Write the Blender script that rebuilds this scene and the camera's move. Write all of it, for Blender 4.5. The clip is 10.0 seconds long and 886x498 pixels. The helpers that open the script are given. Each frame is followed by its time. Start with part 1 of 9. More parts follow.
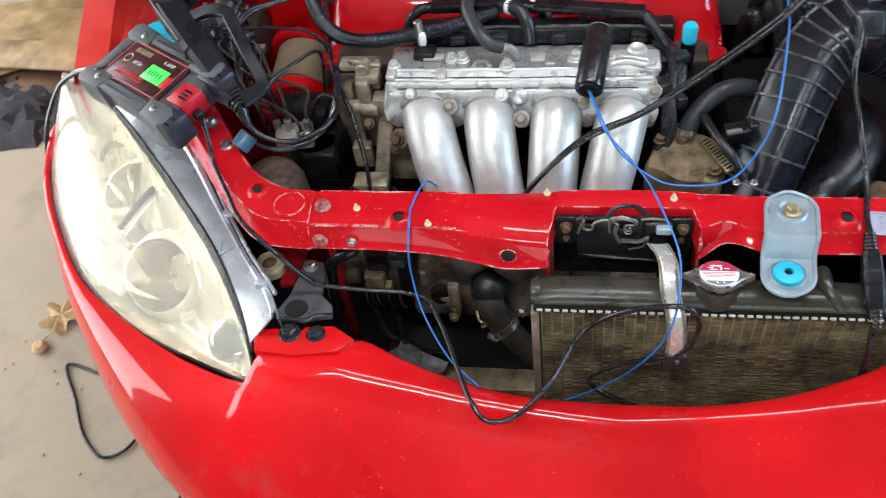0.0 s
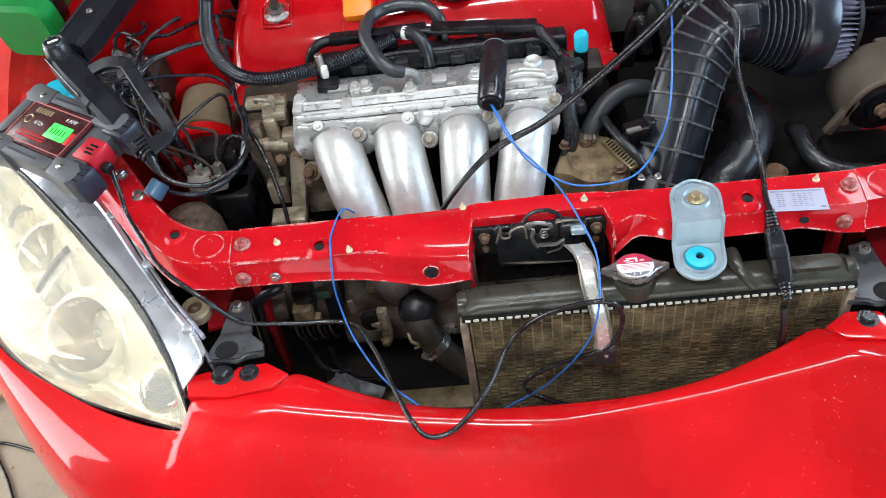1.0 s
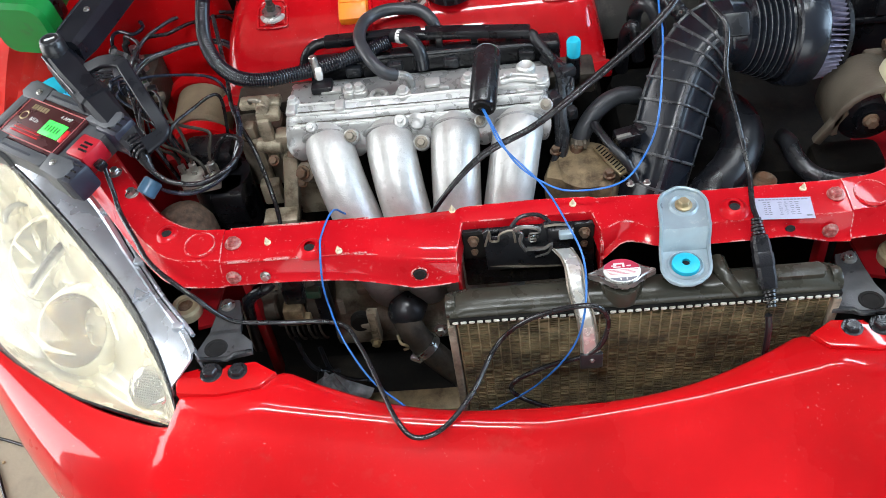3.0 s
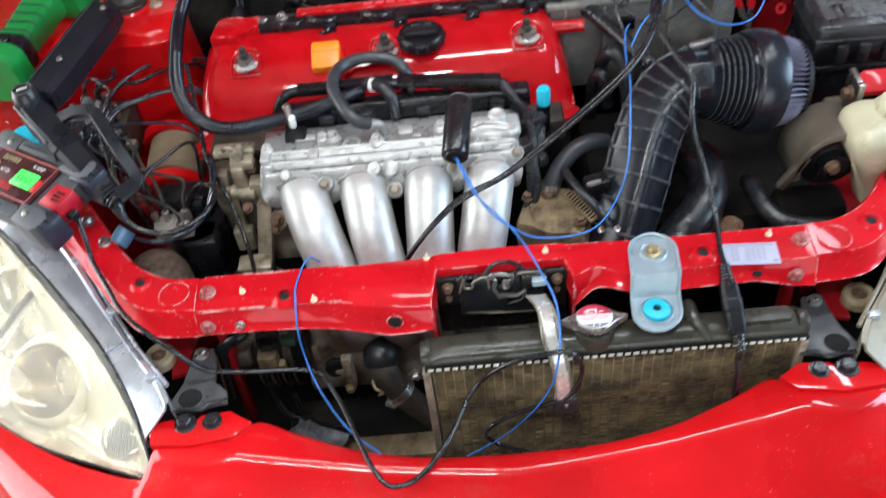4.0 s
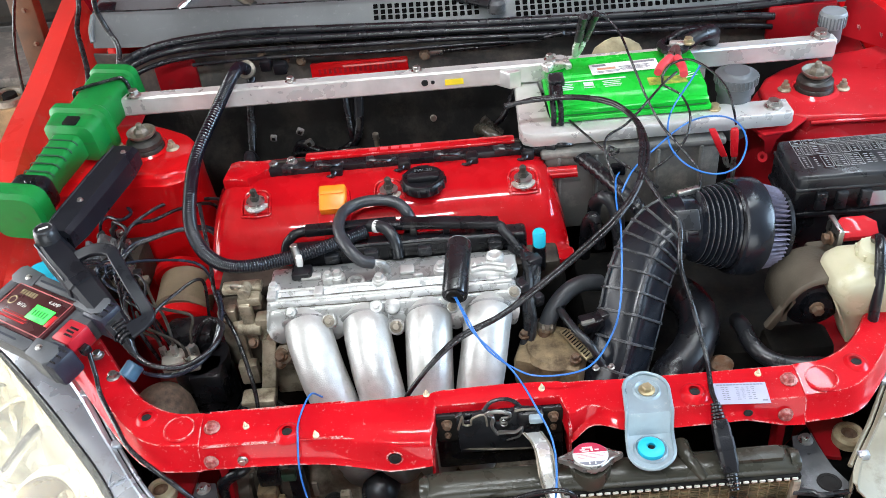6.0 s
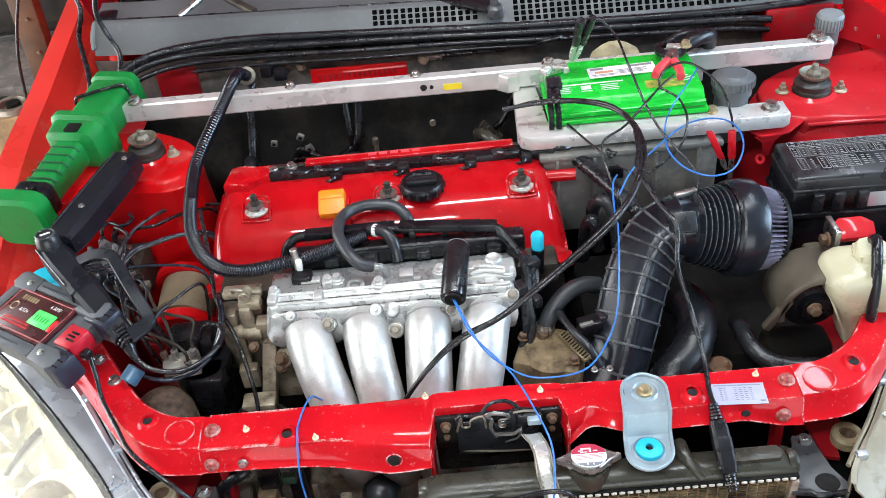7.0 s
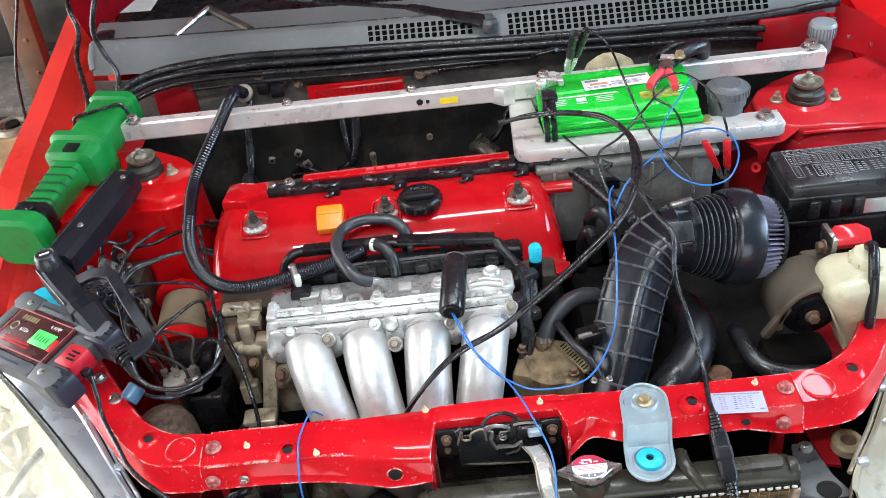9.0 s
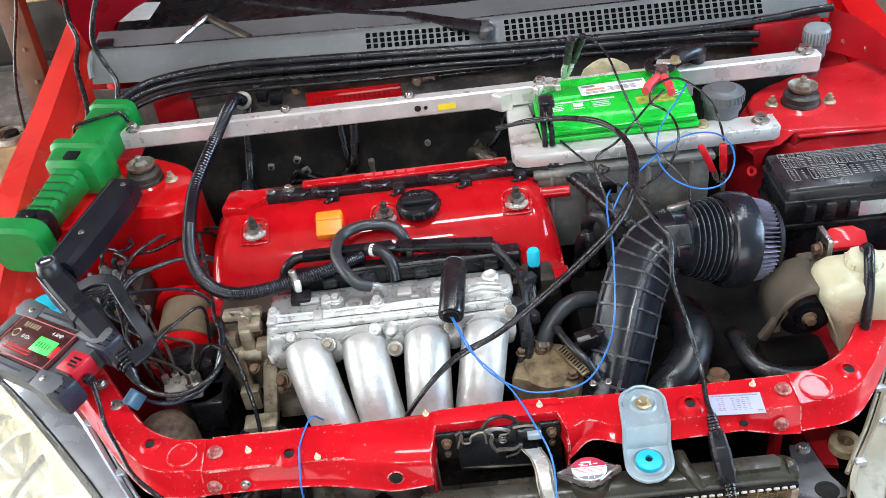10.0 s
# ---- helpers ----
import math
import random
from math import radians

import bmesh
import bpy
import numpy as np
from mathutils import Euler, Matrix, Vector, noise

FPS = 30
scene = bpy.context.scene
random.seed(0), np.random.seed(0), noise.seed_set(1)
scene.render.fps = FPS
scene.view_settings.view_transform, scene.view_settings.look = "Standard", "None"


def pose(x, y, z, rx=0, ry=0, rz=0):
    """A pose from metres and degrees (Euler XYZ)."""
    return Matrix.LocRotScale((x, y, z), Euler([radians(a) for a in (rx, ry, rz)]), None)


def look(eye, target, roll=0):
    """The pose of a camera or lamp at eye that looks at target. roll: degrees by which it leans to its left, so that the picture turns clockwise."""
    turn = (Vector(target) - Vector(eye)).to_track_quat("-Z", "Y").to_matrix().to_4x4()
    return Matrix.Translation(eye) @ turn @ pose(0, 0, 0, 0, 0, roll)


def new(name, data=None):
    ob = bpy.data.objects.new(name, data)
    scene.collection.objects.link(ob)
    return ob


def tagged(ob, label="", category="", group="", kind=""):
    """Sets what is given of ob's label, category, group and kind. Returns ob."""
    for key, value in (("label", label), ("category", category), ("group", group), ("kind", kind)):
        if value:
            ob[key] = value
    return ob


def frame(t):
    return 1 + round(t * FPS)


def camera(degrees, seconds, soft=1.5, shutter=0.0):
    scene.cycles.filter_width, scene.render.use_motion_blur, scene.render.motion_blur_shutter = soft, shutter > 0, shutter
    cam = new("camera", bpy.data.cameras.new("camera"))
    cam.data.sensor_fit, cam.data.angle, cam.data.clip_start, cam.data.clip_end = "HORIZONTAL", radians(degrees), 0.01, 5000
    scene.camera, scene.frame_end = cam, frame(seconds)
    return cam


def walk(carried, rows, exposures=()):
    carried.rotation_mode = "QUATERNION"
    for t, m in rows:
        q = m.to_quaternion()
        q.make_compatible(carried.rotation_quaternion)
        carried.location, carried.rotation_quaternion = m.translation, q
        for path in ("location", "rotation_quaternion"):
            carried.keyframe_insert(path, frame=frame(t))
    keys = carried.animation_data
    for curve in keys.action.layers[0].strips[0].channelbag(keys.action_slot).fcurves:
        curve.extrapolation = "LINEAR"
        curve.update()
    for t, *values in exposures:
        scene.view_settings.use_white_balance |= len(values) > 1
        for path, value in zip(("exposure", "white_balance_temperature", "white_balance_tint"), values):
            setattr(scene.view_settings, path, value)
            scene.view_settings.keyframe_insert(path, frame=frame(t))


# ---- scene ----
cam = camera(52.7, 10.0, soft=0.3, shutter=0.5)
PATH = [
    (0, (-0.049, -0.728, 1.575), (-0.355, 0.523, 0.044), -9.4),
    (0.3, (-0.067, -0.752, 1.562), (-0.305, 0.54, 0.055), -8.8),
    (0.5, (-0.074, -0.749, 1.569), (-0.284, 0.544, 0.058), -9.1),
    (1, (-0.04, -0.754, 1.572), (-0.185, 0.567, 0.078), -10.2),
    (1.5, (-0.036, -0.76, 1.574), (-0.181, 0.564, 0.082), -9.4),
    (2, (-0.029, -0.762, 1.573), (-0.183, 0.563, 0.083), -9.2),
    (3.5, (-0.025, -0.761, 1.576), (-0.16, 0.572, 0.091), -9.0),
    (3.8, (-0.03, -0.772, 1.561), (-0.139, 0.6, 0.109), -8.1),
    (4, (-0.03, -0.753, 1.598), (-0.1, 0.624, 0.149), -7.3),
    (4.2, (-0.042, -0.784, 1.616), (-0.074, 0.691, 0.265), -6.6),
    (4.5, (-0.039, -0.773, 1.656), (-0.065, 0.747, 0.356), -6.7),
    (5, (-0.038, -0.779, 1.653), (-0.071, 0.766, 0.383), -6.1),
    (5.5, (-0.033, -0.773, 1.643), (-0.073, 0.785, 0.39), -5.8),
    (7, (-0.02, -0.784, 1.642), (-0.072, 0.791, 0.41), -6.5),
    (7.5, (-0.015, -0.785, 1.643), (-0.069, 0.794, 0.417), -6.7),
    (8, (-0.015, -0.785, 1.644), (-0.065, 0.803, 0.429), -7.1),
    (8.5, (-0.02, -0.783, 1.646), (-0.067, 0.806, 0.431), -7.2),
    (9, (-0.015, -0.787, 1.645), (-0.067, 0.805, 0.436), -7.4),
    (9.5, (-0.01, -0.793, 1.648), (-0.061, 0.805, 0.447), -7.8),
    (10, (-0.017, -0.796, 1.648), (-0.062, 0.805, 0.451), -7.6),
]
walk(cam, [(t, look(eye, target, roll)) for t, eye, target, roll in PATH],
     exposures=[(0, -0.14), (0.5, 0.0), (3.8, 0.0), (4.6, 0.22), (10, 0.22)])

# ---------------------------------------------------------------- world and light
world = bpy.data.worlds.new("world")
scene.world = world
world.use_nodes = True
wn = world.node_tree.nodes
sky = wn.new("ShaderNodeTexSky")
sky.sky_type, sky.sun_disc = "NISHITA", False
sky.sun_elevation, sky.sun_rotation = radians(35), radians(200)
wn["Background"].inputs[1].default_value = 0.1
world.node_tree.links.new(sky.outputs[0], wn["Background"].inputs[0])


def area(name, m, sx, sy, watts, col):
    d = bpy.data.lights.new(name, "AREA")
    d.shape, d.size, d.size_y, d.energy, d.color = "RECTANGLE", sx, sy, watts, col
    ob = new(name, d)
    ob.matrix_world = m
    return ob


# daylight in the open side door and under the half-open garage door, and the tube lamps at the ceiling
area("side_door_daylight", look((-2.93, 0.55, 1.25), (-0.4, 0.4, 0.85)), 2.6, 2.1, 138, (0.96, 0.98, 1.0))
area("door_daylight", look((0.3, -3.93, 1.0), (0.0, 0.0, 0.8)), 3.4, 1.8, 62, (0.82, 0.92, 1.0))
area("side_window_daylight", look((2.93, -0.1, 1.65), (0.3, 0.2, 0.8)), 1.7, 1.2, 108, (0.55, 0.76, 1.0))
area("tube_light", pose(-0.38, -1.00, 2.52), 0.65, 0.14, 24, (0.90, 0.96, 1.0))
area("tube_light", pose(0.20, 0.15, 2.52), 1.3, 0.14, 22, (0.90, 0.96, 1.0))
# added fill light to brighten the right tower; no lamp is known there
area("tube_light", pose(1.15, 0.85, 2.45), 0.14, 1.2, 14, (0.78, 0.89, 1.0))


# ---------------------------------------------------------------- materials
def mat(name, col, rough=0.5, metal=0.0, var=0.2, scale=40.0, bump=0.0, bscale=300.0, coat=0.0,
        dirt=None, amount=0.0, dscale=18.0, rvar=0.12, spec=0.5, emit=0.0, wear=0.0, specks=0.0):
    """A surface with grain and blotches; dirt is a second colour laid on in patches."""
    m = bpy.data.materials.new(name)
    m.use_nodes = True
    nt = m.node_tree
    n, l = nt.nodes, nt.links
    b = n["Principled BSDF"]
    tc = n.new("ShaderNodeTexCoord")
    big = n.new("ShaderNodeTexNoise")
    big.inputs["Scale"].default_value, big.inputs["Detail"].default_value = scale, 6
    l.new(tc.outputs["Object"], big.inputs["Vector"])
    ramp = n.new("ShaderNodeMapRange")
    ramp.inputs[1].default_value, ramp.inputs[2].default_value = 0.3, 0.7
    ramp.inputs[3].default_value, ramp.inputs[4].default_value = 1 - var, 1 + var
    l.new(big.outputs[0], ramp.inputs[0])
    mul = n.new("ShaderNodeVectorMath")
    mul.operation = "SCALE"
    mul.inputs[0].default_value = col
    l.new(ramp.outputs[0], mul.inputs["Scale"])
    out = mul.outputs[0]
    if dirt:
        dn = n.new("ShaderNodeTexNoise")
        dn.inputs["Scale"].default_value, dn.inputs["Detail"].default_value, dn.inputs["Roughness"].default_value = dscale, 9, 0.7
        l.new(tc.outputs["Object"], dn.inputs["Vector"])
        dr = n.new("ShaderNodeMapRange")
        dr.inputs[1].default_value, dr.inputs[2].default_value = 0.62 - amount * 0.35, 0.78 - amount * 0.25
        l.new(dn.outputs[0], dr.inputs[0])
        mx = n.new("ShaderNodeMix")
        mx.data_type = "RGBA"
        l.new(dr.outputs[0], mx.inputs["Factor"])
        l.new(out, mx.inputs["A"])
        mx.inputs["B"].default_value = (*dirt, 1)
        out = mx.outputs["Result"]
    if specks:
        # small pale chips and dust, in loose clusters
        sn, sm_ = n.new("ShaderNodeTexNoise"), n.new("ShaderNodeTexNoise")
        sn.inputs["Scale"].default_value, sn.inputs["Detail"].default_value, sn.inputs["Roughness"].default_value = 330, 3, 0.6
        sm_.inputs["Scale"].default_value, sm_.inputs["Detail"].default_value = 16, 4
        l.new(tc.outputs["Object"], sn.inputs["Vector"])
        l.new(tc.outputs["Object"], sm_.inputs["Vector"])
        s1, s2, s3 = n.new("ShaderNodeMapRange"), n.new("ShaderNodeMapRange"), n.new("ShaderNodeMath")
        s1.inputs[1].default_value, s1.inputs[2].default_value = 0.70 - specks, 0.74 - specks
        l.new(sn.outputs[0], s1.inputs[0])
        s2.inputs[1].default_value, s2.inputs[2].default_value = 0.44, 0.62
        l.new(sm_.outputs[0], s2.inputs[0])
        s3.operation = "MULTIPLY"
        l.new(s1.outputs[0], s3.inputs[0])
        l.new(s2.outputs[0], s3.inputs[1])
        mx = n.new("ShaderNodeMix")
        mx.data_type = "RGBA"
        l.new(s3.outputs[0], mx.inputs["Factor"])
        l.new(out, mx.inputs["A"])
        mx.inputs["B"].default_value = (0.58, 0.34, 0.31, 1)
        out = mx.outputs["Result"]
    if wear:
        # paint chipped to primer along raised edges
        ge, w1, w2, wn_ = n.new("ShaderNodeNewGeometry"), n.new("ShaderNodeMapRange"), n.new("ShaderNodeMath"), n.new("ShaderNodeTexNoise")
        bv, dt = n.new("ShaderNodeBevel"), n.new("ShaderNodeVectorMath")
        bv.samples, bv.inputs["Radius"].default_value, dt.operation = 6, 0.0035, "DOT_PRODUCT"
        l.new(bv.outputs[0], dt.inputs[0])
        l.new(ge.outputs["Normal"], dt.inputs[1])
        w1.inputs[1].default_value, w1.inputs[2].default_value, w1.inputs[3].default_value, w1.inputs[4].default_value = 0.90, 0.99, 1, 0
        l.new(dt.outputs["Value"], w1.inputs[0])
        wn_.inputs["Scale"].default_value, wn_.inputs["Detail"].default_value, wn_.inputs["Roughness"].default_value = 60, 8, 0.75
        l.new(tc.outputs["Object"], wn_.inputs["Vector"])
        w3 = n.new("ShaderNodeMapRange")
        w3.inputs[1].default_value, w3.inputs[2].default_value = 0.62 - wear, 0.68 - wear
        l.new(wn_.outputs[0], w3.inputs[0])
        w2.operation = "MULTIPLY"
        l.new(w1.outputs[0], w2.inputs[0])
        l.new(w3.outputs[0], w2.inputs[1])
        mx = n.new("ShaderNodeMix")
        mx.data_type = "RGBA"
        l.new(w2.outputs[0], mx.inputs["Factor"])
        l.new(out, mx.inputs["A"])
        mx.inputs["B"].default_value = (0.66, 0.50, 0.47, 1)
        out = mx.outputs["Result"]
    l.new(out, b.inputs["Base Color"])
    fine = n.new("ShaderNodeTexNoise")
    fine.inputs["Scale"].default_value, fine.inputs["Detail"].default_value = bscale, 4
    l.new(tc.outputs["Object"], fine.inputs["Vector"])
    rr = n.new("ShaderNodeMapRange")
    rr.inputs[1].default_value, rr.inputs[2].default_value = 0.3, 0.7
    rr.inputs[3].default_value, rr.inputs[4].default_value = max(0.02, rough - rvar), min(1, rough + rvar)
    l.new(big.outputs[0], rr.inputs[0])
    l.new(rr.outputs[0], b.inputs["Roughness"])
    b.inputs["Metallic"].default_value = metal
    b.inputs["Specular IOR Level"].default_value = spec
    b.inputs["Coat Weight"].default_value, b.inputs["Coat Roughness"].default_value = coat, 0.035
    if bump:
        bn = n.new("ShaderNodeBump")
        bn.inputs["Strength"].default_value, bn.inputs["Distance"].default_value = bump, 0.002
        l.new(fine.outputs[0], bn.inputs["Height"])
        l.new(bn.outputs[0], b.inputs["Normal"])
    if emit:
        b.inputs["Emission Color"].default_value, b.inputs["Emission Strength"].default_value = (*col, 1), emit
    return m


ELBOW = mat("sheeny_black_rubber", (0.010, 0.012, 0.017), 0.24, 0, 0.3, 12, 0.05, 500, spec=0.42, rvar=0.05)
# paler than the elbow: the ribs' edge highlights are put into the colour
ELBOW_RIB = mat("highlit_rubber_rib", (0.055, 0.058, 0.063), 0.30, 0, 0.4, 60)
CANISTER = mat("polished_black_metal", (0.012, 0.012, 0.014), 0.24, 0, 0.2, 40, spec=0.5)
CAP_STEEL = mat("dull_cap_steel", (0.22, 0.21, 0.20), 0.34, 0.6, 0.2, 60, 0.1)
RED = mat("red_car_paint", (0.56, 0.0045, 0.007), 0.28, 0.0, 0.16, 5, 0.02, 900, coat=0.9, spec=0.05, dirt=(0.42, 0.08, 0.075), amount=0.02, dscale=90, specks=0.010)
RED_WORN = mat("worn_red_paint", (0.48, 0.005, 0.011), 0.34, 0.0, 0.16, 14, 0.14, 420, coat=0.4, spec=0.06, dirt=(0.50, 0.24, 0.23), amount=0.02, dscale=130, wear=0.13, specks=0.016)
# paler red: reflected light on the left fender is put into the colour
RED_LIT = mat("lit_red_paint", (0.56, 0.024, 0.018), 0.34, 0.0, 0.14, 8, 0.02, 900, coat=0.6, spec=0.08, dirt=(0.50, 0.07, 0.05), amount=0.12, dscale=30, specks=0.012)
RED_SCUFFED = mat("scuffed_red_bumper_paint", (0.54, 0.005, 0.008), 0.30, 0.0, 0.30, 4, 0.03, 500, coat=0.8, spec=0.08, dirt=(0.46, 0.035, 0.03), amount=0.16, dscale=9, specks=0.022, rvar=0.1)
# darker red: the hood's shade on the inner wall is put into the colour
RED_SHADED = mat("shaded_red_paint", (0.32, 0.006, 0.011), 0.6, 0.0, 0.22, 12, 0.08, 300, spec=0.06, dirt=(0.14, 0.02, 0.02), amount=0.2)
LOOM_BLACK = mat("glossy_blue_black_loom", (0.004, 0.0055, 0.010), 0.17, 0, 0.2, 40, spec=0.62)
MAT_BLACK = mat("dusty_black_mat", (0.011, 0.0105, 0.010), 0.8, 0, 0.5, 18, 0.4, 120, spec=0.1, dirt=(0.032, 0.028, 0.024), amount=0.4, dscale=12)
MOUNT = mat("dusty_mount_rubber", (0.022, 0.020, 0.018), 0.45, 0, 0.3, 40, 0.2, 300, dirt=(0.075, 0.062, 0.05), amount=0.3, dscale=60)
ZINC = mat("dull_zinc", (0.34, 0.29, 0.21), 0.45, 0.45, 0.3, 90, 0.2)
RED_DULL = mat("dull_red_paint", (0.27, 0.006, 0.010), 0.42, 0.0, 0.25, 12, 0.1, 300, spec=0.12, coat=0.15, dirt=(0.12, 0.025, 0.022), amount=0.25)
CRACKLE = mat("valve_cover_red", (0.45, 0.004, 0.008), 0.26, 0.0, 0.12, 20, 0.05, 700, coat=0.9, spec=0.06, wear=0.08, specks=0.015, dirt=(0.35, 0.05, 0.045), amount=0.03, dscale=90)
RAIL = mat("grey_cast_rail", (0.325, 0.325, 0.32), 0.29, 0.42, 0.10, 80, 0.15, 460, rvar=0.05, dirt=(0.20, 0.19, 0.17), amount=0.05, dscale=70)
BLACK_PLASTIC = mat("black_plastic", (0.007, 0.007, 0.009), 0.28, 0, 0.3, 30, 0.2, 500, spec=0.36, dirt=(0.032, 0.030, 0.027), amount=0.12)
BLACK_GLOSS = mat("glossy_black_plastic", (0.016, 0.017, 0.020), 0.30, 0, 0.25, 30, 0.1, 500, dirt=(0.04, 0.04, 0.042), amount=0.1, dscale=40)
RUBBER = mat("black_rubber", (0.008, 0.0085, 0.011), 0.27, 0, 0.3, 25, 0.2, 400, spec=0.42, dirt=(0.030, 0.027, 0.024), amount=0.15)
HOSE_GREY = mat("grey_rubber_hose", (0.028, 0.031, 0.036), 0.36, 0, 0.2, 40, 0.15, 300)
# near-black: the deep bay's shade is put into the colour, besides grime
DARK = mat("grimy_shade_black", (0.008, 0.0075, 0.007), 0.8, 0.0, 0.5, 25, 0.4, 150, spec=0.10, dirt=(0.022, 0.018, 0.014), amount=0.35)
BOSS = mat("dull_cast_boss", (0.42, 0.42, 0.41), 0.35, 0.5, 0.15, 60, 0.3, 400)
GREASY = mat("greasy_cast_iron", (0.07, 0.058, 0.045), 0.6, 0.4, 0.4, 30, 0.4, 150, dirt=(0.02, 0.018, 0.015), amount=0.5)
CAST = mat("cast_aluminium", (0.54, 0.54, 0.525), 0.34, 0.42, 0.09, 90, 0.30, 520, rvar=0.06, dirt=(0.30, 0.28, 0.25), amount=0.06, dscale=60)
CAST_DIRTY = mat("stained_cast_aluminium", (0.36, 0.31, 0.24), 0.55, 0.5, 0.3, 25, 0.35, 250, dirt=(0.10, 0.08, 0.06), amount=0.5)
ALU = mat("brushed_aluminium", (0.60, 0.585, 0.57), 0.29, 0.38, 0.14, 26, 0.10, 700, rvar=0.03)
STEEL = mat("zinc_steel", (0.46, 0.45, 0.43), 0.32, 0.95, 0.2, 80, 0.1)
RUSTY = mat("rusty_steel", (0.17, 0.115, 0.08), 0.7, 0.5, 0.4, 90, 0.4, dirt=(0.12, 0.05, 0.02), amount=0.5, dscale=60)
GOLD = mat("yellow_zinc", (0.36, 0.29, 0.17), 0.42, 0.6, 0.25, 90, 0.1)
GREEN = mat("bright_green_plastic", (0.004, 0.185, 0.034), 0.42, 0, 0.15, 25, 0.1, 400, spec=0.3, dirt=(0.03, 0.11, 0.035), amount=0.32, dscale=30)
GREEN_BAT = mat("green_battery_plastic", (0.008, 0.46, 0.035), 0.25, 0, 0.10, 25, 0.05, spec=0.35, dirt=(0.03, 0.26, 0.05), amount=0.2)
PLATE = mat("worn_black_steel", (0.075, 0.076, 0.080), 0.36, 0.1, 0.25, 40, 0.15, dirt=(0.025, 0.024, 0.023), amount=0.3)
TOOL = mat("black_moulded_plastic", (0.009, 0.010, 0.014), 0.34, 0, 0.2, 30, 0.08, 500, spec=0.22)
BLUE = mat("blue_wire", (0.02, 0.14, 0.46), 0.4, 0, 0.1, 40)
CYAN = mat("cyan_rubber", (0.01, 0.42, 0.58), 0.45, 0, 0.1, 40)
CABLE = mat("black_cable", (0.010, 0.010, 0.012), 0.26, 0, 0.2, 60)
ORANGE = mat("orange_plastic", (0.85, 0.22, 0.01), 0.4, 0, 0.1, 40)
LILAC = mat("pale_lilac_sticker", (0.36, 0.36, 0.46), 0.4, 0, 0.05, 60)
PAINTED = mat("chipped_red_bolt", (0.36, 0.07, 0.065), 0.45, 0.2, 0.5, 160, 0.2, dirt=(0.4, 0.3, 0.27), amount=0.45, dscale=150)
PIN = mat("cream_plastic", (0.62, 0.54, 0.36), 0.5, 0, 0.1)
WHITE = mat("white_label", (0.78, 0.78, 0.76), 0.5, 0, 0.05, 60, dirt=(0.5, 0.49, 0.46), amount=0.2)
PRINT = mat("dark_print", (0.20, 0.20, 0.23), 0.6, 0, 0.1)
PRINT_DIM = mat("dim_white_print", (0.34, 0.34, 0.34), 0.5, 0, 0.1)
PRINT_W = mat("white_print", (0.62, 0.62, 0.60), 0.5, 0, 0.1)
YELLOW = mat("yellow_label", (0.80, 0.60, 0.02), 0.5, 0, 0.1)
RED_PLASTIC = mat("red_plastic", (0.62, 0.012, 0.02), 0.32, 0, 0.1, 50)
TANK = mat("yellowed_translucent_plastic", (0.50, 0.47, 0.33), 0.33, 0, 0.16, 14, 0.05, dirt=(0.42, 0.40, 0.20), amount=0.3)
GREY_BRACKET = mat("grey_blue_coated_steel", (0.27, 0.34, 0.38), 0.38, 0.2, 0.10, 40, 0.08, dirt=(0.42, 0.45, 0.46), amount=0.1, dscale=80)
BROWN = mat("brown_stained_casting", (0.25, 0.185, 0.105), 0.6, 0.3, 0.35, 40, 0.4, 200, dirt=(0.07, 0.045, 0.025), amount=0.4, dscale=25)
TAN = mat("tan_cast_metal", (0.105, 0.088, 0.066), 0.50, 0.3, 0.20, 25, 0.3, 300, dirt=(0.07, 0.055, 0.04), amount=0.35)
RED_DUST = mat("dusty_red_paint", (0.45, 0.012, 0.018), 0.36, 0, 0.2, 12, 0.06, 300, coat=0.4, spec=0.10, dirt=(0.44, 0.09, 0.09), amount=0.08, dscale=60, specks=0.015)
NAVY = mat("navy_rubber", (0.013, 0.016, 0.030), 0.45, 0, 0.2, 40, 0.2)
DARK_RED = mat("dark_red_panel", (0.055, 0.014, 0.016), 0.32, 0, 0.3, 30, spec=0.3)
PINK_CLIP = mat("faded_red_plastic", (0.68, 0.06, 0.075), 0.4, 0, 0.15, 50)
MARKER = mat("grey_lamp_grid", (0.20, 0.19, 0.16), 0.35, 0.2, 0.2, 60)
FIN = mat("radiator_fins", (0.20, 0.155, 0.080), 0.55, 0.1, 0.40, 40, 0.4, 500, dirt=(0.055, 0.043, 0.026), amount=0.55, dscale=26)
TUBES = mat("radiator_tubes", (0.30, 0.24, 0.14), 0.5, 0.2, 0.3, 40, 0.2, dirt=(0.09, 0.07, 0.04), amount=0.5, dscale=26)
TANK_BLACK = mat("dusty_black_plastic", (0.034, 0.032, 0.024), 0.28, 0, 0.2, 30, 0.1, 400, spec=0.4, dirt=(0.060, 0.055, 0.042), amount=0.25)
BARE = mat("bare_bright_steel", (0.66, 0.65, 0.62), 0.26, 0.55, 0.14, 60, 0.05, dirt=(0.42, 0.37, 0.28), amount=0.3, dscale=30)
COWL = mat("weathered_grey_plastic", (0.096, 0.101, 0.104), 0.46, 0, 0.2, 8, 0.2, 500, dirt=(0.14, 0.14, 0.142), amount=0.15, dscale=70)
SILVER = mat("silver_plastic", (0.56, 0.60, 0.66), 0.24, 0.65, 0.08, 20, dirt=(0.36, 0.36, 0.37), amount=0.15)
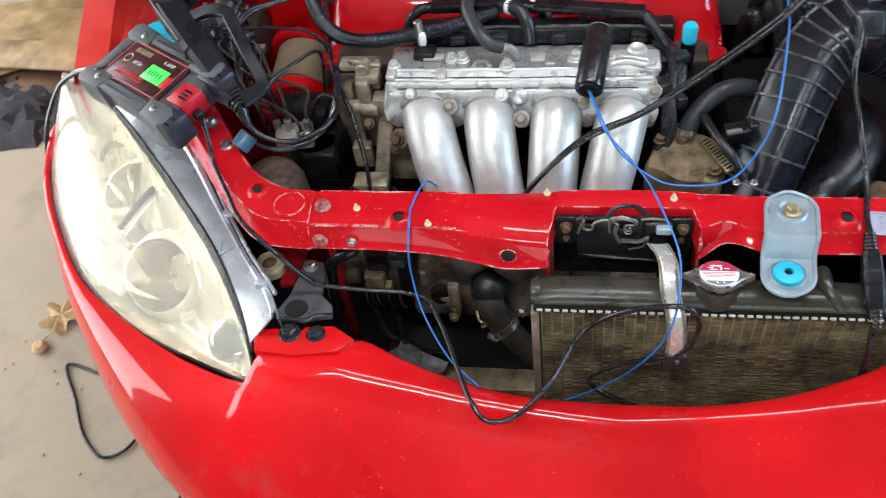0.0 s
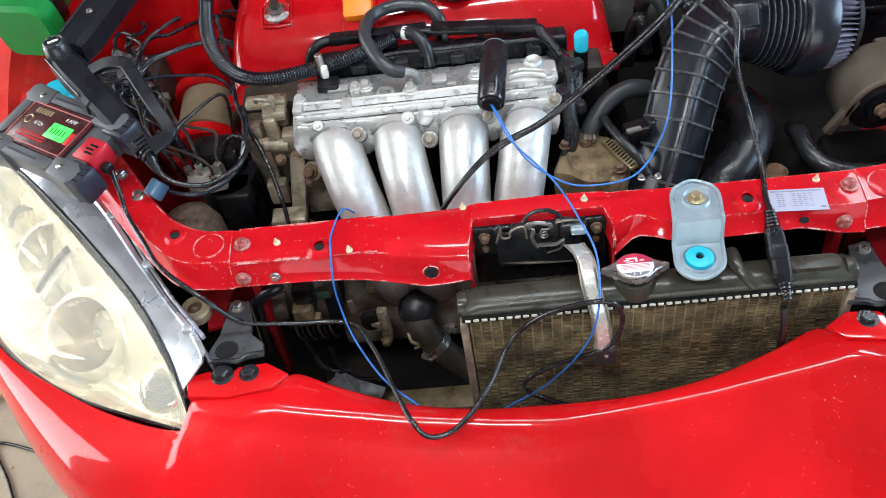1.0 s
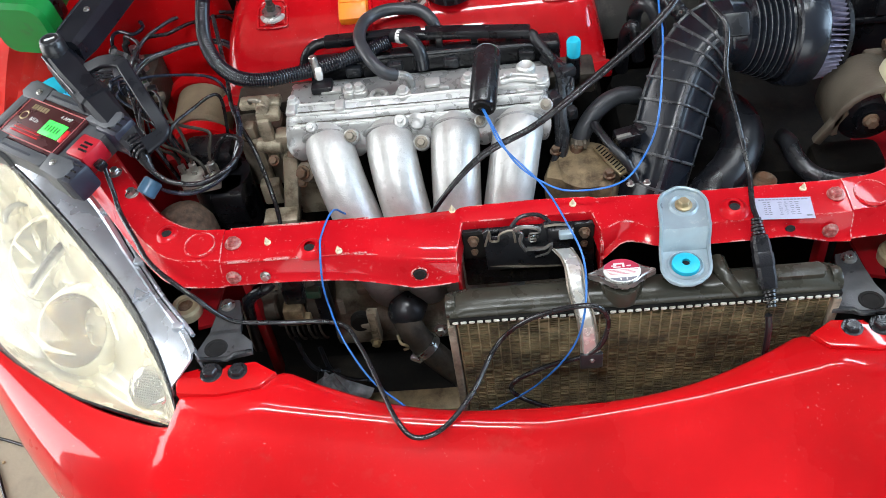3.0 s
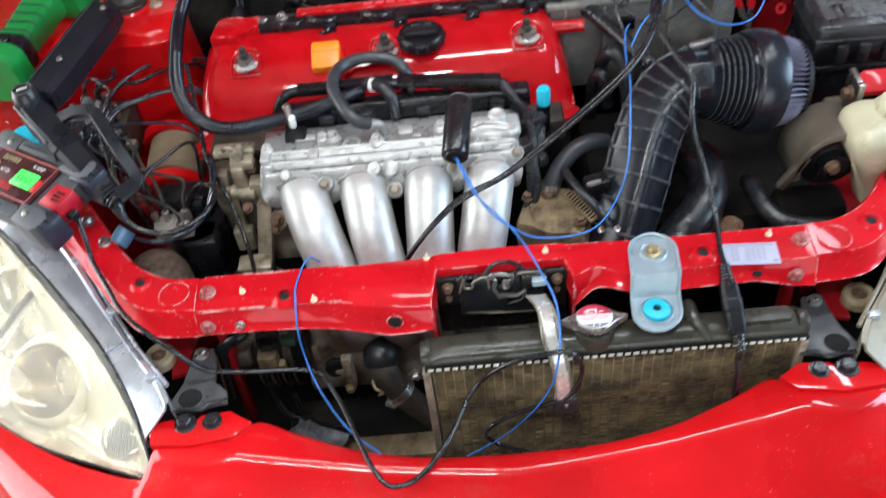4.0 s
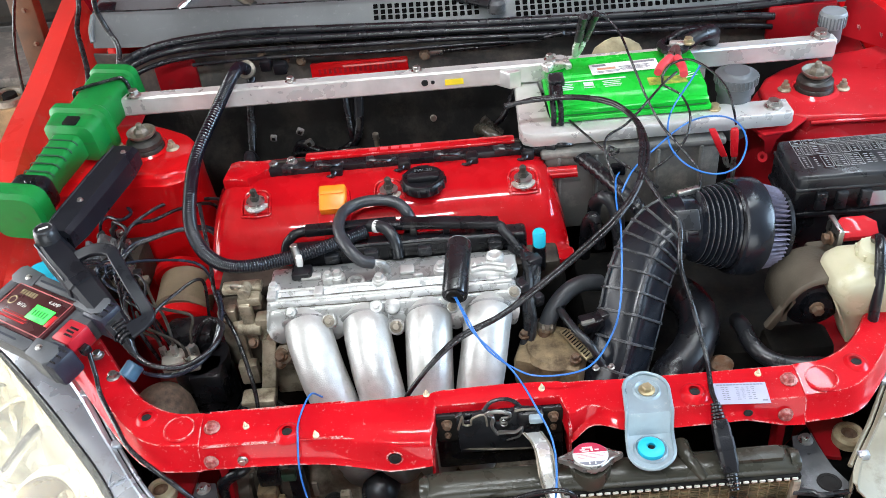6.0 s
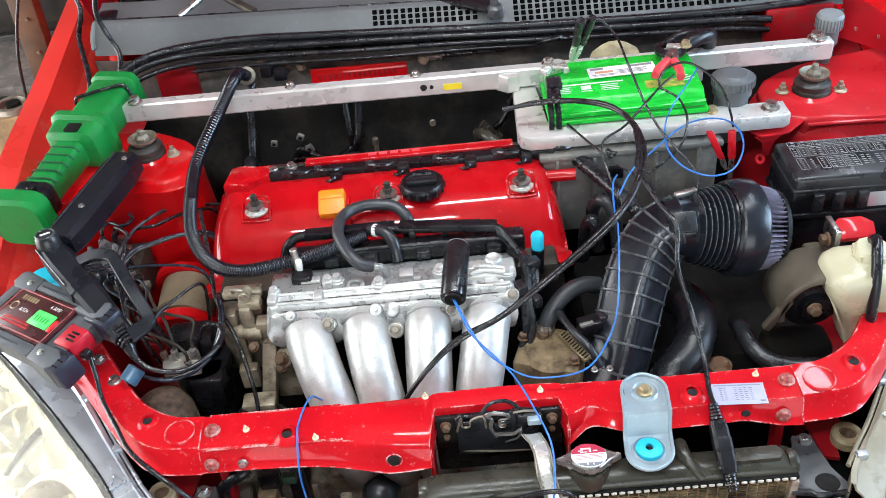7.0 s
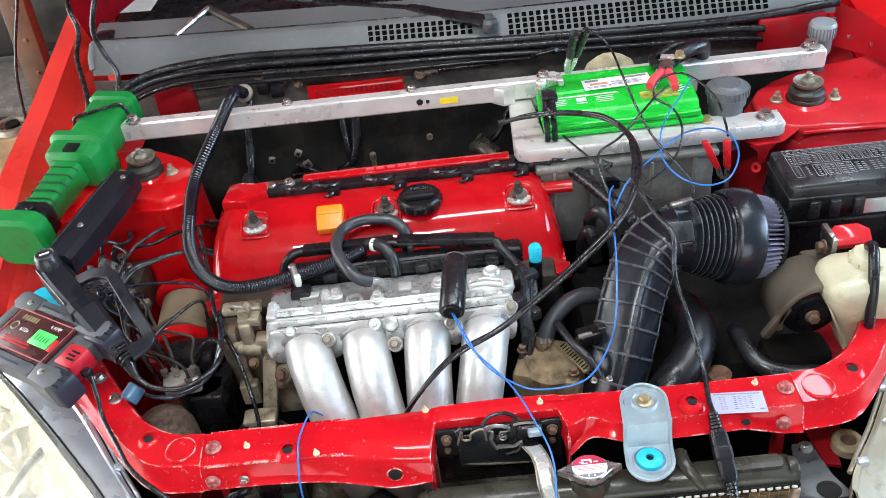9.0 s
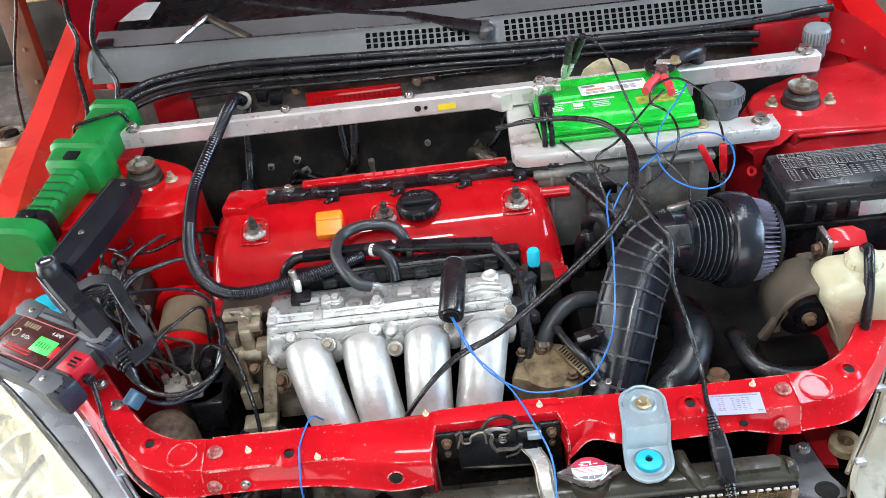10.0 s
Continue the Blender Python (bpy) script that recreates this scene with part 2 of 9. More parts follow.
REFLECT = mat("reflector", (0.80, 0.77, 0.66), 0.16, 0.85, 0.15, 16, rvar=0.08, dirt=(0.50, 0.44, 0.30), amount=0.2, dscale=12)
CONCRETE = mat("concrete", (0.36, 0.305, 0.22), 0.8, 0, 0.14, 3, 0.4, 120, dirt=(0.22, 0.19, 0.15), amount=0.35, dscale=3)
WALL = mat("garage_wall_paint", (0.26, 0.24, 0.21), 0.8, 0, 0.1, 3, 0.2, 60)
WOOD = mat("brown_wood", (0.085, 0.038, 0.016), 0.6, 0, 0.45, 14, 0.3, 90)
WOOD_PALE = mat("pale_wood", (0.34, 0.235, 0.115), 0.6, 0, 0.3, 14, 0.2, 90, dirt=(0.14, 0.09, 0.045), amount=0.3, dscale=5)
LEAF = mat("dry_leaf", (0.45, 0.30, 0.15), 0.7, 0, 0.3, 60, 0.3)
GREY_CAP = mat("grey_plastic_cap", (0.10, 0.108, 0.115), 0.45, 0, 0.15, 40, 0.1)
DUSTY = mat("dusty_grey_plastic", (0.13, 0.125, 0.115), 0.6, 0, 0.25, 14, 0.2, 300, dirt=(0.26, 0.24, 0.21), amount=0.4, dscale=22)
STAINED = mat("stained_grey_steel", (0.24, 0.21, 0.17), 0.5, 0.6, 0.3, 90, 0.2)
FELT = mat("dusty_black_felt", (0.048, 0.045, 0.042), 0.7, 0, 0.5, 20, 0.5, 120, dirt=(0.14, 0.12, 0.10), amount=0.45, dscale=14)
LUG = mat("stained_cream_plastic", (0.42, 0.35, 0.22), 0.6, 0.1, 0.3, 50, 0.2, dirt=(0.2, 0.12, 0.06), amount=0.35)
LCD = mat("green_screen", (0.06, 0.95, 0.10), 0.3, 0, 0.05, emit=0.9)
CHARGER = mat("dark_grey_rubber", (0.075, 0.080, 0.088), 0.5, 0, 0.25, 40, 0.2)


def glass(name, col, rough, ior=1.45, haze=0.0, hcol=(1, 1, 1)):
    m = bpy.data.materials.new(name)
    m.use_nodes = True
    nt = m.node_tree
    n, l = nt.nodes, nt.links
    b = n["Principled BSDF"]
    b.inputs["Base Color"].default_value = (*col, 1)
    b.inputs["Roughness"].default_value, b.inputs["IOR"].default_value = rough, ior
    b.inputs["Transmission Weight"].default_value = 1.0
    if haze:
        d = n.new("ShaderNodeBsdfPrincipled")
        d.inputs["Base Color"].default_value, d.inputs["Roughness"].default_value = (*hcol, 1), 0.15
        tc, no, mr, mx = n.new("ShaderNodeTexCoord"), n.new("ShaderNodeTexNoise"), n.new("ShaderNodeMapRange"), n.new("ShaderNodeMixShader")
        no.inputs["Scale"].default_value, no.inputs["Detail"].default_value = 7, 8
        l.new(tc.outputs["Object"], no.inputs["Vector"])
        l.new(no.outputs[0], mr.inputs[0])
        mr.inputs[1].default_value, mr.inputs[2].default_value = 0.3, 0.7
        mr.inputs[3].default_value, mr.inputs[4].default_value = haze * 0.5, min(1, haze * 1.5)
        l.new(mr.outputs[0], mx.inputs[0])
        l.new(b.outputs[0], mx.inputs[1])
        l.new(d.outputs[0], mx.inputs[2])
        l.new(mx.outputs[0], n["Material Output"].inputs[0])
    return m


# bowl tints: dark reflections and shadow in them are put into the colour
BOWL = mat("pale_tinted_mirror", (0.68, 0.65, 0.55), 0.20, 0.8, 0.2, 30, rvar=0.06, dirt=(0.44, 0.38, 0.27), amount=0.28, dscale=24)
SHADED_BOWL = mat("shade_browned_mirror", (0.50, 0.42, 0.28), 0.2, 0.8, 0.3, 20, rvar=0.08, dirt=(0.30, 0.22, 0.12), amount=0.45, dscale=16)
BEZEL = mat("creamy_bezel", (0.66, 0.62, 0.49), 0.26, 0.45, 0.22, 20, dirt=(0.46, 0.40, 0.27), amount=0.3, dscale=14)
YELLOWED = mat("yellowed_grey_plastic", (0.27, 0.235, 0.17), 0.45, 0.1, 0.25, 18, 0.1, dirt=(0.15, 0.115, 0.07), amount=0.35)
LENS = glass("hazed_headlight_lens", (0.98, 0.97, 0.92), 0.05, 1.18, 0.10, (0.97, 0.96, 0.90))
GLASS = glass("windshield_glass", (0.75, 0.80, 0.78), 0.02, 1.1)


# ---------------------------------------------------------------- shapes
def thing(name, at, label, category, group="", kind=""):
    ob = new(name)
    ob.location = at
    ob.empty_display_size = 0.05
    return tagged(ob, label, category, group, kind)


def finish(bm, name, material, sharp=38):
    bmesh.ops.remove_doubles(bm, verts=bm.verts, dist=0.00002)
    bmesh.ops.recalc_face_normals(bm, faces=bm.faces)
    for e in bm.edges:
        e.smooth = len(e.link_faces) == 2 and e.calc_face_angle(0) < radians(sharp)
    for f in bm.faces:
        f.smooth = True
    me = bpy.data.meshes.new(name)
    bm.to_mesh(me)
    bm.free()
    me.materials.append(material)
    return me


def hang(ob, parent):
    """Parent ob, whose mesh is in world metres, under an Empty or under a part."""
    if parent is not None:
        ob.parent = parent
        if parent.type == "EMPTY":
            ob.matrix_parent_inverse = Matrix.Translation(-parent.location)
    return ob


def part(name, bm, material, parent=None, label="", sharp=38):
    ob = hang(new(name, finish(bm, name, material, sharp)), parent)
    return tagged(ob, label)


def put(name, me, parent, m, label=""):
    """One more piece on a shared mesh."""
    ob = hang(new(name, me), parent)
    ob.matrix_basis = m
    return tagged(ob, label)


def B():
    return bmesh.new()


def box(bm, c, s, bev=0.002, m=None, seg=2):
    r = bmesh.ops.create_cube(bm, size=1)
    vs = r["verts"]
    bmesh.ops.scale(bm, vec=s, verts=vs)
    if bev:
        es = list({e for v in vs for e in v.link_edges})
        r = bmesh.ops.bevel(bm, geom=es, offset=min(bev, 0.49 * min(s)), segments=seg, affect="EDGES", profile=0.5)
        vs = list({v for f in r["faces"] for v in f.verts} | {v for v in vs if v.is_valid})
    bmesh.ops.transform(bm, matrix=Matrix.Translation(c) @ (m or Matrix()), verts=vs)
    return bm


def frame_of(d, up=Vector((0, 0, 1))):
    d = Vector(d).normalized()
    if abs(d.dot(up)) > 0.98:
        up = Vector((0, 1, 0))
    a = d.cross(up).normalized()
    return d, a, a.cross(d).normalized()


def lathe(bm, prof, c, axis=(0, 0, 1), seg=20, squash=1.0):
    """prof: (radius, height along the axis) from bottom to top."""
    d, a, b = frame_of(axis)
    c = Vector(c)
    rings = []
    for r, h in prof:
        if r < 1e-6:
            rings.append([bm.verts.new(c + d * h)])
        else:
            rings.append([bm.verts.new(c + d * h + (a * math.cos(2 * math.pi * i / seg) + b * math.sin(2 * math.pi * i / seg) * squash) * r) for i in range(seg)])
    for p, q in zip(rings, rings[1:]):
        for i in range(seg):
            j = (i + 1) % seg
            if len(p) == 1 and len(q) == 1:
                continue
            if len(p) == 1:
                bm.faces.new((p[0], q[i], q[j]))
            elif len(q) == 1:
                bm.faces.new((p[i], p[j], q[0]))
            else:
                bm.faces.new((p[i], p[j], q[j], q[i]))
    return bm


def rod(bm, p, q, r, r2=None, seg=12, ch=0.0):
    p, q = Vector(p), Vector(q)
    h = (q - p).length
    r2 = r if r2 is None else r2
    c = ch or min(r, r2) * 0.15
    return lathe(bm, [(0, 0), (r - c, 0), (r, c), (r2, h - c), (r2 - c, h), (0, h)], p, q - p, seg)


def spline(pts, sub=6):
    pts = [Vector(p) for p in pts]
    if len(pts) < 3:
        return [pts[0].lerp(pts[-1], i / sub) for i in range(sub + 1)]
    q = [pts[0] * 2 - pts[1]] + pts + [pts[-1] * 2 - pts[-2]]
    out = []
    for i in range(1, len(q) - 2):
        for k in range(sub):
            t = k / sub
            a, b, c, d = q[i - 1], q[i], q[i + 1], q[i + 2]
            out.append(0.5 * (2 * b + (c - a) * t + (2 * a - 5 * b + 4 * c - d) * t * t + (3 * b - a - 3 * c + d) * t ** 3))
    return out + [pts[-1]]


def tube(bm, pts, r, seg=10, sub=6, wave=None, flat=1.0):
    """A round sweep along a smooth line; r is a number or a function of 0..1; wave(i) scales single rings."""
    line = spline(pts, sub)
    n = len(line)
    up = None
    rings = []
    for i, p in enumerate(line):
        d = (line[min(i + 1, n - 1)] - line[max(i - 1, 0)]).normalized()
        if up is None:
            d, a, up = frame_of(d)
        a = d.cross(up).normalized()
        up = a.cross(d).normalized()
        rad = (r(i / (n - 1)) if callable(r) else r) * (wave(i) if wave else 1)
        rings.append([bm.verts.new(p + (a * math.cos(2 * math.pi * k / seg) + up * flat * math.sin(2 * math.pi * k / seg)) * rad) for k in range(seg)])
    for p, q in zip(rings, rings[1:]):
        for k in range(seg):
            bm.faces.new((p[k], p[(k + 1) % seg], q[(k + 1) % seg], q[k]))
    bm.faces.new(rings[0][::-1])
    bm.faces.new(rings[-1])
    return bm


def prism(bm, outline, z0, z1, bev=0.0, m=None, seg=2):
    """A plate of any outline between two heights."""
    lo = [bm.verts.new((x, y, z0)) for x, y in outline]
    hi = [bm.verts.new((x, y, z1)) for x, y in outline]
    n = len(lo)
    fs = [bm.faces.new(lo[::-1]), bm.faces.new(hi)] + [bm.faces.new((lo[i], lo[(i + 1) % n], hi[(i + 1) % n], hi[i])) for i in range(n)]
    vs = lo + hi
    if bev:
        es = list({e for f in fs[:2] for e in f.edges})
        r = bmesh.ops.bevel(bm, geom=es, offset=bev, segments=seg, affect="EDGES", profile=0.5)
        vs = list({v for f in r["faces"] for v in f.verts} | {v for v in vs if v.is_valid})
    if m:
        bmesh.ops.transform(bm, matrix=m, verts=vs)
    return bm


def sheet(bm, rows, closed=False):
    """Quads over rows of points."""
    g = [[bm.verts.new(p) for p in row] for row in rows]
    for a, b in zip(g, g[1:]):
        n = len(a)
        for i in range(n if closed else n - 1):
            bm.faces.new((a[i], a[(i + 1) % n], b[(i + 1) % n], b[i]))
    return bm


def ends(bm):
    """Close the open ends of a closed sheet."""
    bmesh.ops.holes_fill(bm, edges=[e for e in bm.edges if e.is_boundary], sides=0)
    return bm


def thick(ob, t, offset=-1.0):
    s = ob.modifiers.new("thickness", "SOLIDIFY")
    s.thickness, s.offset = t, offset
    return ob



def rounded(hx, hy, r, n=5):
    o = []
    for sx, sy, a0 in ((1, 1, 0), (-1, 1, 90), (-1, -1, 180), (1, -1, 270)):
        for i in range(n + 1):
            a = radians(a0 + 90 * i / n)
            o.append((sx * (hx - r) + r * math.cos(a), sy * (hy - r) + r * math.sin(a)))
    return o


def hexbolt_mesh(name, r, h, material, flange=1.5):
    bm = B()
    lathe(bm, [(0, 0), (r * flange, 0), (r * flange, h * 0.2), (r * 1.05, h * 0.32), (0, h * 0.32)], (0, 0, 0), seg=16)
    lathe(bm, [(0, h * 0.3), (r, h * 0.3), (r, h * 0.88), (r * 0.86, h), (0, h)], (0, 0, 0), seg=6)
    return finish(bm, name, material, 25)


BOLT = hexbolt_mesh("bolt", 0.0065, 0.009, STEEL)
BOLT_BIG = hexbolt_mesh("bolt", 0.009, 0.012, STEEL, 1.4)
BOLT_GOLD = hexbolt_mesh("bolt", 0.0075, 0.010, GOLD, 1.35)
BOLT_RUST = hexbolt_mesh("bolt", 0.008, 0.011, RUSTY, 1.3)
BOLT_RED = hexbolt_mesh("bolt", 0.008, 0.008, PAINTED, 1.35)
BOLT_SMALL = hexbolt_mesh("bolt", 0.0045, 0.006, STEEL, 1.4)


def text_mesh(words, size, material):
    c = bpy.data.curves.new("writing", "FONT")
    c.body, c.size, c.extrude, c.align_x, c.align_y = words, size, 0.0002, "CENTER", "CENTER"
    ob = bpy.data.objects.new("writing", c)
    scene.collection.objects.link(ob)
    me = bpy.data.meshes.new_from_object(ob.evaluated_get(bpy.context.evaluated_depsgraph_get()))
    bpy.data.objects.remove(ob)
    bpy.data.curves.remove(c)
    me.materials.clear()
    me.materials.append(material)
    return me


def bars(bm, m, rows, h=0.0004):
    """Plain bars for print: (x, y, length, height) on the plane of m."""
    for x, y, w, t in rows:
        box(bm, m @ Vector((x, y, 0)), (w, t, h), 0, m.to_3x3().to_4x4())
    return bm


# ---------------------------------------------------------------- the garage
def slab(name, c, s, material, label, category="wall"):
    return tagged(part(name, box(B(), c, s, 0), material), label, category, kind="structure")


slab("floor", (0, 0.5, -0.05), (6.2, 9.2, 0.1), CONCRETE, "dusty beige concrete garage floor with stains", "floor")
slab("ceiling", (0, 0.5, 2.75), (6.2, 9.2, 0.1), WALL, "plain pale garage ceiling", "ceiling")
slab("wall_north", (0, 5.05, 1.35), (6.2, 0.1, 2.7), WALL, "plain pale garage wall")
bm = B()
for c, s in (((3.05, -2.475, 1.35), (0.1, 3.05, 2.7)), ((3.05, 2.875, 1.35), (0.1, 4.25, 2.7)), ((3.05, -0.1, 0.525), (0.1, 1.70, 1.05)), ((3.05, -0.1, 2.475), (0.1, 1.70, 0.45))):
    box(bm, c, s, 0)
tagged(part("wall_east", bm, WALL), "plain garage wall with a window opening", "wall", kind="structure")
bm = B()
for c, s in (((-3.05, -2.375, 1.35), (0.1, 3.25, 2.7)), ((-3.05, 3.425, 1.35), (0.1, 3.15, 2.7)), ((-3.05, 0.55, 0.1), (0.1, 2.6, 0.2)), ((-3.05, 0.55, 2.5), (0.1, 2.6, 0.4))):
    box(bm, c, s, 0)
tagged(part("wall_west", bm, WALL), "plain garage wall with an open side door", "wall", kind="structure")
bm = B()
for c, s in (((-2.25, -4.05, 1.35), (1.7, 0.1, 2.7)), ((2.55, -4.05, 1.35), (1.1, 0.1, 2.7)), ((0.3, -4.05, 2.3), (3.4, 0.1, 0.8))):
    box(bm, c, s, 0)
tagged(part("wall_south", bm, WALL), "plain garage wall round the open door", "wall", kind="structure")

# lamp housings added under the ceiling, unseen; the third holds only a fill light
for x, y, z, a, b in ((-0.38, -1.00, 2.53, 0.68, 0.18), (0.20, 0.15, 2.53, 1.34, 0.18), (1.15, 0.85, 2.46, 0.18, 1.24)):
    lamp_ = thing("tube_lamp", (x, y, 2.70), "slim white housing for a tube or fill light under the ceiling", "ceiling lamp", "tube lamps")
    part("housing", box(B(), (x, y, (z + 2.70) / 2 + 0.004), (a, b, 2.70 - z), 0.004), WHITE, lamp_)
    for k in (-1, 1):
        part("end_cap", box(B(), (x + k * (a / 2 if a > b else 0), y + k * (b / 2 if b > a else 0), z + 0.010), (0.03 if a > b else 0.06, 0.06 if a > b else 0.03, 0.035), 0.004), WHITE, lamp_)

# ---------------------------------------------------------------- car shell
car = thing("car", (0, 0.6, 0), "bright red compact hatchback with its hood raised", "car")


def side(f):
    """Do f for both flanks: -1 and 1."""
    for s in (-1, 1):
        f(s)


def fender(s):
    # stations from the headlight back: y, x of the outer edge, x of the ridge, x of the inner lip, height
    st = [(0.27, 0.832, 0.775, 0.730, 0.770), (0.40, 0.840, 0.785, 0.725, 0.818), (0.60, 0.844, 0.792, 0.728, 0.868), (0.80, 0.848, 0.800, 0.735, 0.892), (1.00, 0.852, 0.806, 0.745, 0.922), (1.25, 0.855, 0.81, 0.76, 0.962)]
    rows = []
    for y, xo, xr, xi, z in st:
        k = 0.036 if s > 0 else 0.0
        xo, xr, xi = xo + k, xr + k, xi + k
        rows.append([(s * xo, y, 0.30), (s * (xo + 0.012), y, 0.55), (s * (xo + 0.004), y, z - 0.12), (s * (xo - 0.018), y, z - 0.035), (s * xr, y, z), (s * (xr - 0.035), y, z - 0.004),
                     (s * (xi + 0.012), y, z - 0.012), (s * (xi + 0.008), y, z - 0.035), (s * (xi - 0.012), y, z - 0.040), (s * (xi - 0.02), y, z - 0.045)])
        if s < 0:
            # flat top, a pressed crease and a narrow channel inside it
            rows[-1][3:8] = [(s * (xo - 0.002), y, z - 0.030), (s * (xo - 0.010), y, z - 0.012), (s * (xr - 0.013), y, z), (s * (xi + 0.034), y, z - 0.024), (s * (xi + 0.020), y, z - 0.034)]
    line = [spline([r[k] for r in rows], 5) for k in range(len(rows[0]))]
    ob = part("fender", sheet(B(), line), RED_LIT if s < 0 else RED, car, "glossy red front fender", 24)
    thick(ob, 0.0015)


side(fender)


def inner_fender(s):
    # apron from the fender lip down into the bay
    rows = []
    for y in (0.25, 0.33, 0.42, 0.56, 0.72, 0.88):
        z = 0.685 + 0.2 * min(1, max(0, (y - 0.16) / 0.6))
        rows.append([(s * 0.735, y, z - 0.02), (s * 0.70, y, z - 0.06), (s * 0.665, y, z - 0.10), (s * 0.655, y, z - 0.2), (s * 0.60, y, 0.42), (s * 0.52, y, 0.30)])
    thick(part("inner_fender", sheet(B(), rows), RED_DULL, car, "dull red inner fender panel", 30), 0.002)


side(inner_fender)


def strut_tower(s):
    cx, cy = (-0.556, 0.56) if s < 0 else (0.590, 0.56)
    paint = RED_DUST if s > 0 else RED
    bm = B()
    if s > 0:
        lathe(bm, [(0.060, 0.846), (0.088, 0.840), (0.098, 0.820), (0.104, 0.79), (0.112, 0.72), (0.128, 0.60), (0.15, 0.42)], (cx, cy, 0), seg=36)
    else:
        # flat pressed top with a soft shoulder and a rolled crease over upright flanks
        o = spline([(-0.690, 0.660, 0), (-0.620, 0.660, 0), (-0.564, 0.647, 0), (-0.517, 0.620, 0), (-0.488, 0.597, 0), (-0.471, 0.566, 0), (-0.469, 0.525, 0), (-0.479, 0.490, 0), (-0.508, 0.470, 0), (-0.560, 0.474, 0), (-0.625, 0.468, 0), (-0.690, 0.466, 0)], 5)
        rows = []
        for k, z in ((1.50, 0.42), (1.20, 0.60), (1.09, 0.72), (1.04, 0.79), (1.035, 0.832), (1.055, 0.836), (1.055, 0.8395), (1.02, 0.843), (1.0, 0.849), (0.965, 0.8545), (0.92, 0.857), (0.80, 0.858), (0.40, 0.858), (0.05, 0.858)):
            rows.append([(-0.58 + (p.x + 0.58) * k, 0.565 + (p.y - 0.565) * k, z) for p in o])
        ends(sheet(bm, rows, True))
    tower = part("strut_tower", bm, paint, car, "glossy red strut tower", 35 if s < 0 else 60)
    part("raised_rim", lathe(B(), [(0.0315, 0.854), (0.0325, 0.8605), (0.0355, 0.8615), (0.040, 0.858), (0.044, 0.855)], (cx, cy, 0), seg=36), paint, tower)
    if s > 0:
        o = [(0.528, 0.492), (0.508, 0.510), (0.500, 0.540), (0.506, 0.586), (0.526, 0.618), (0.562, 0.644), (0.612, 0.660), (0.668, 0.668), (0.712, 0.690), (0.755, 0.700), (0.800, 0.696), (0.812, 0.455), (0.690, 0.461), (0.616, 0.468), (0.552, 0.474)]
        part("pressed_panel", prism(B(), o, 0.690, 0.8565, 0.009, seg=4), paint, tower, "dusty red pressed panel round the tower", 50)
        part("pressed_fold", tube(B(), [(0.555, 0.470, 0.847), (0.62, 0.464, 0.849), (0.70, 0.457, 0.850), (0.80, 0.451, 0.850)], 0.0035, 8, 5), paint, tower)
        part("front_tab", prism(B(), [(0.462, 0.532), (0.500, 0.546), (0.545, 0.532), (0.563, 0.508), (0.552, 0.478), (0.515, 0.446), (0.470, 0.440), (0.456, 0.462)], 0.8485, 0.8530, 0.0015), paint, tower, "rounded red tab under the bar's end")
        tf = part("tab_flange", prism(B(), [(-0.022, 0), (0.022, 0), (0.010, -0.012), (0.005, -0.036), (-0.005, -0.036), (-0.008, -0.012)], -0.0012, 0.0012, 0.0005, pose(0.482, 0.446, 0.849, 90)), RED_SHADED, tower, "bent red flange")
        part("eyelet", lathe(B(), [(0.004, -0.0015), (0.008, -0.0015), (0.0085, 0.0015), (0.004, 0.0015)], (0.474, 0.446, 0.806), (0.1, -0.7, 0.5), 18), paint, tf)
    else:
        # shelf between the tower and the fender
        rows = []
        for k in range(7):
            y = 0.475 + 0.012 * min(k, 1) + 0.325 * max(0, k - 1) / 5
            d = 0.06 if k == 0 else 0.0
            rows.append([(-0.60, y, 0.838 - d), (-0.64, y, 0.848 - d), (-0.69, y, 0.850 - d), (-0.725, y, 0.851 - d)])
        thick(part("shelf", sheet(B(), rows), RED_DUST, tower, "dusty red shelf beside the tower", 50), 0.002)
    # stepped rubber mount, dished cup washer and nut
    bm = B()
    lathe(bm, [(0, 0.852), (0.0305, 0.852), (0.0315, 0.860), (0.0300, 0.866), (0.0285, 0.867), (0.0300, 0.869), (0.0298, 0.876), (0.0265, 0.880), (0.0225, 0.8815), (0.0222, 0.884), (0, 0.885)], (cx, cy, 0), seg=32)
    part("rubber_mount", bm, MOUNT, tower, "dusty black rubber strut mount", 30)
    part("cup_washer", lathe(B(), [(0, 0.884), (0.019, 0.884), (0.0242, 0.8895), (0.0248, 0.8935), (0.0236, 0.8935), (0.0180, 0.8875), (0, 0.8870)], (cx, cy, 0), seg=32), STAINED, tower, "dished rusty cup washer")
    bm = B()
    lathe(bm, [(0, 0.886), (0.0135, 0.886), (0.0125, 0.894), (0.0085, 0.899), (0, 0.8995)], (cx, cy, 0), seg=6)
    lathe(bm, [(0, 0.897), (0.0055, 0.897), (0.0052, 0.907), (0.0042, 0.9085), (0, 0.9085)], (cx, cy, 0), seg=12)
    part("nut", bm, STAINED, tower, "rusty strut nut", 25)
    for a in (-8, 172):
        p = (cx + 0.047 * math.cos(radians(a)), cy + 0.047 * math.sin(radians(a)), 0.857)
        bm = B()
        lathe(bm, [(0, 0), (0.0115, 0), (0.0118, 0.0018), (0.0085, 0.0045), (0, 0.0045)], p, seg=20)
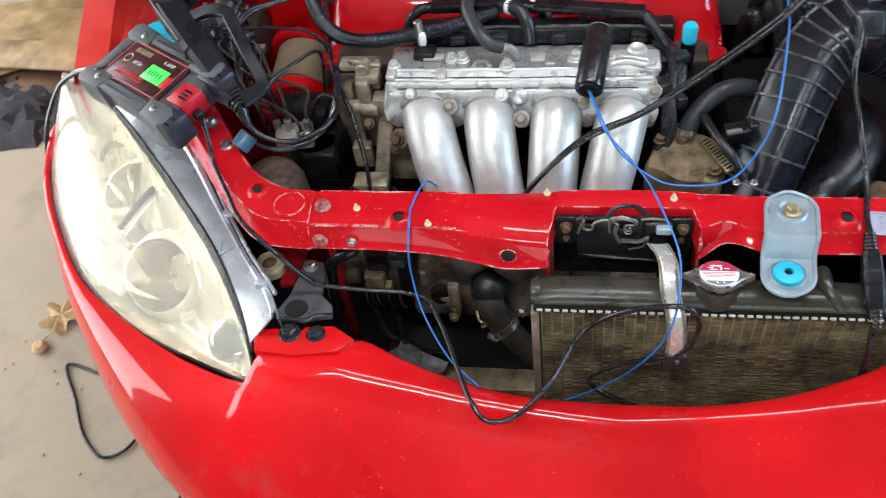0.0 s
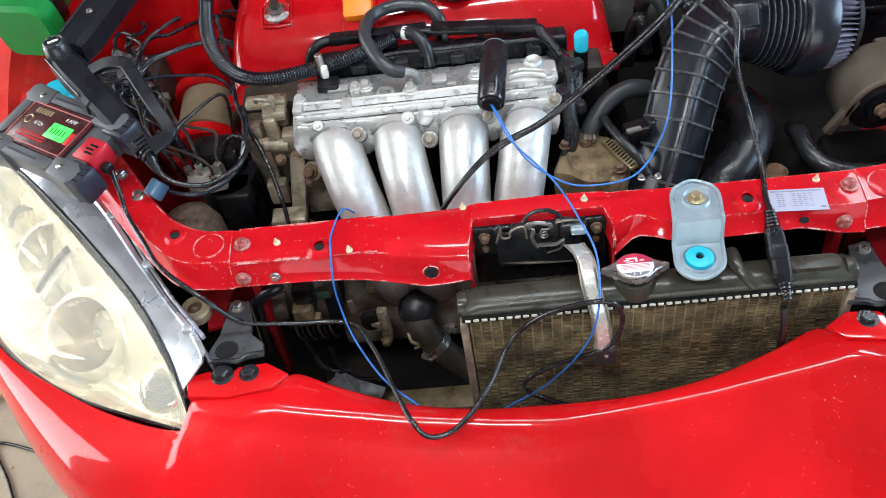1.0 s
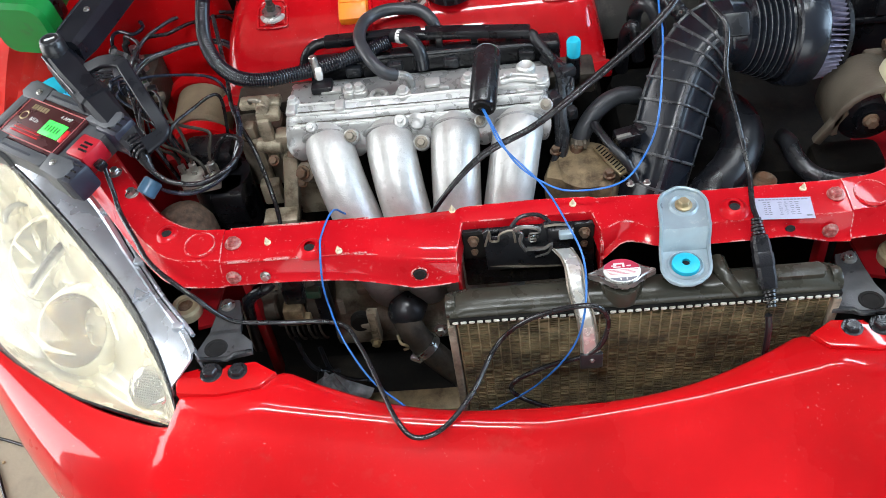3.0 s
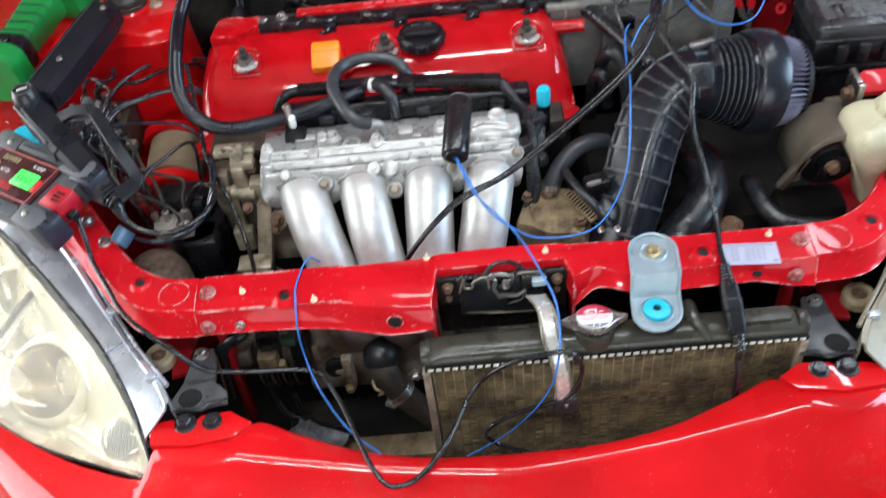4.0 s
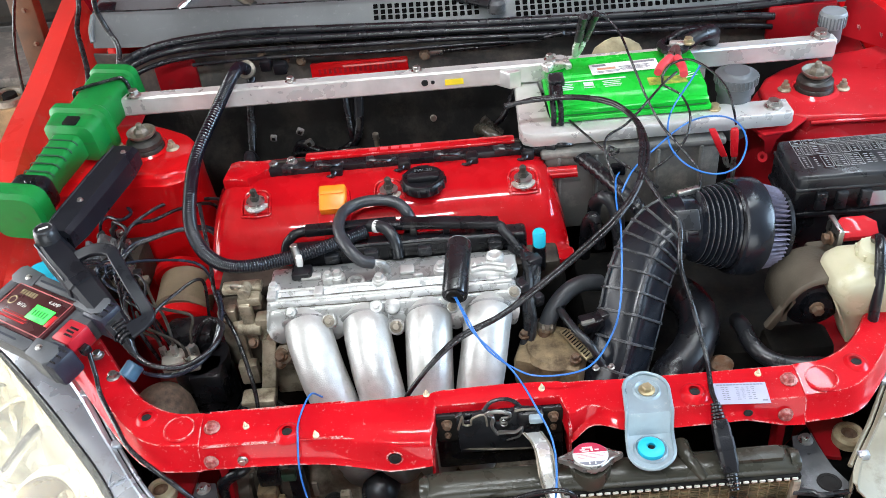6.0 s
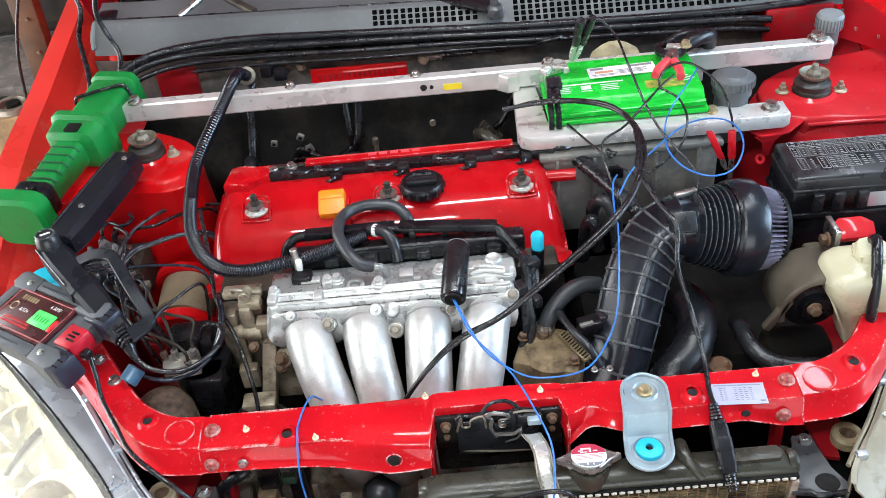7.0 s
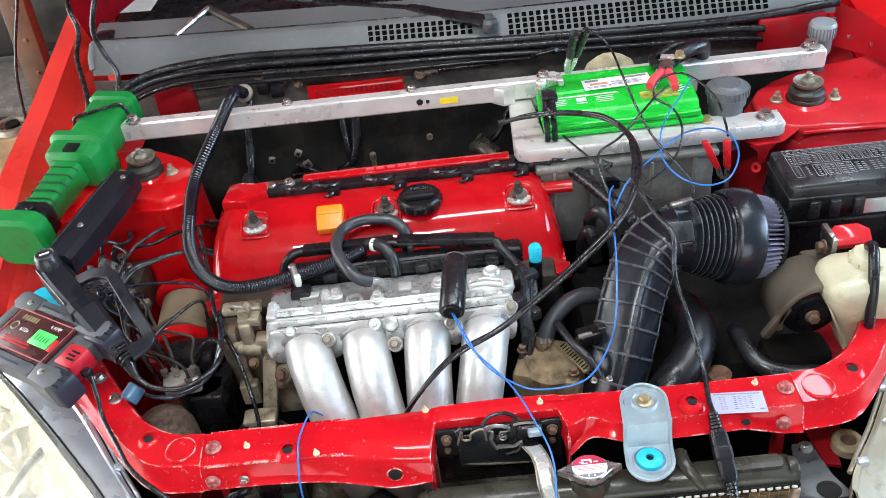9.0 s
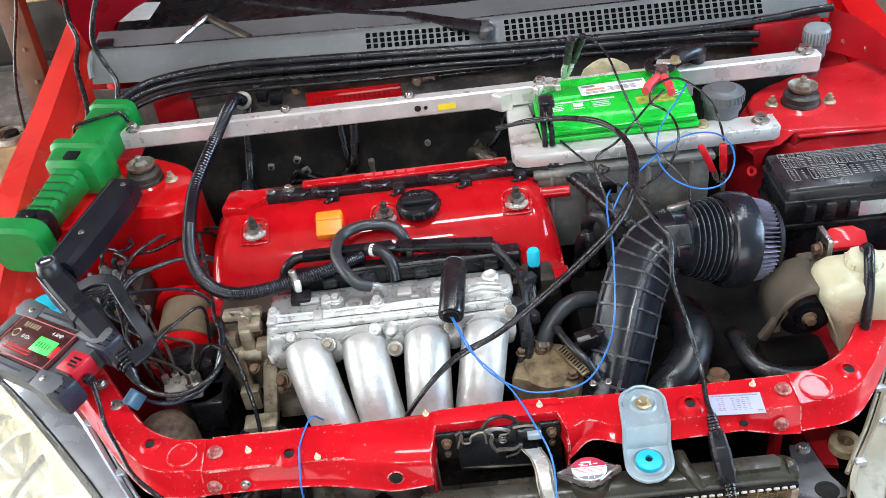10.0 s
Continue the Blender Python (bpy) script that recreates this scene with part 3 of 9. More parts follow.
        lathe(bm, [(0, 0.004), (0.0072, 0.004), (0.0072, 0.0105), (0.0062, 0.0115), (0, 0.0115)], p, seg=6)
        lathe(bm, [(0, 0.011), (0.0040, 0.011), (0.0038, 0.0175), (0, 0.018)], p, seg=10)
        part("flange_nut", bm, ZINC, tower, "dull flanged nut on a stud", 30)


side(strut_tower)

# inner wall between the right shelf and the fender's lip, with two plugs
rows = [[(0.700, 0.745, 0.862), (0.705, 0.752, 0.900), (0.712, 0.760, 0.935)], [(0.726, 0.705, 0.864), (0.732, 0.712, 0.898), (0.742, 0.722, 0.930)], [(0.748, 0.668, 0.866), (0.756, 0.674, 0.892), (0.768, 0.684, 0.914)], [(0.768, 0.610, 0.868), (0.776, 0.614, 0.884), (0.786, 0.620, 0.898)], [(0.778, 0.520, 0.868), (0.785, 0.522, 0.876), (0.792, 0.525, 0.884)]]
iw = thick(part("inner_wall", sheet(B(), rows), RED_SHADED, car, "red inner wall beside the tower, shade put into its colour", 40), 0.002)
for x, y, z in ((0.722, 0.716, 0.885), (0.748, 0.680, 0.884)):
    put("bolt", BOLT_RED, iw, pose(x, y, z, 60, 0, 60) @ Matrix.Scale(0.5, 4))

# firewall with its upper step, cowl, glass
def cowl_y(x):
    """Plan line of the cowl's front edge."""
    return 0.765 + 0.10 * max(0.0, -x) - 0.03 * max(0.0, x) + 0.25 * max(0.0, -x - 0.55) ** 2


bm = B()
prof = [(0.66, 0.25), (0.70, 0.55), (0.735, 0.72), (0.755, 0.80), (0.765, 0.870), (0.762, 0.885), (0.752, 0.905), (0.752, 0.920)]
sheet(bm, [[(x, y + (cowl_y(x) - 0.765) * min(1, max(0, (z - 0.6) / 0.3)) + 0.003 * math.sin(x * 31 + z * 40), z) for y, z in prof] for x in [-0.70 + 1.4 * i / 24 for i in range(25)]])
firewall = thick(part("firewall", bm, FELT, car, "black dusty firewall with insulation", 50), 0.004)
bm = B()
sheet(bm, [[(x, y - 0.02 + (cowl_y(x) - 0.765) * min(1, max(0, (z - 0.6) / 0.3)), z) for y, z in ((0.655, 0.25), (0.69, 0.55), (0.725, 0.72), (0.748, 0.80), (0.752, 0.838))] for x in [-0.70 + 1.4 * i / 24 for i in range(25)]])
thick(part("insulation_mat", bm, MAT_BLACK, firewall, "black insulation mat"), 0.006)
bm = B()
box(bm, (-0.192, 0.770, 0.868), (0.185, 0.010, 0.034), 0.003, Matrix.Rotation(radians(-8), 4, "X"))
plate = part("stamped_plate", bm, RED, firewall, "red painted strip with stamped characters")
for i in range(16):
    part("stamped_bar", bars(B(), pose(-0.192, 0.7637, 0.870, 82), [(-0.075 + 0.0096 * i, 0, 0.0050, 0.010)], 0.0006), RED_DULL, plate)
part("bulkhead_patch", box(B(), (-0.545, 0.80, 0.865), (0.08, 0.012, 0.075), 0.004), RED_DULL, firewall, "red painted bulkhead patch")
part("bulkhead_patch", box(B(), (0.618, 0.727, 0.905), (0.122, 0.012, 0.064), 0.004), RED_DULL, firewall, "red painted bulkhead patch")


bm = B()
prof = [(-0.006, 0.928), (0.0, 0.937), (0.033, 0.972), (0.038, 0.9765), (0.045, 0.978), (0.050, 0.975), (0.08, 0.980), (0.115, 0.985), (0.125, 0.976)]
xs = [-0.70 + 1.4 * i / 40 for i in range(41)]
sheet(bm, [[(x, cowl_y(x) + y, z) for y, z in prof] for x in xs])
cowl = thick(part("cowl_panel", bm, COWL, car, "weathered grey plastic cowl panel with square vents", 30), 0.003)
part("seam_strip", tube(B(), [(x, cowl_y(x) + 0.048, 0.9775) for x in xs[::4]], 0.0022, 6, 4), RUBBER, cowl, "dark seam along the panel")
# rubber seal strips in front of the cowl
for pts, r in (([(-0.645, 0.725, 0.915), (-0.604, 0.757, 0.938), (-0.535, 0.789, 0.945), (-0.406, 0.800, 0.947), (-0.251, 0.788, 0.945), (-0.100, 0.774, 0.943), (0.072, 0.757, 0.941), (0.324, 0.740, 0.938), (0.500, 0.733, 0.938), (0.605, 0.730, 0.943), (0.645, 0.730, 0.947), (0.700, 0.732, 0.949)], 0.0075),
               ([(-0.640, 0.720, 0.905), (-0.597, 0.752, 0.928), (-0.520, 0.781, 0.934), (-0.383, 0.787, 0.934), (-0.210, 0.775, 0.933), (-0.05, 0.762, 0.932), (0.12, 0.744, 0.931), (0.35, 0.728, 0.928), (0.50, 0.722, 0.926), (0.566, 0.720, 0.920)], 0.0068),
               ([(-0.632, 0.722, 0.895), (-0.586, 0.752, 0.914), (-0.502, 0.771, 0.922), (-0.361, 0.770, 0.922), (-0.166, 0.755, 0.922), (0.005, 0.744, 0.922), (0.172, 0.728, 0.920), (0.40, 0.718, 0.914), (0.50, 0.716, 0.910), (0.563, 0.716, 0.902)], 0.0050),
               ([(-0.50, 0.764, 0.908), (-0.36, 0.764, 0.909), (-0.16, 0.750, 0.908), (0.02, 0.741, 0.910), (0.15, 0.732, 0.909)], 0.0035)):
    part("seal_strip", tube(B(), pts, r, 10, 6), RUBBER, cowl, "black rubber hood seal")
# blunt left end of the panel and the dark block behind it
part("panel_end", box(B(), (-0.678, 0.905, 0.968), (0.040, 0.045, 0.030), 0.008), BLACK_PLASTIC, cowl)
part("panel_lip", tube(B(), [(-0.700, 0.842, 0.936), (-0.702, 0.858, 0.955), (-0.698, 0.880, 0.974)], 0.006, 8, 4), COWL, cowl)
# square vents: black boxes on the panel for the openings' shade, in rows
hole = finish(box(B(), (0, 0, 0), (0.0085, 0.0085, 0.002), 0.001, seg=1), "vent_opening", mat("vent_shade_black", (0.003, 0.003, 0.003), 0.95, var=0.05, spec=0.0))
for x0, cols, rows_n in ((-0.150, 15, 3), (0.112, 36, 4)):
    for i in range(cols):
        for j in range(rows_n):
            x = x0 + i * 0.0133
            if x0 < 0 and i > 12 and j > 1:
                continue
            d = (0.022 if x0 < 0 else 0.012) + j * 0.0108 - (0.0 if x0 < 0 else 0.0)
            put("vent_opening", hole, cowl, pose(x, cowl_y(x) + d * 0.686, 0.9372 + d * 0.728 + 0.0008, 46.7))
# windshield and what is dark behind it
bm = B()
sheet(bm, [[(x, cowl_y(x) + 0.112 + 0.62 * k, 0.982 + 0.42 * k) for k in (0, 0.5, 1)] for x in xs])
ws = part("windshield", bm, GLASS, car, "tinted windshield glass", 60)
ws.visible_shadow = False
bm = B()
sheet(bm, [[(x, cowl_y(x) + 0.16 + 0.5 * k, 0.935) for k in (0, 0.5, 1)] for x in xs])
thick(part("dashboard", bm, BLACK_PLASTIC, car, "dark dashboard behind the glass"), 0.02)
# white plate stands for bright light seen through the windshield
part("paper", prism(B(), [(-0.73, 1.06), (-0.62, 1.05), (-0.61, 1.13), (-0.71, 1.15)], 0.956, 0.958), WHITE, car, "white plate for the bright patch behind the glass")
part("roof_panel", box(B(), (0, 2.3, 1.42), (1.2, 1.6, 0.03), 0.01), RED, car)
part("cabin_tub", box(B(), (0, 2.3, 0.70), (1.5, 1.9, 0.5), 0.05), BLACK_PLASTIC, car)
for s in (-1, 1):
    part("door", box(B(), (s * 0.83, 1.95, 0.68), (0.07, 1.35, 0.70), 0.03), RED, car)
    part("pillar", tube(B(), [(s * 0.74, 1.06, 0.99), (s * 0.68, 1.35, 1.2), (s * 0.60, 1.62, 1.41)], 0.03, 8, 4), RED, car)
for x in (-0.80, 0.80):
    for y in (0.55, 3.0):
        w = part("wheel", lathe(B(), [(0.10, -0.09), (0.26, -0.10), (0.305, -0.08), (0.315, 0), (0.305, 0.08), (0.26, 0.10), (0.10, 0.09)], (x * 0.97, y, 0.315), (1, 0, 0), 32), RUBBER, car, "black tyre")
        part("rim", lathe(B(), [(0, -0.05), (0.19, -0.05), (0.205, -0.09), (0.205, 0.09), (0.19, 0.05), (0, 0.05)], (x * 0.97, y, 0.315), (1, 0, 0), 32), SILVER, w)

# wiper arms
bm = B()
tube(bm, [(0.066, 0.775, 0.972), (-0.01, 0.82, 0.976), (-0.073, 0.862, 0.980)], lambda t: 0.019 - 0.007 * t, 10, 5, flat=0.6)
tube(bm, [(-0.07, 0.860, 0.980), (-0.215, 0.912, 0.985), (-0.40, 0.985, 0.998)], 0.008, 8, 5, flat=0.6)
wiper = part("wiper_arm", bm, BLACK_PLASTIC, car, "black wiper arm with a chrome nut")
part("nut", lathe(B(), [(0.016, 0.955), (0.017, 0.972), (0.012, 0.978), (0.0075, 0.979), (0.0075, 0.986), (0, 0.987)], (0.072, 0.772, 0), seg=12), PLATE, wiper)
part("wiper_blade", tube(B(), [(-0.45, 1.04, 1.01), (-0.2, 0.965, 1.012), (0.05, 0.935, 1.012), (0.25, 0.93, 1.015)], 0.007, 6, 4), RUBBER, wiper)
bm = B()
tube(bm, [(-0.382, 0.855, 0.976), (-0.43, 0.90, 0.986), (-0.478, 0.955, 0.990)], 0.0095, 8, 4, flat=0.7)
part("wiper_arm", bm, GREASY, car, "bare brown wiper arm stub")
bm = B()
tube(bm, [(-0.474, 0.945, 0.994), (-0.50, 0.905, 0.987), (-0.528, 0.865, 0.978)], lambda t: 0.0042 + 0.0024 * math.sin(t * 9) ** 2, 8, 5)
tagged(part("ratchet_wrench", bm, STEEL), "chrome ratchet wrench lying on the cowl", "wrench")

# raised hood, only its rear corners come into view
bm = B()
rows = []
for k in range(5):
    f = k / 4
    rows.append([(x, 0.97 + 0.05 * (abs(x) / 0.76) ** 2 - 0.42 * f - 0.03 * x, 1.085 - 0.175 * (abs(x) / 0.76) ** 4.5 + 0.82 * f) for x in [-0.76 + 1.52 * i / 24 for i in range(25)]])
# crimson darkened: the shade under the hood is put into its colour
hood = thick(part("hood", sheet(bm, rows), mat("shade_darkened_hood_red", (0.23, 0.004, 0.010), 0.35, 0, 0.2, 8, coat=0.4, spec=0.1), car, "raised red hood", 40), 0.012)
for s in (-1, 1):
    bm = B()
    tube(bm, [(s * 0.715, 1.02, 0.915), (s * 0.705, 1.04, 0.95), (s * 0.69, 1.05, 1.0), (s * 0.68, 1.06, 1.06)], 0.012, 6, 4, flat=0.4)
    h = part("hood_hinge", bm, RED_DULL, car, "red hood hinge")
    put("bolt", BOLT_RUST, h, pose(s * 0.69, 1.03, 0.985, 70))

# ---------------------------------------------------------------- core support across the nose
REAR = [(0.0, 0.030), (0.30, 0.031), (0.386, 0.029), (0.43, 0.035), (0.475, 0.063), (0.514, 0.112), (0.556, 0.172), (0.60, 0.235)]
FRONT = [(0.0, -0.031), (0.30, -0.032), (0.386, -0.030), (0.450, -0.022), (0.492, 0.012), (0.545, 0.078), (0.590, 0.137), (0.642, 0.205)]


def bar_rows(rear, front, low):
    rows = []
    for (xr, yr), (xf, yf) in zip(rear, front):
        zb = low(xf)
        rows.append([(xr, yr, 0.715), (xr, yr, 0.758), (xr + (xf - xr) * 0.08, yr + (yf - yr) * 0.08, 0.764), (xr + (xf - xr) * 0.5, yr + (yf - yr) * 0.5, 0.7635), (xr + (xf - xr) * 0.92, yr + (yf - yr) * 0.92, 0.760),
                     (xf, yf, 0.753), (xf, yf - 0.004, zb + 0.006), (xf, yf - 0.012, zb), (xf, yf - 0.010, zb - 0.003), (xf, yf + 0.003, zb + 0.004), (xf, yf + 0.006, 0.735), (xr, yr - 0.006, 0.735)])
    return rows


def core_front(x):
    """Front edge of the middle bar: set back for the latch, drawn forward beside it."""
    if -0.086 < x < 0.086:
        return 0.006
    if x <= -0.086:
        return -0.031 - 0.022 * math.exp(-((x + 0.09) / 0.10) ** 2)
    return -0.031 + 0.016 * math.exp(-((x - 0.118) / 0.022) ** 2)


def steps(x, table):
    """Straight-line reading of a short table of (x, value)."""
    for (a, u), (b, v) in zip(table, table[1:]):
        if x <= b:
            return u + (v - u) * max(0.0, (x - a) / (b - a))
    return table[-1][1]


def core_low(x):
    if -0.086 < x < 0.086:
        return 0.735
    if x <= -0.086:
        return steps(x, ((-0.386, 0.733), (-0.30, 0.732), (-0.224, 0.729), (-0.144, 0.7205), (-0.10, 0.730), (-0.086, 0.733)))
    return steps(x, ((0.086, 0.722), (0.112, 0.736), (0.14, 0.746), (0.165, 0.742), (0.22, 0.741), (0.27, 0.742), (0.31, 0.744), (0.335, 0.736), (0.36, 0.728), (0.386, 0.726)))


core = part("core_support", sheet(B(), bar_rows([(x, 0.030 + 0.006 * math.exp(-((x - 0.0) / 0.1) ** 2)) for x in
            [-0.386 + 0.772 * i / 96 for i in range(97)]], [(x, core_front(x)) for x in [-0.386 + 0.772 * i / 96 for i in range(97)]], core_low), True),
            RED_WORN, car, "chipped red radiator support bar across the nose", 45)
for s in (-1, 1):
    r = [(s * p.x, p.y) for p in spline([(x, y, 0) for x, y in REAR[2:]], 6)]
    f = [(s * p.x, p.y) for p in spline([(x, y, 0) for x, y in FRONT[2:]], 6)]
    bm = ends(sheet(B(), [[(x, y, z + 0.002) for x, y, z in row] for row in bar_rows(r, f, lambda x: 0.727)], True))
    part("corner_bar", bm, RED_WORN, core, "curved red corner piece of the support bar", 45)
# black disc for a hole's shade, and a stamped dome round a hole
hole_shade = finish(lathe(B(), [(0, 0.0004), (0.0075, 0.0004), (0.0078, 0.001), (0.0105, 0.0012), (0.012, -0.001)], (0, 0, 0), seg=20), "hole", mat("hole_shade_black", (0.006, 0.005, 0.005), 0.9, var=0.05))
dome_bm = lathe(B(), [(0.007, 0.0055), (0.0095, 0.006), (0.0125, 0.0045), (0.0155, 0.0014), (0.019, -0.002)], (0, 0, 0), seg=28)
DOME = finish(dome_bm, "stamped_dome", RED_WORN, 60)
RING = finish(lathe(B(), [(0.017, -0.001), (0.0185, 0.0018), (0.020, 0.002), (0.0215, -0.001)], (0, 0, 0), seg=28), "stamped_ring", RED_WORN, 60)
TOP = 0.7633
for x, y in ((-0.271, -0.018), (0.250, -0.008), (-0.462, 0.026), (0.465, 0.020)):
    d = put("stamped_dome", DOME, core, pose(x, y, TOP))
    put("hole", hole_shade, d, pose(0, -0.003, 0.0050, -8) @ Matrix.Diagonal((0.58, 0.58, 1, 1)))
for x, y, k in ((-0.147, 0.004, 0.8), (0.145, 0.010, 0.7), (-0.207, 0.012, 0.3), (0.166, -0.012, 0.45), (0.275, -0.03, 0.4)):
    put("hole", hole_shade, core, pose(x, y, TOP - 0.0012) @ Matrix.Diagonal((k, k, 1, 1)))
for x, y in ((-0.415, 0.002), (0.414, -0.002)):
    put("stamped_ring", RING, core, pose(x, y, TOP + 0.0015))
for x, y in ((-0.372, 0.0), (0.373, 0.0)):
    put("bolt", BOLT_RED, core, pose(x, y, TOP), "paint-chipped bolt")
for x, z in ((-0.372, 0.742), (0.360, 0.742)):
    put("bolt", BOLT_RED, core, pose(x, -0.037, z, 80) @ Matrix.Scale(0.9, 4))
put("stamped_ring", RING, core, pose(-0.136, -0.0525, 0.738, 84) @ Matrix.Scale(0.52, 4))
put("hole", hole_shade, core, pose(-0.136, -0.0535, 0.738, 84) @ Matrix.Diagonal((0.72, 0.72, 1, 1)))
put("bolt", BOLT_SMALL, core, pose(-0.331, -0.0385, 0.742, 84) @ Matrix.Scale(1.1, 4))
put("hole", hole_shade, core, pose(0.311, -0.0400, 0.7535, 60) @ Matrix.Diagonal((0.5, 0.35, 1, 1)))
for y in (0.031, -0.031):
    part("edge_bead", tube(B(), [(x, y - 0.002 * (1 if y > 0 else -1), 0.7605) for x in (-0.38, -0.30, -0.20)], 0.0014, 6, 3), RED_WORN, core)

# small push pins with pale tips
pin = finish(lathe(lathe(B(), [(0, 0), (0.006, 0), (0.006, 0.002), (0.003, 0.003)], (0, 0, 0), seg=12), [(0.003, 0.002), (0.0042, 0.005), (0.0012, 0.010), (0, 0.010)], (0, 0, 0), seg=4), "push_pin", PIN, 20)
for x, y in ((-0.327, -0.003), (-0.234, -0.027), (-0.092, 0.026), (0.059, 0.020), (0.338, 0.014)):
    put("push_pin", pin, core, pose(x, y, TOP) @ Matrix.Diagonal((0.72, 0.72, 1.0, 1)))
for x, y in ((-0.562, 0.152), (-0.528, 0.107), (0.545, 0.128)):
    put("bolt", BOLT, core, pose(x, y, TOP + 0.001))
# data sticker
m = pose(0.308, -0.016, TOP + 0.001, 2.5, 0, -4)
bm = B()
box(bm, m.translation, (0.066, 0.034, 0.0004), 0, m.to_3x3().to_4x4())
st = part("data_sticker", bm, LILAC, core, "white data sticker with small print")
bm = bars(B(), m @ pose(0, 0, 0.0005), [(-0.002 + 0.0042 * i, 0.0138, 0.0032, 0.0015) for i in range(-6, 8)] + [(-0.022 + 0.005 * (j % 2), 0.0095 - 0.0032 * i, 0.004 - 0.001 * ((i + j) % 3), 0.0006) for i in range(7) for j in range(2)] + [(-0.004 + 0.0065 * j, 0.0095 - 0.0032 * i, 0.0048 - 0.0014 * ((i + 2 * j) % 3), 0.0006) for i in range(7) for j in range(4)] + [(0.027, -0.012, 0.006, 0.002)])
part("small_print", bm, PRINT, st)
# legs of the support on both flanks and the lugs with their worn bushes
for s in (-1, 1):
    bm = B()
    box(bm, (s * 0.378, 0.004, 0.60), (0.012, 0.022, 0.26), 0.003, Matrix.Rotation(radians(-s * 2), 4, "Y"))
    part("support_leg", bm, RED_DULL, core, "red upright of the radiator support")
    bm = B()
    lathe(bm, [(0.010, 0.655), (0.020, 0.655), (0.0205, 0.668), (0.018, 0.672), (0.011, 0.672), (0.010, 0.655)], (s * 0.462, -0.018, 0), seg=24)
    part("lug", bm, LUG, core, "round mounting lug with a worn bush", 30)
    bm = B()
    lathe(bm, [(0, 0.657), (0.013, 0.657), (0.013, 0.668), (0.005, 0.668), (0, 0.662)], (s * 0.462, -0.018, 0), seg=20)
    part("bush", bm, RUSTY, core)
    part("lug_arm", prism(B(), [(s * 0.45, -0.005), (s * 0.475, 0.0), (s * 0.46, 0.04), (s * 0.42, 0.03), (s * 0.425, -0.04), (s * 0.445, -0.045)], 0.648, 0.655, 0.001), RED_DULL, core)

# ---------------------------------------------------------------- bumper cover
# half outline, from the middle out: inner edge and widest line
T_IN = [(0.0, -0.186, 0.624), (0.10, -0.183, 0.625), (0.19, -0.169, 0.630), (0.27, -0.144, 0.640), (0.322, -0.124, 0.647), (0.345, -0.145, 0.652), (0.395, -0.153, 0.654), (0.448, -0.150, 0.650), (0.460, -0.182, 0.630), (0.54, -0.156, 0.619), (0.625, -0.113, 0.619), (0.735, -0.041, 0.629), (0.802, 0.040, 0.644), (0.855, 0.14, 0.661), (0.871, 0.235, 0.690)]
M_OUT = [(0.0, -0.425, 0.50), (0.12, -0.420, 0.50), (0.22, -0.408, 0.50), (0.30, -0.392, 0.50), (0.36, -0.376, 0.50), (0.40, -0.363, 0.50), (0.45, -0.345, 0.505), (0.49, -0.327, 0.51), (0.53, -0.303, 0.515), (0.60, -0.250, 0.525), (0.68, -0.172, 0.535), (0.765, -0.065, 0.545), (0.825, 0.04, 0.56), (0.858, 0.14, 0.57), (0.872, 0.24, 0.58)]


def bumper_profile(t, m, ts):
    t, m, ts = Vector(t), Vector(m), Vector(ts)
    open_ = 1 - min(1, max(0, (t.x - 0.385) / 0.07))
    nose = 1 - min(1, max(0, (m.x - 0.36) / 0.26))
    nose = nose * nose * (3 - 2 * nose)
    t0 = t.copy()
    out = [t0 + Vector((0, 0.012, -0.060)), t0 + Vector((0, 0.006, -0.018)), t0 + Vector((0, 0.001, -0.003))]
    for dy, dz in ((0.0, 0.0), (-0.002, 0.0022), (-0.012, 0.0052), (-0.024, 0.0082), (-0.0275, 0.0082), (-0.0315, 0.0066), (-0.0355, 0.0036), (-0.0385, -0.0006)):
        c = t0.lerp(Vector((t0.x, ts.y, ts.z)), min(1, -dy / 0.026) * open_)
        out.append(c + Vector((0, dy * open_ - 0.0005 * len(out), dz * open_)))
    t = out[-1]
    flat = Vector((m.x - t.x, m.y - t.y, 0))
    n = 10
    for k in range(1, n + 1):
        f = k / n
        lip = 0.0
        drop = f ** (2.3 - 1.22 * nose)
        tb = t.lerp(Vector((ts.x, ts.y - 0.0385 * open_, ts.z)), min(1, 2.2 * f) * (1 - f))
        flat = Vector((m.x - tb.x, m.y - tb.y, 0))
        out.append(Vector((tb.x, tb.y, 0)) + flat * ((0.55 + 0.45 * nose) * f + 0.45 * (1 - nose) * math.sin(f * math.pi / 2)) + Vector((0, 0, tb.z + (m.z - tb.z) * drop + lip * 0.35)))
    for dz, k in ((0.08, 0.995), (0.16, 0.97), (0.24, 0.93), (0.30, 0.9)):
        out.append(Vector((m.x * k, m.y * k, m.z - dz)))
    return out


half_t, half_m = spline(T_IN, 4), spline(M_OUT, 4)
for p in half_t + half_m:
    p.x = max(p.x, 0)
soft_t = [sum(half_t[max(0, k - 8):k + 9], Vector()) / len(half_t[max(0, k - 8):k + 9]) for k in range(len(half_t))]
for p, q in zip(soft_t, half_t):
    p.x = q.x
right = [bumper_profile(t, m, ts) for t, m, ts in zip(half_t, half_m, soft_t)]
left = [[Vector((-p.x, p.y, p.z)) for p in row] for row in right]
bm = sheet(B(), left[:0:-1] + right)
bumper = part("bumper_cover", bm, RED_SCUFFED, car, "glossy red front bumper cover with an open grille mouth", 48)
thick(bumper, 0.003)
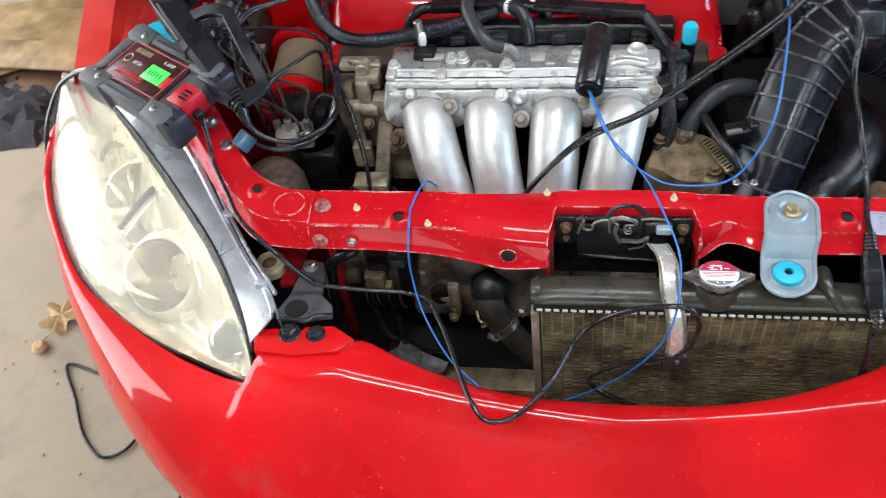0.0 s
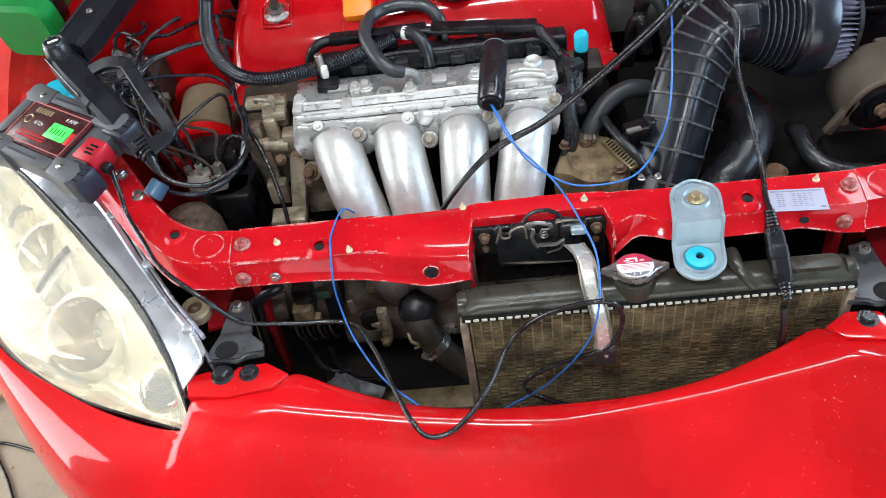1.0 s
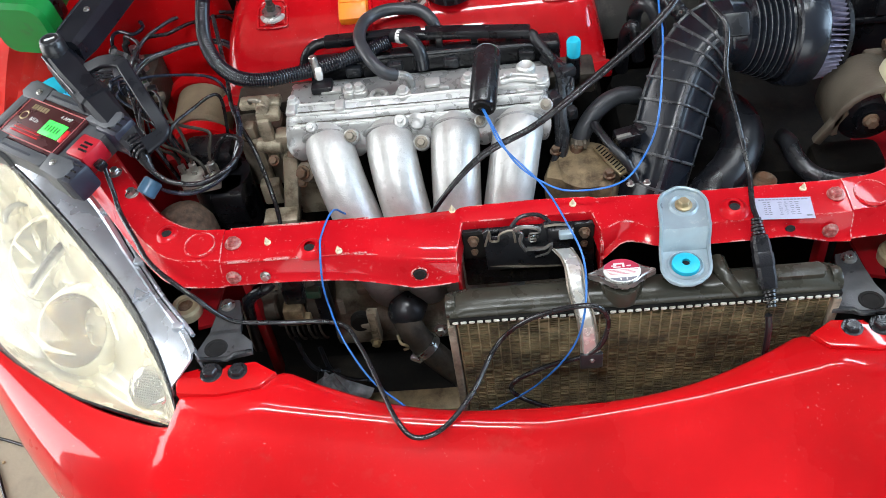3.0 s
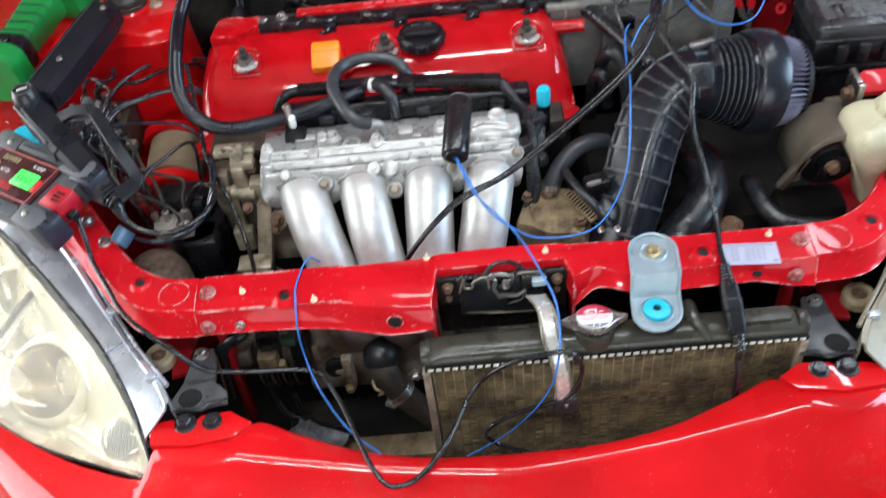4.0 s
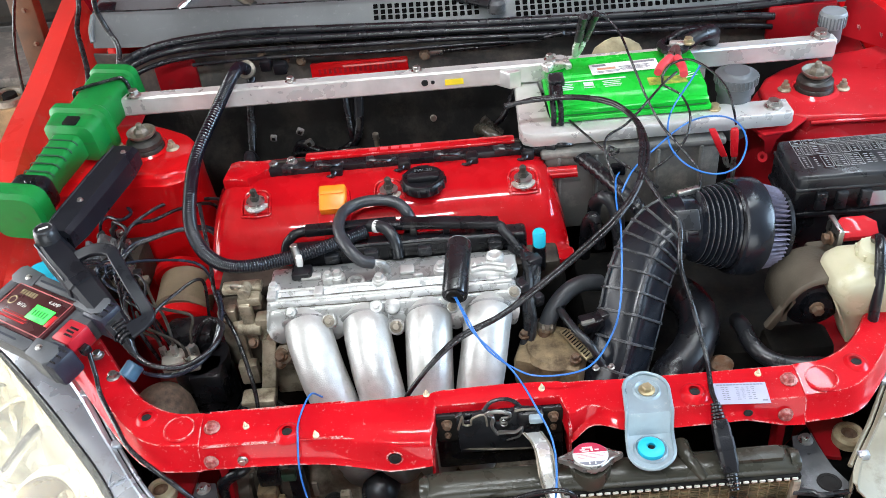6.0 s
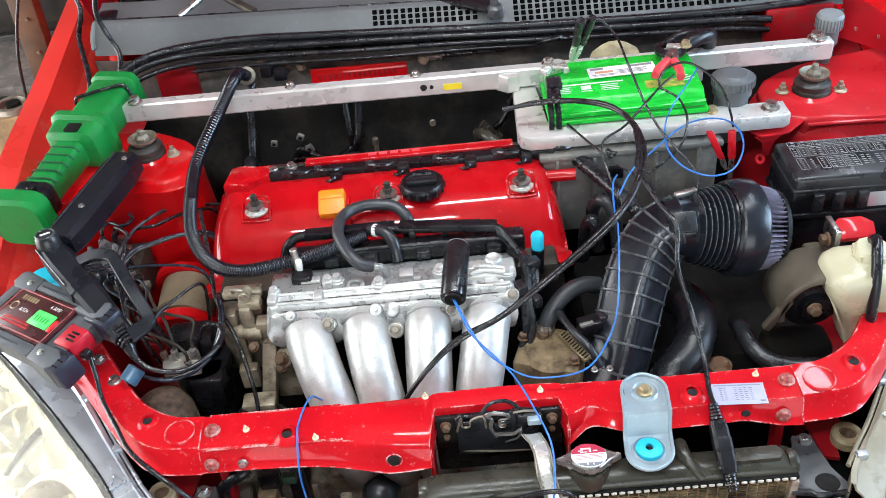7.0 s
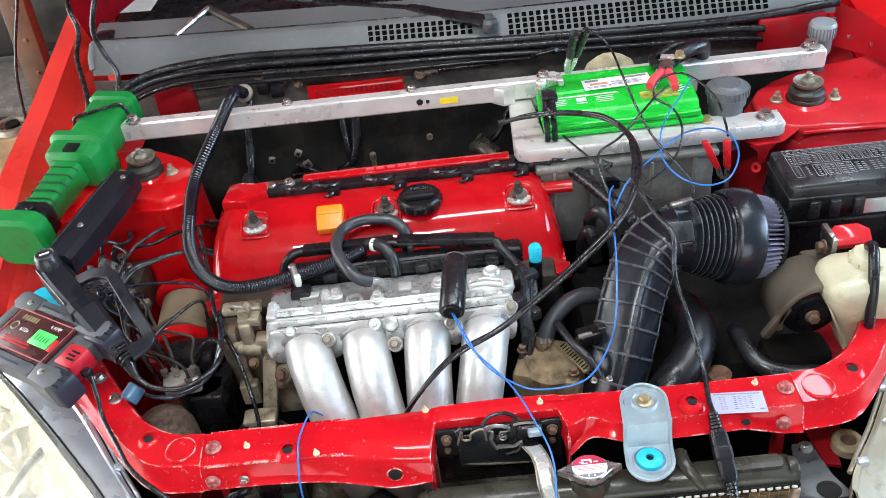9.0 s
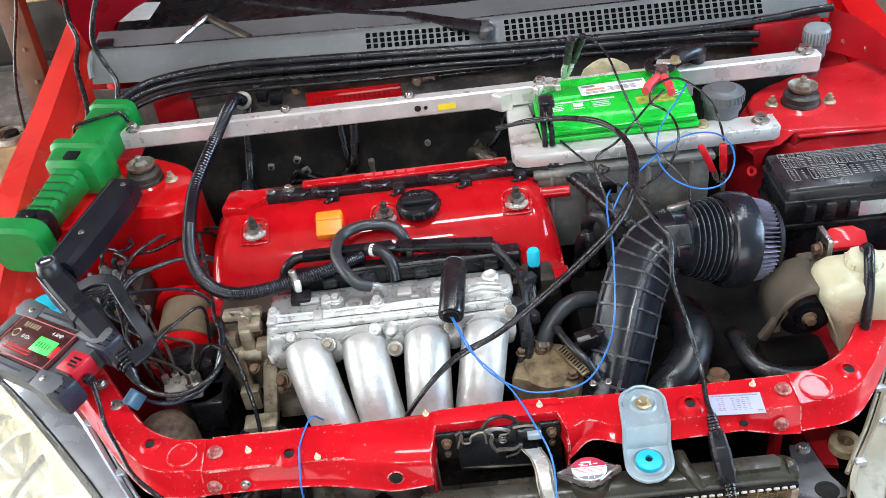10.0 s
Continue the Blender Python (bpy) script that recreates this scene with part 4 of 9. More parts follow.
clip = finish(lathe(lathe(B(), [(0, 0), (0.0135, 0), (0.0138, 0.002), (0.0125, 0.0032), (0, 0.0032)], (0, 0, 0), seg=22), [(0.0098, 0.003), (0.0096, 0.0085), (0.0080, 0.0098), (0, 0.0098)], (0, 0, 0), seg=6), "push_clip", BLACK_GLOSS, 30)
for s in (-1, 1):
    o = [(s * x, y) for x, y in ((0.456, -0.137), (0.450, -0.121), (0.428, -0.116), (0.424, -0.126), (0.398, -0.126), (0.394, -0.114), (0.356, -0.111), (0.328, -0.129), (0.345, -0.150), (0.40, -0.158), (0.452, -0.152))]
    part("mounting_tab", prism(B(), o, 0.640, 0.663, 0.003), RED, bumper, "raised red mounting tab")
    put("push_clip", clip, bumper, pose(s * 0.377, -0.125, 0.6600))
    put("push_clip", clip, bumper, pose(s * 0.411, -0.125, 0.6605) @ Matrix.Diagonal((1.05, 1.05, 1.3, 1)))


# ---------------------------------------------------------------- headlights
# right-hand half outlines: inner edge from the rear tip to the front tip, outer edge the same way, flange beyond the inner edge
HL_IN = [(0.858, 0.300, 0.735), (0.768, 0.243, 0.728), (0.672, 0.145, 0.722), (0.588, 0.050, 0.712), (0.524, -0.028, 0.700), (0.478, -0.105, 0.672), (0.452, -0.176, 0.634)]
HL_OUT = [(0.862, 0.300, 0.728), (0.870, 0.235, 0.690), (0.852, 0.140, 0.660), (0.800, 0.042, 0.643), (0.735, -0.038, 0.628), (0.625, -0.110, 0.618), (0.458, -0.180, 0.626)]
HL_FL = [(0.730, 0.262, 0.735), (0.690, 0.210, 0.730), (0.612, 0.155, 0.722), (0.530, 0.038, 0.706), (0.482, -0.03, 0.696), (0.436, -0.088, 0.690), (0.420, -0.128, 0.680)]


def headlight(s, label, shell):
    base = thing("headlight", (s * 0.64, 0.05, 0.55), label, "headlight")
    fx = lambda p: Vector((s * p[0], p[1], p[2]))
    a, b = spline([fx(p) for p in HL_IN], 6), spline([fx(p) for p in HL_OUT], 6)
    f = spline([fx(p) for p in HL_FL], 6)

    def across(k, n, lift, inset=0.0):
        p, q = a[k], b[k]
        row = []
        for i in range(n + 1):
            u = inset + (1 - 2 * inset) * i / n
            row.append(p.lerp(q, u) + Vector((s * 0.35, -0.45, 0.9)) * lift * math.sin(math.pi * min(1, max(0, u))) * math.sin(math.pi * (k + 0.5) / len(a)) ** 0.5)
        return row

    lens = part("lens", sheet(B(), [across(k, 10, 0.030) for k in range(len(a))]), LENS, base, "hazed clear plastic lens", 60)
    thick(lens, 0.003)
    lens.visible_shadow = False
    # reflector bowl under the lens
    rows = []
    for k in range(1, len(a) - 1):
        r = across(k, 30, 0.0, 0.05)
        dep = 0.10 * math.sin(math.pi * k / (len(a) - 1)) ** 0.6
        rows.append([p + Vector((-s * 0.03, 0.05, -1)) * dep * math.sin(math.pi * i / 30) ** 0.7 * (1 + 0.05 * math.sin(i * 0.7 + 0.25 * k)) + Vector((0, 0, -0.006)) for i, p in enumerate(r)])
    part("reflector", sheet(B(), rows), BEZEL, base, "pale silver reflector", 70)
    # lamp bowls: fluted main beam and smooth high beam, each with its bulb
    for c, r, name, seg_, sharp_ in (((s * 0.703, 0.118, 0.632), 0.060, "main_beam", 22, 4), ((s * 0.640, 0.000, 0.612), 0.052, "high_beam", 40, 60)):
        d = Vector((s * 0.12, -0.62, 0.76))
        bm = lathe(B(), [(0, -0.046), (0.22 * r, -0.044), (0.42 * r, -0.036), (0.62 * r, -0.024), (0.80 * r, -0.008), (0.93 * r, 0.006), (r, 0.014)], c, d, seg_)
        bowl = part(name, bm, BOWL if seg_ < 30 else SHADED_BOWL, base, "round silver lamp bowl", sharp_)
        part("bowl_rim", lathe(B(), [(0.99 * r, 0.012), (1.02 * r, 0.0145), (1.12 * r, 0.010), (1.30 * r, -0.012)], c, d, 40), BEZEL, bowl, "", 80)
        part("bulb", lathe(B(), [(0, -0.044), (0.006, -0.042), (0.0065, -0.028), (0.004, -0.022), (0, -0.021)], c, d, 16), BOWL, bowl)
    # dark toothed shade edge across the main bowl, and a dark arc beyond it
    sh = spline([fx(p) for p in ((0.710, 0.052, 0.650), (0.700, 0.082, 0.654), (0.688, 0.110, 0.657), (0.673, 0.132, 0.660))], 8)
    part("bulb_shade", tube(B(), sh, lambda t: 0.0030 + 0.0016 * math.sin(t * 40) ** 2 + 0.002 * t, 6, 1), GREASY, base, "dark toothed bulb shade", 10)
    part("shade_plate", tube(B(), [p + Vector((-s * 0.006, -0.008, -0.002)) for p in sh[::6]], 0.0065, 8, 4, flat=0.3), BOWL, base)
    part("dark_gap", tube(B(), [fx(p) for p in ((0.781, 0.176, 0.662), (0.784, 0.198, 0.664), (0.774, 0.210, 0.666), (0.752, 0.205, 0.668))], lambda t: 0.002 + 0.005 * math.sin(math.pi * t), 8, 6, flat=0.4), MARKER, base)
    for pts in (((0.735, 0.160, 0.664), (0.722, 0.142, 0.660), (0.712, 0.120, 0.656)), ((0.758, 0.140, 0.660), (0.735, 0.118, 0.655), (0.716, 0.100, 0.650)), ((0.662, 0.060, 0.648), (0.640, 0.052, 0.646), (0.612, 0.034, 0.646)), ((0.690, -0.02, 0.640), (0.66, -0.045, 0.634), (0.62, -0.058, 0.632)), ((0.590, 0.020, 0.648), (0.575, -0.010, 0.645), (0.560, -0.045, 0.640))):
        part("facet_step", tube(B(), [fx(p) for p in pts], lambda t: 0.0010 + 0.0028 * math.sin(math.pi * t), 8, 6, flat=0.35), BEZEL, base)
    bm = lathe(B(), [(0, 0.004), (0.014, 0.004), (0.026, 0.0), (0.030, -0.004), (0.030, -0.02)], (s * 0.508, -0.118, 0.628), (s * 0.15, -0.55, 0.8), 24)
    marker = part("corner_marker", bm, REFLECT, base, "round corner lamp with a fine grid", 40)
    bm = B()
    for i in range(-7, 8):
        w = math.sqrt(max(0.0001, 0.024 ** 2 - (i * 0.0033) ** 2))
        m = look((s * 0.508, -0.118, 0.628), (s * 0.508 - s * 0.15, -0.118 + 0.55, 0.628 - 0.8))
        box(bm, m @ Vector((i * 0.0033, 0, 0.006)), (0.0009, 2 * w, 0.0012), 0, m.to_3x3().to_4x4())
        box(bm, m @ Vector((0, i * 0.0033, 0.006)), (2 * w, 0.0009, 0.0012), 0, m.to_3x3().to_4x4())
    part("grid", bm, MARKER, marker)
    # housing: the silver top flange with a step at its inner edge
    rows = []
    for p, q in zip(a, f):
        if p.y < -0.152:
            continue
        d = q - p
        rows.append([p + Vector((0, 0, -0.014)), p + Vector((0, 0, 0.001)), p + d * 0.10 + Vector((0, 0, 0.003)), p + d * 0.8 + Vector((0, 0, 0.002)), p + d * 0.86 + Vector((0, 0, 0.008)), q + Vector((0, 0, 0.006)), q + Vector((0, 0, -0.02)), q + Vector((0, 0.0, -0.06))])
    flange = thick(part("housing", sheet(B(), rows), shell, base, "grey plastic lamp housing", 35), 0.003)
    # folded inner rail of the housing with its clips
    rail_ = [q + Vector((s * -0.004, 0.002, 0.002)) for p, q in zip(a, f) if p.y > -0.14]
    part("housing_rail", tube(B(), rail_[::3], 0.0032, 8, 3), shell, flange)
    # dark seam round the lens
    part("seam", tube(B(), [p + Vector((0, 0, 0.003)) for p in a[::3]], 0.0018, 6, 3), BLACK_PLASTIC, base, "dark seal along the lens")
    part("seam", tube(B(), [p + Vector((0, 0, 0.000)) for p in b[::3]], 0.0028, 6, 3), BLACK_PLASTIC, base, "dark seal along the lens")
    # tub below
    rows = []
    for k in range(0, len(a)):
        rows.append([a[k] + Vector((0, 0, -0.015)), a[k].lerp(b[k], 0.3) + Vector((0, 0, -0.12)), a[k].lerp(b[k], 0.7) + Vector((0, 0, -0.12)), b[k] + Vector((0, 0, -0.012))])
    part("lamp_tub", sheet(B(), rows), BLACK_PLASTIC, base, "", 60)
    # small triangle rib and tabs on the flange
    bm = B()
    c = Vector((s * 0.500, -0.02, 0.7045))
    for p, q in (((0, 0), (0.02, 0.012)), ((0.02, 0.012), (0.018, -0.014)), ((0.018, -0.014), (0, 0))):
        rod(bm, c + Vector((s * p[0], p[1], 0)), c + Vector((s * q[0], q[1], 0)), 0.0012, seg=6)
    part("rib", bm, SILVER, flange)
    for x, y, z in ((0.452, -0.075, 0.697), (0.520, 0.03, 0.712), (0.585, 0.12, 0.724)):
        part("tab", box(B(), (s * x, y, z), (0.014, 0.010, 0.010), 0.002), SILVER, flange)


headlight(-1, "hazy clear headlight with a silver housing", SILVER)
headlight(1, "hazy clear headlight with a yellowed grey housing", YELLOWED)

# ---------------------------------------------------------------- black brackets beside the bumper mouth


def side_bracket(s, cx, label):
    base = thing("bumper_bracket", (cx, -0.07, 0.67), label, "bracket", "bumper brackets")
    o = [(-0.012, 0.062), (0.014, 0.060), (0.022, 0.030), (0.022, 0.005), (0.040, -0.010), (0.043, -0.028), (0.020, -0.030), (0.010, -0.036), (-0.028, -0.034), (-0.034, -0.026), (-0.018, 0.005), (-0.014, 0.035)]
    o = [(cx - s * x, -0.075 + y) for x, y in o]
    bm = prism(B(), o, 0.664, 0.670, 0.001)
    plate = part("plate", bm, PLATE, base, "bent black steel plate")
    put("hole", hole_shade, plate, pose(cx + s * 0.006, -0.092, 0.6702) @ Matrix.Diagonal((1.35, 1.25, 1, 1)))
    part("edge_fold", tube(B(), [(cx - s * 0.042, -0.100, 0.669), (cx - s * 0.020, -0.103, 0.669), (cx - s * 0.010, -0.109, 0.669), (cx + s * 0.028, -0.107, 0.669)], 0.0032, 8, 4), BLACK_GLOSS, plate)
    put("bolt", BOLT, base, pose(cx, -0.024, 0.670))


side_bracket(-1, -0.402, "black steel bracket bolted beside the bumper mouth")
side_bracket(1, 0.402, "black steel bracket bolted beside the bumper mouth")

# ---------------------------------------------------------------- radiator
rad = thing("radiator", (0.13, -0.09, 0.35), "dusty aluminium radiator with a black top tank", "radiator")
RX0, RX1 = -0.103, 0.362
# top tank: rounded section, lofted along x
rows = []
for i in range(25):
    x = RX0 + (RX1 - RX0) * i / 24
    e = min(1, min(i, 24 - i) / 1.2 + 0.6)
    hgt = 0.0165 * e
    rows.append([(x, -0.099, 0.7010), (x, -0.099, 0.7010 + hgt * 0.4), (x, -0.094, 0.7010 + hgt * 0.8), (x, -0.084, 0.7010 + hgt), (x, -0.070, 0.7010 + hgt), (x, -0.062, 0.7010 + hgt * 0.8), (x, -0.057, 0.7010 + hgt * 0.4), (x, -0.057, 0.7010)])
tank = part("top_tank", ends(sheet(B(), rows, True)), TANK_BLACK, rad, "dusty black plastic top tank", 40)
part("raised_pad", prism(B(), rounded(0.031, 0.010, 0.005), 0.712, 0.7225, 0.003, pose(0.316, -0.078, 0)), TANK_BLACK, tank)
part("end_collar", lathe(B(), [(0, -0.006), (0.0165, -0.006), (0.0175, 0.0), (0.015, 0.006), (0, 0.006)], (RX0 + 0.001, -0.079, 0.703), (1, 0, 0), 20, 0.9), TANK_BLACK, tank)
part("end_collar", lathe(B(), [(0, -0.006), (0.0165, -0.006), (0.0175, 0.0), (0.015, 0.006), (0, 0.006)], (RX1 - 0.001, -0.079, 0.703), (1, 0, 0), 20, 0.9), TANK_BLACK, tank)
part("hose_spout", tube(B(), [(0.226, -0.050, 0.716), (0.228, -0.068, 0.719), (0.236, -0.086, 0.714), (0.246, -0.096, 0.706)], lambda t: 0.011 - 0.004 * t, 12, 5), TANK_BLACK, tank)
part("filler_neck", lathe(B(), [(0, 0.70), (0.026, 0.70), (0.026, 0.722), (0.024, 0.728), (0, 0.728)], (0.107, -0.076, 0), seg=24), TANK_BLACK, tank)
# crimped seam: a row of small bright tabs
# near-black strip, for the dark gaps between the tabs
seam = part("seam_strip", box(B(), (0.13, -0.0995, 0.6995), (RX1 - RX0 + 0.004, 0.008, 0.0085), 0.002), DARK, rad, "crimped seam, darkened for the gaps between its tabs")
tab = finish(box(B(), (0, 0, 0), (0.0072, 0.003, 0.0036), 0.0008, seg=1), "crimp_tab", mat("pale_crimp", (0.50, 0.48, 0.42), 0.4, 0.1, 0.5, 120))
n = 46
for i in range(n):
    put("crimp_tab", tab, seam, pose(RX0 + 0.006 + (RX1 - RX0 - 0.012) * i / (n - 1), -0.1040, 0.7005))
# core: flat tubes with fins between, as one stuff part plus the frame
part("core_block", box(B(), (0.13, -0.083, 0.50), (RX1 - RX0 - 0.012, 0.026, 0.384), 0.001), FIN, rad)
verts, faces = [], []
nt_ = 37


def quadbox(x0, x1, y0, y1, z0, z1):
    k = len(verts)
    verts.extend([(x0, y0, z0), (x1, y0, z0), (x1, y1, z0), (x0, y1, z0), (x0, y0, z1), (x1, y0, z1), (x1, y1, z1), (x0, y1, z1)])
    faces.extend([(k, k + 1, k + 5, k + 4), (k + 1, k + 2, k + 6, k + 5), (k + 2, k + 3, k + 7, k + 6), (k + 3, k, k + 4, k + 7), (k + 4, k + 5, k + 6, k + 7)])


rng = random.Random(4)
for i in range(nt_):
    x = RX0 + 0.008 + (RX1 - RX0 - 0.016) * i / (nt_ - 1)
    part("cooling_tube", box(B(), (x + rng.uniform(-0.0006, 0.0006), -0.0955, 0.512), (0.0016, 0.004, 0.366), 0), TUBES, rad)
    if i < nt_ - 1:
        w = (RX1 - RX0 - 0.016) / (nt_ - 1)
        for j in range(92):
            z = 0.334 + j * 0.0039 + rng.uniform(-0.0005, 0.0005)
            b = rng.uniform(-0.0016, 0.0016) + (0.0015 if rng.random() < 0.25 else 0.0)
            quadbox(x + 0.001, x + w - 0.001, -0.0985 + b, -0.094, z, z + 0.0013)
me = bpy.data.meshes.new("fin_pack")
me.from_pydata(verts, [], faces)
me.materials.append(FIN)
tagged(hang(new("fin_pack", me), rad), "dusty brown cooling fins", kind="stuff")
for x in (RX0, RX1):
    part("side_plate", box(B(), (x, -0.085, 0.50), (0.010, 0.034, 0.38), 0.002), CAST_DIRTY, rad)
# pressure cap with two ears and a printed disc
cap_c = Vector((0.108, -0.073, 0.728))
CAPM = Matrix.Translation(cap_c) @ Matrix.Rotation(radians(-12), 4, "X") @ Matrix.Scale(0.90, 4)
o = []
for i in range(48):
    a = 2 * math.pi * i / 48
    ear = 0.0150 * abs(math.cos(a)) ** 16
    o.append(((0.028 + ear) * math.cos(a) * 1.05, (0.0262 - 0.012 * abs(math.cos(a)) ** 3) * math.sin(a)))
cap = part("pressure_cap", prism(B(), o, -0.001, 0.0085, 0.003, CAPM), CAP_STEEL, rad, "grey steel radiator cap with a red and white label")
part("ear_rim", tube(B(), [CAPM @ Vector((x * 0.97, y * 0.97, 0.0085)) for x, y in o[::2] + o[:1]], 0.0016, 6, 1), STEEL, cap)
part("cap_disc", prism(B(), [(0.0245 * math.cos(2 * math.pi * i / 36), 0.0245 * math.sin(2 * math.pi * i / 36)) for i in range(36)], 0.008, 0.0115, 0.0008, CAPM), WHITE, cap, "white printed disc")
half = [(0.0238 * math.cos(radians(a)), 0.0238 * math.sin(radians(a))) for a in range(8, 173, 6)]
part("red_field", prism(B(), half, 0.0115, 0.0120, 0, CAPM), mat("crimson_print", (0.42, 0.03, 0.07), 0.4), cap)
part("white_mark", bars(B(), CAPM @ pose(0, 0, 0.0122), [(-0.004, 0.013, 0.012, 0.003), (0.003, 0.010, 0.003, 0.009), (-0.010, 0.009, 0.007, 0.002), (0.010, 0.008, 0.006, 0.002), (-0.006, 0.006, 0.010, 0.0018)]), WHITE, cap)
part("small_print", bars(B(), CAPM @ pose(0, 0, 0.0120), [(0, 0.0 - 0.0028 * i, 0.042 - 0.003 * i, 0.0007) for i in range(4)]), mat("pink_print", (0.62, 0.25, 0.27), 0.5), cap)
part("dark_field", prism(B(), [(0.0238 * math.cos(radians(a)), 0.0238 * math.sin(radians(a))) for a in range(222, 319, 6)], 0.0115, 0.0119, 0, CAPM), PRINT, cap)
part("small_figure", bars(B(), CAPM @ pose(0, 0, 0.0121), [(-0.004, -0.0195, 0.0016, 0.004), (0.004, -0.0195, 0.0016, 0.004)]), WHITE, cap)

# grey stay from the bar to the radiator's bush
stay = thing("radiator_bracket", (0.187, -0.04, 0.735), "grey coated radiator stay with a cyan rubber bush", "bracket")
rows, edge_l, edge_r = [], [], []
for i in range(33):
    y = 0.0275 - 0.1305 * i / 32
    c = 0.1905 + 0.1 * min(0.0, y + 0.0)
    c = 0.1905 + 0.10 * min(0.0, y)
    w = 0.0285
    for yc, k in ((-0.0005, 1), (-0.0755, -1)):
        if (y - yc) * k > 0:
            w *= math.sqrt(max(0.006, 1 - ((y - yc) / 0.0285) ** 2))
    z = 0.7675 - 0.027 * min(1.0, max(0.0, (-0.0395 - y) / 0.0085))
    edge_l.append(Vector((c - w, y, z + 0.0015)))
    edge_r.append(Vector((c + w, y, z + 0.0015)))
    rows.append([(c - w, y, z), (c - w * 0.86, y, z), (c, y, z - 0.0003), (c + w * 0.86, y, z), (c + w, y, z)])
plate_ = thick(part("pressed_plate", sheet(B(), rows), GREY_BRACKET, stay, "", 25), 0.0035)
part("rim", tube(B(), edge_l[::2] + edge_r[::-2] + [edge_l[0]], 0.0024, 8, 3), GREY_BRACKET, plate_)
part("pressed_ring", lathe(B(), [(0.0125, 0.767), (0.0155, 0.7700), (0.0185, 0.767)], (0.191, -0.001, 0), seg=28), GREY_BRACKET, plate_)
put("bolt", hexbolt_mesh("bolt", 0.0070, 0.009, GOLD, 1.5), plate_, pose(0.191, -0.001, 0.7675), "yellow zinc bolt")
bush = part("rubber_bush", lathe(B(), [(0.0045, 0.739), (0.0050, 0.7475), (0.0120, 0.7475), (0.0160, 0.7455), (0.0168, 0.739)], (0.1825, -0.0735, 0), seg=28), CYAN, stay, "bright cyan rubber bush")
part("peg", lathe(B(), [(0, 0.744), (0.0045, 0.744), (0.0045, 0.735)], (0.1825, -0.0735, 0), seg=16), BLACK_PLASTIC, bush)
part("pressed_ring", lathe(B(), [(0.0175, 0.7405), (0.0195, 0.7435), (0.0220, 0.7405)], (0.1825, -0.0735, 0), seg=28), GREY_BRACKET, plate_)

# ---------------------------------------------------------------- hood latch
latch = thing("hood_latch", (0, 0.0, 0.69), "black hood latch with a bare steel safety lever", "latch")
part("back_plate", box(B(), (0.0, 0.0, 0.700), (0.168, 0.008, 0.105), 0.003), BLACK_PLASTIC, latch, "grimy black latch plate")
part("side_flange", box(B(), (-0.089, -0.022, 0.690), (0.004, 0.060, 0.115), 0.0015), RED_WORN, latch, "red flange beside the latch")
part("side_flange", box(B(), (0.089, -0.014, 0.712), (0.004, 0.044, 0.070), 0.0015), RED_WORN, latch, "red flange beside the latch")
for x, w in ((-0.068, 0.028), (0.070, 0.026)):
    p = part("mounting_ear", box(B(), (x, -0.007, 0.732), (w, 0.006, 0.046), 0.003), DARK, latch)
    put("bolt", BOLT_RUST, p, pose(x, -0.010, 0.746, 90) @ Matrix.Diagonal((0.7, 0.7, 0.8, 1)))
    put("bolt", BOLT_RUST, p, pose(x, -0.010, 0.724, 90) @ Matrix.Scale(0.45, 4))
# pressed guide plate with raised edges, hook and catch in its slot
part("guide_plate", prism(B(), [(-0.053, -0.045), (0.048, -0.050), (0.055, 0.018), (0.040, 0.026), (0.020, 0.028), (0.014, 0.004), (-0.004, 0.000), (-0.012, 0.026), (-0.034, 0.020), (-0.036, 0.008), (-0.046, 0.008), (-0.048, 0.026), (-0.056, 0.020)], 0, 0.006, 0.0012, pose(0, -0.008, 0.738, 86)), BLACK_GLOSS, latch)
for pts, r in (([(-0.054, -0.015, 0.738), (-0.047, -0.016, 0.764), (-0.047, -0.016, 0.748), (-0.037, -0.016, 0.747), (-0.035, -0.016, 0.758), (-0.019, -0.016, 0.764), (-0.016, -0.016, 0.742)], 0.0016), ([(-0.050, -0.015, 0.700), (-0.02, -0.017, 0.697), (0.01, -0.017, 0.694), (0.040, -0.016, 0.692)], 0.0018), ([(0.020, -0.016, 0.766), (0.034, -0.017, 0.769), (0.050, -0.016, 0.764), (0.055, -0.016, 0.745)], 0.0018)):
    part("pressed_edge", tube(B(), pts, r, 6, 3), STAINED, latch)
part("hook", tube(B(), [(-0.004, -0.020, 0.730), (-0.010, -0.022, 0.748), (-0.008, -0.022, 0.764), (-0.016, -0.022, 0.770), (-0.004, -0.024, 0.777), (0.012, -0.024, 0.772), (0.013, -0.022, 0.763), (0.002, -0.022, 0.762)], lambda t: 0.0040 - 0.0018 * t, 8, 5, flat=0.6), CAP_STEEL, latch, "curved steel latch hook")
part("striker_loop", tube(B(), [(-0.020, -0.010, 0.764), (-0.008, -0.004, 0.774), (0.012, -0.002, 0.774), (0.026, -0.006, 0.766), (0.030, -0.012, 0.758)], 0.0026, 8, 4), BLACK_GLOSS, latch)
part("catch", tube(B(), [(-0.002, -0.020, 0.732), (0.008, -0.024, 0.736), (0.020, -0.026, 0.738), (0.028, -0.026, 0.745), (0.024, -0.025, 0.728), (0.008, -0.022, 0.718)], lambda t: 0.0036 - 0.0016 * t, 8, 4, flat=0.6), CAP_STEEL, latch, "worn steel catch")
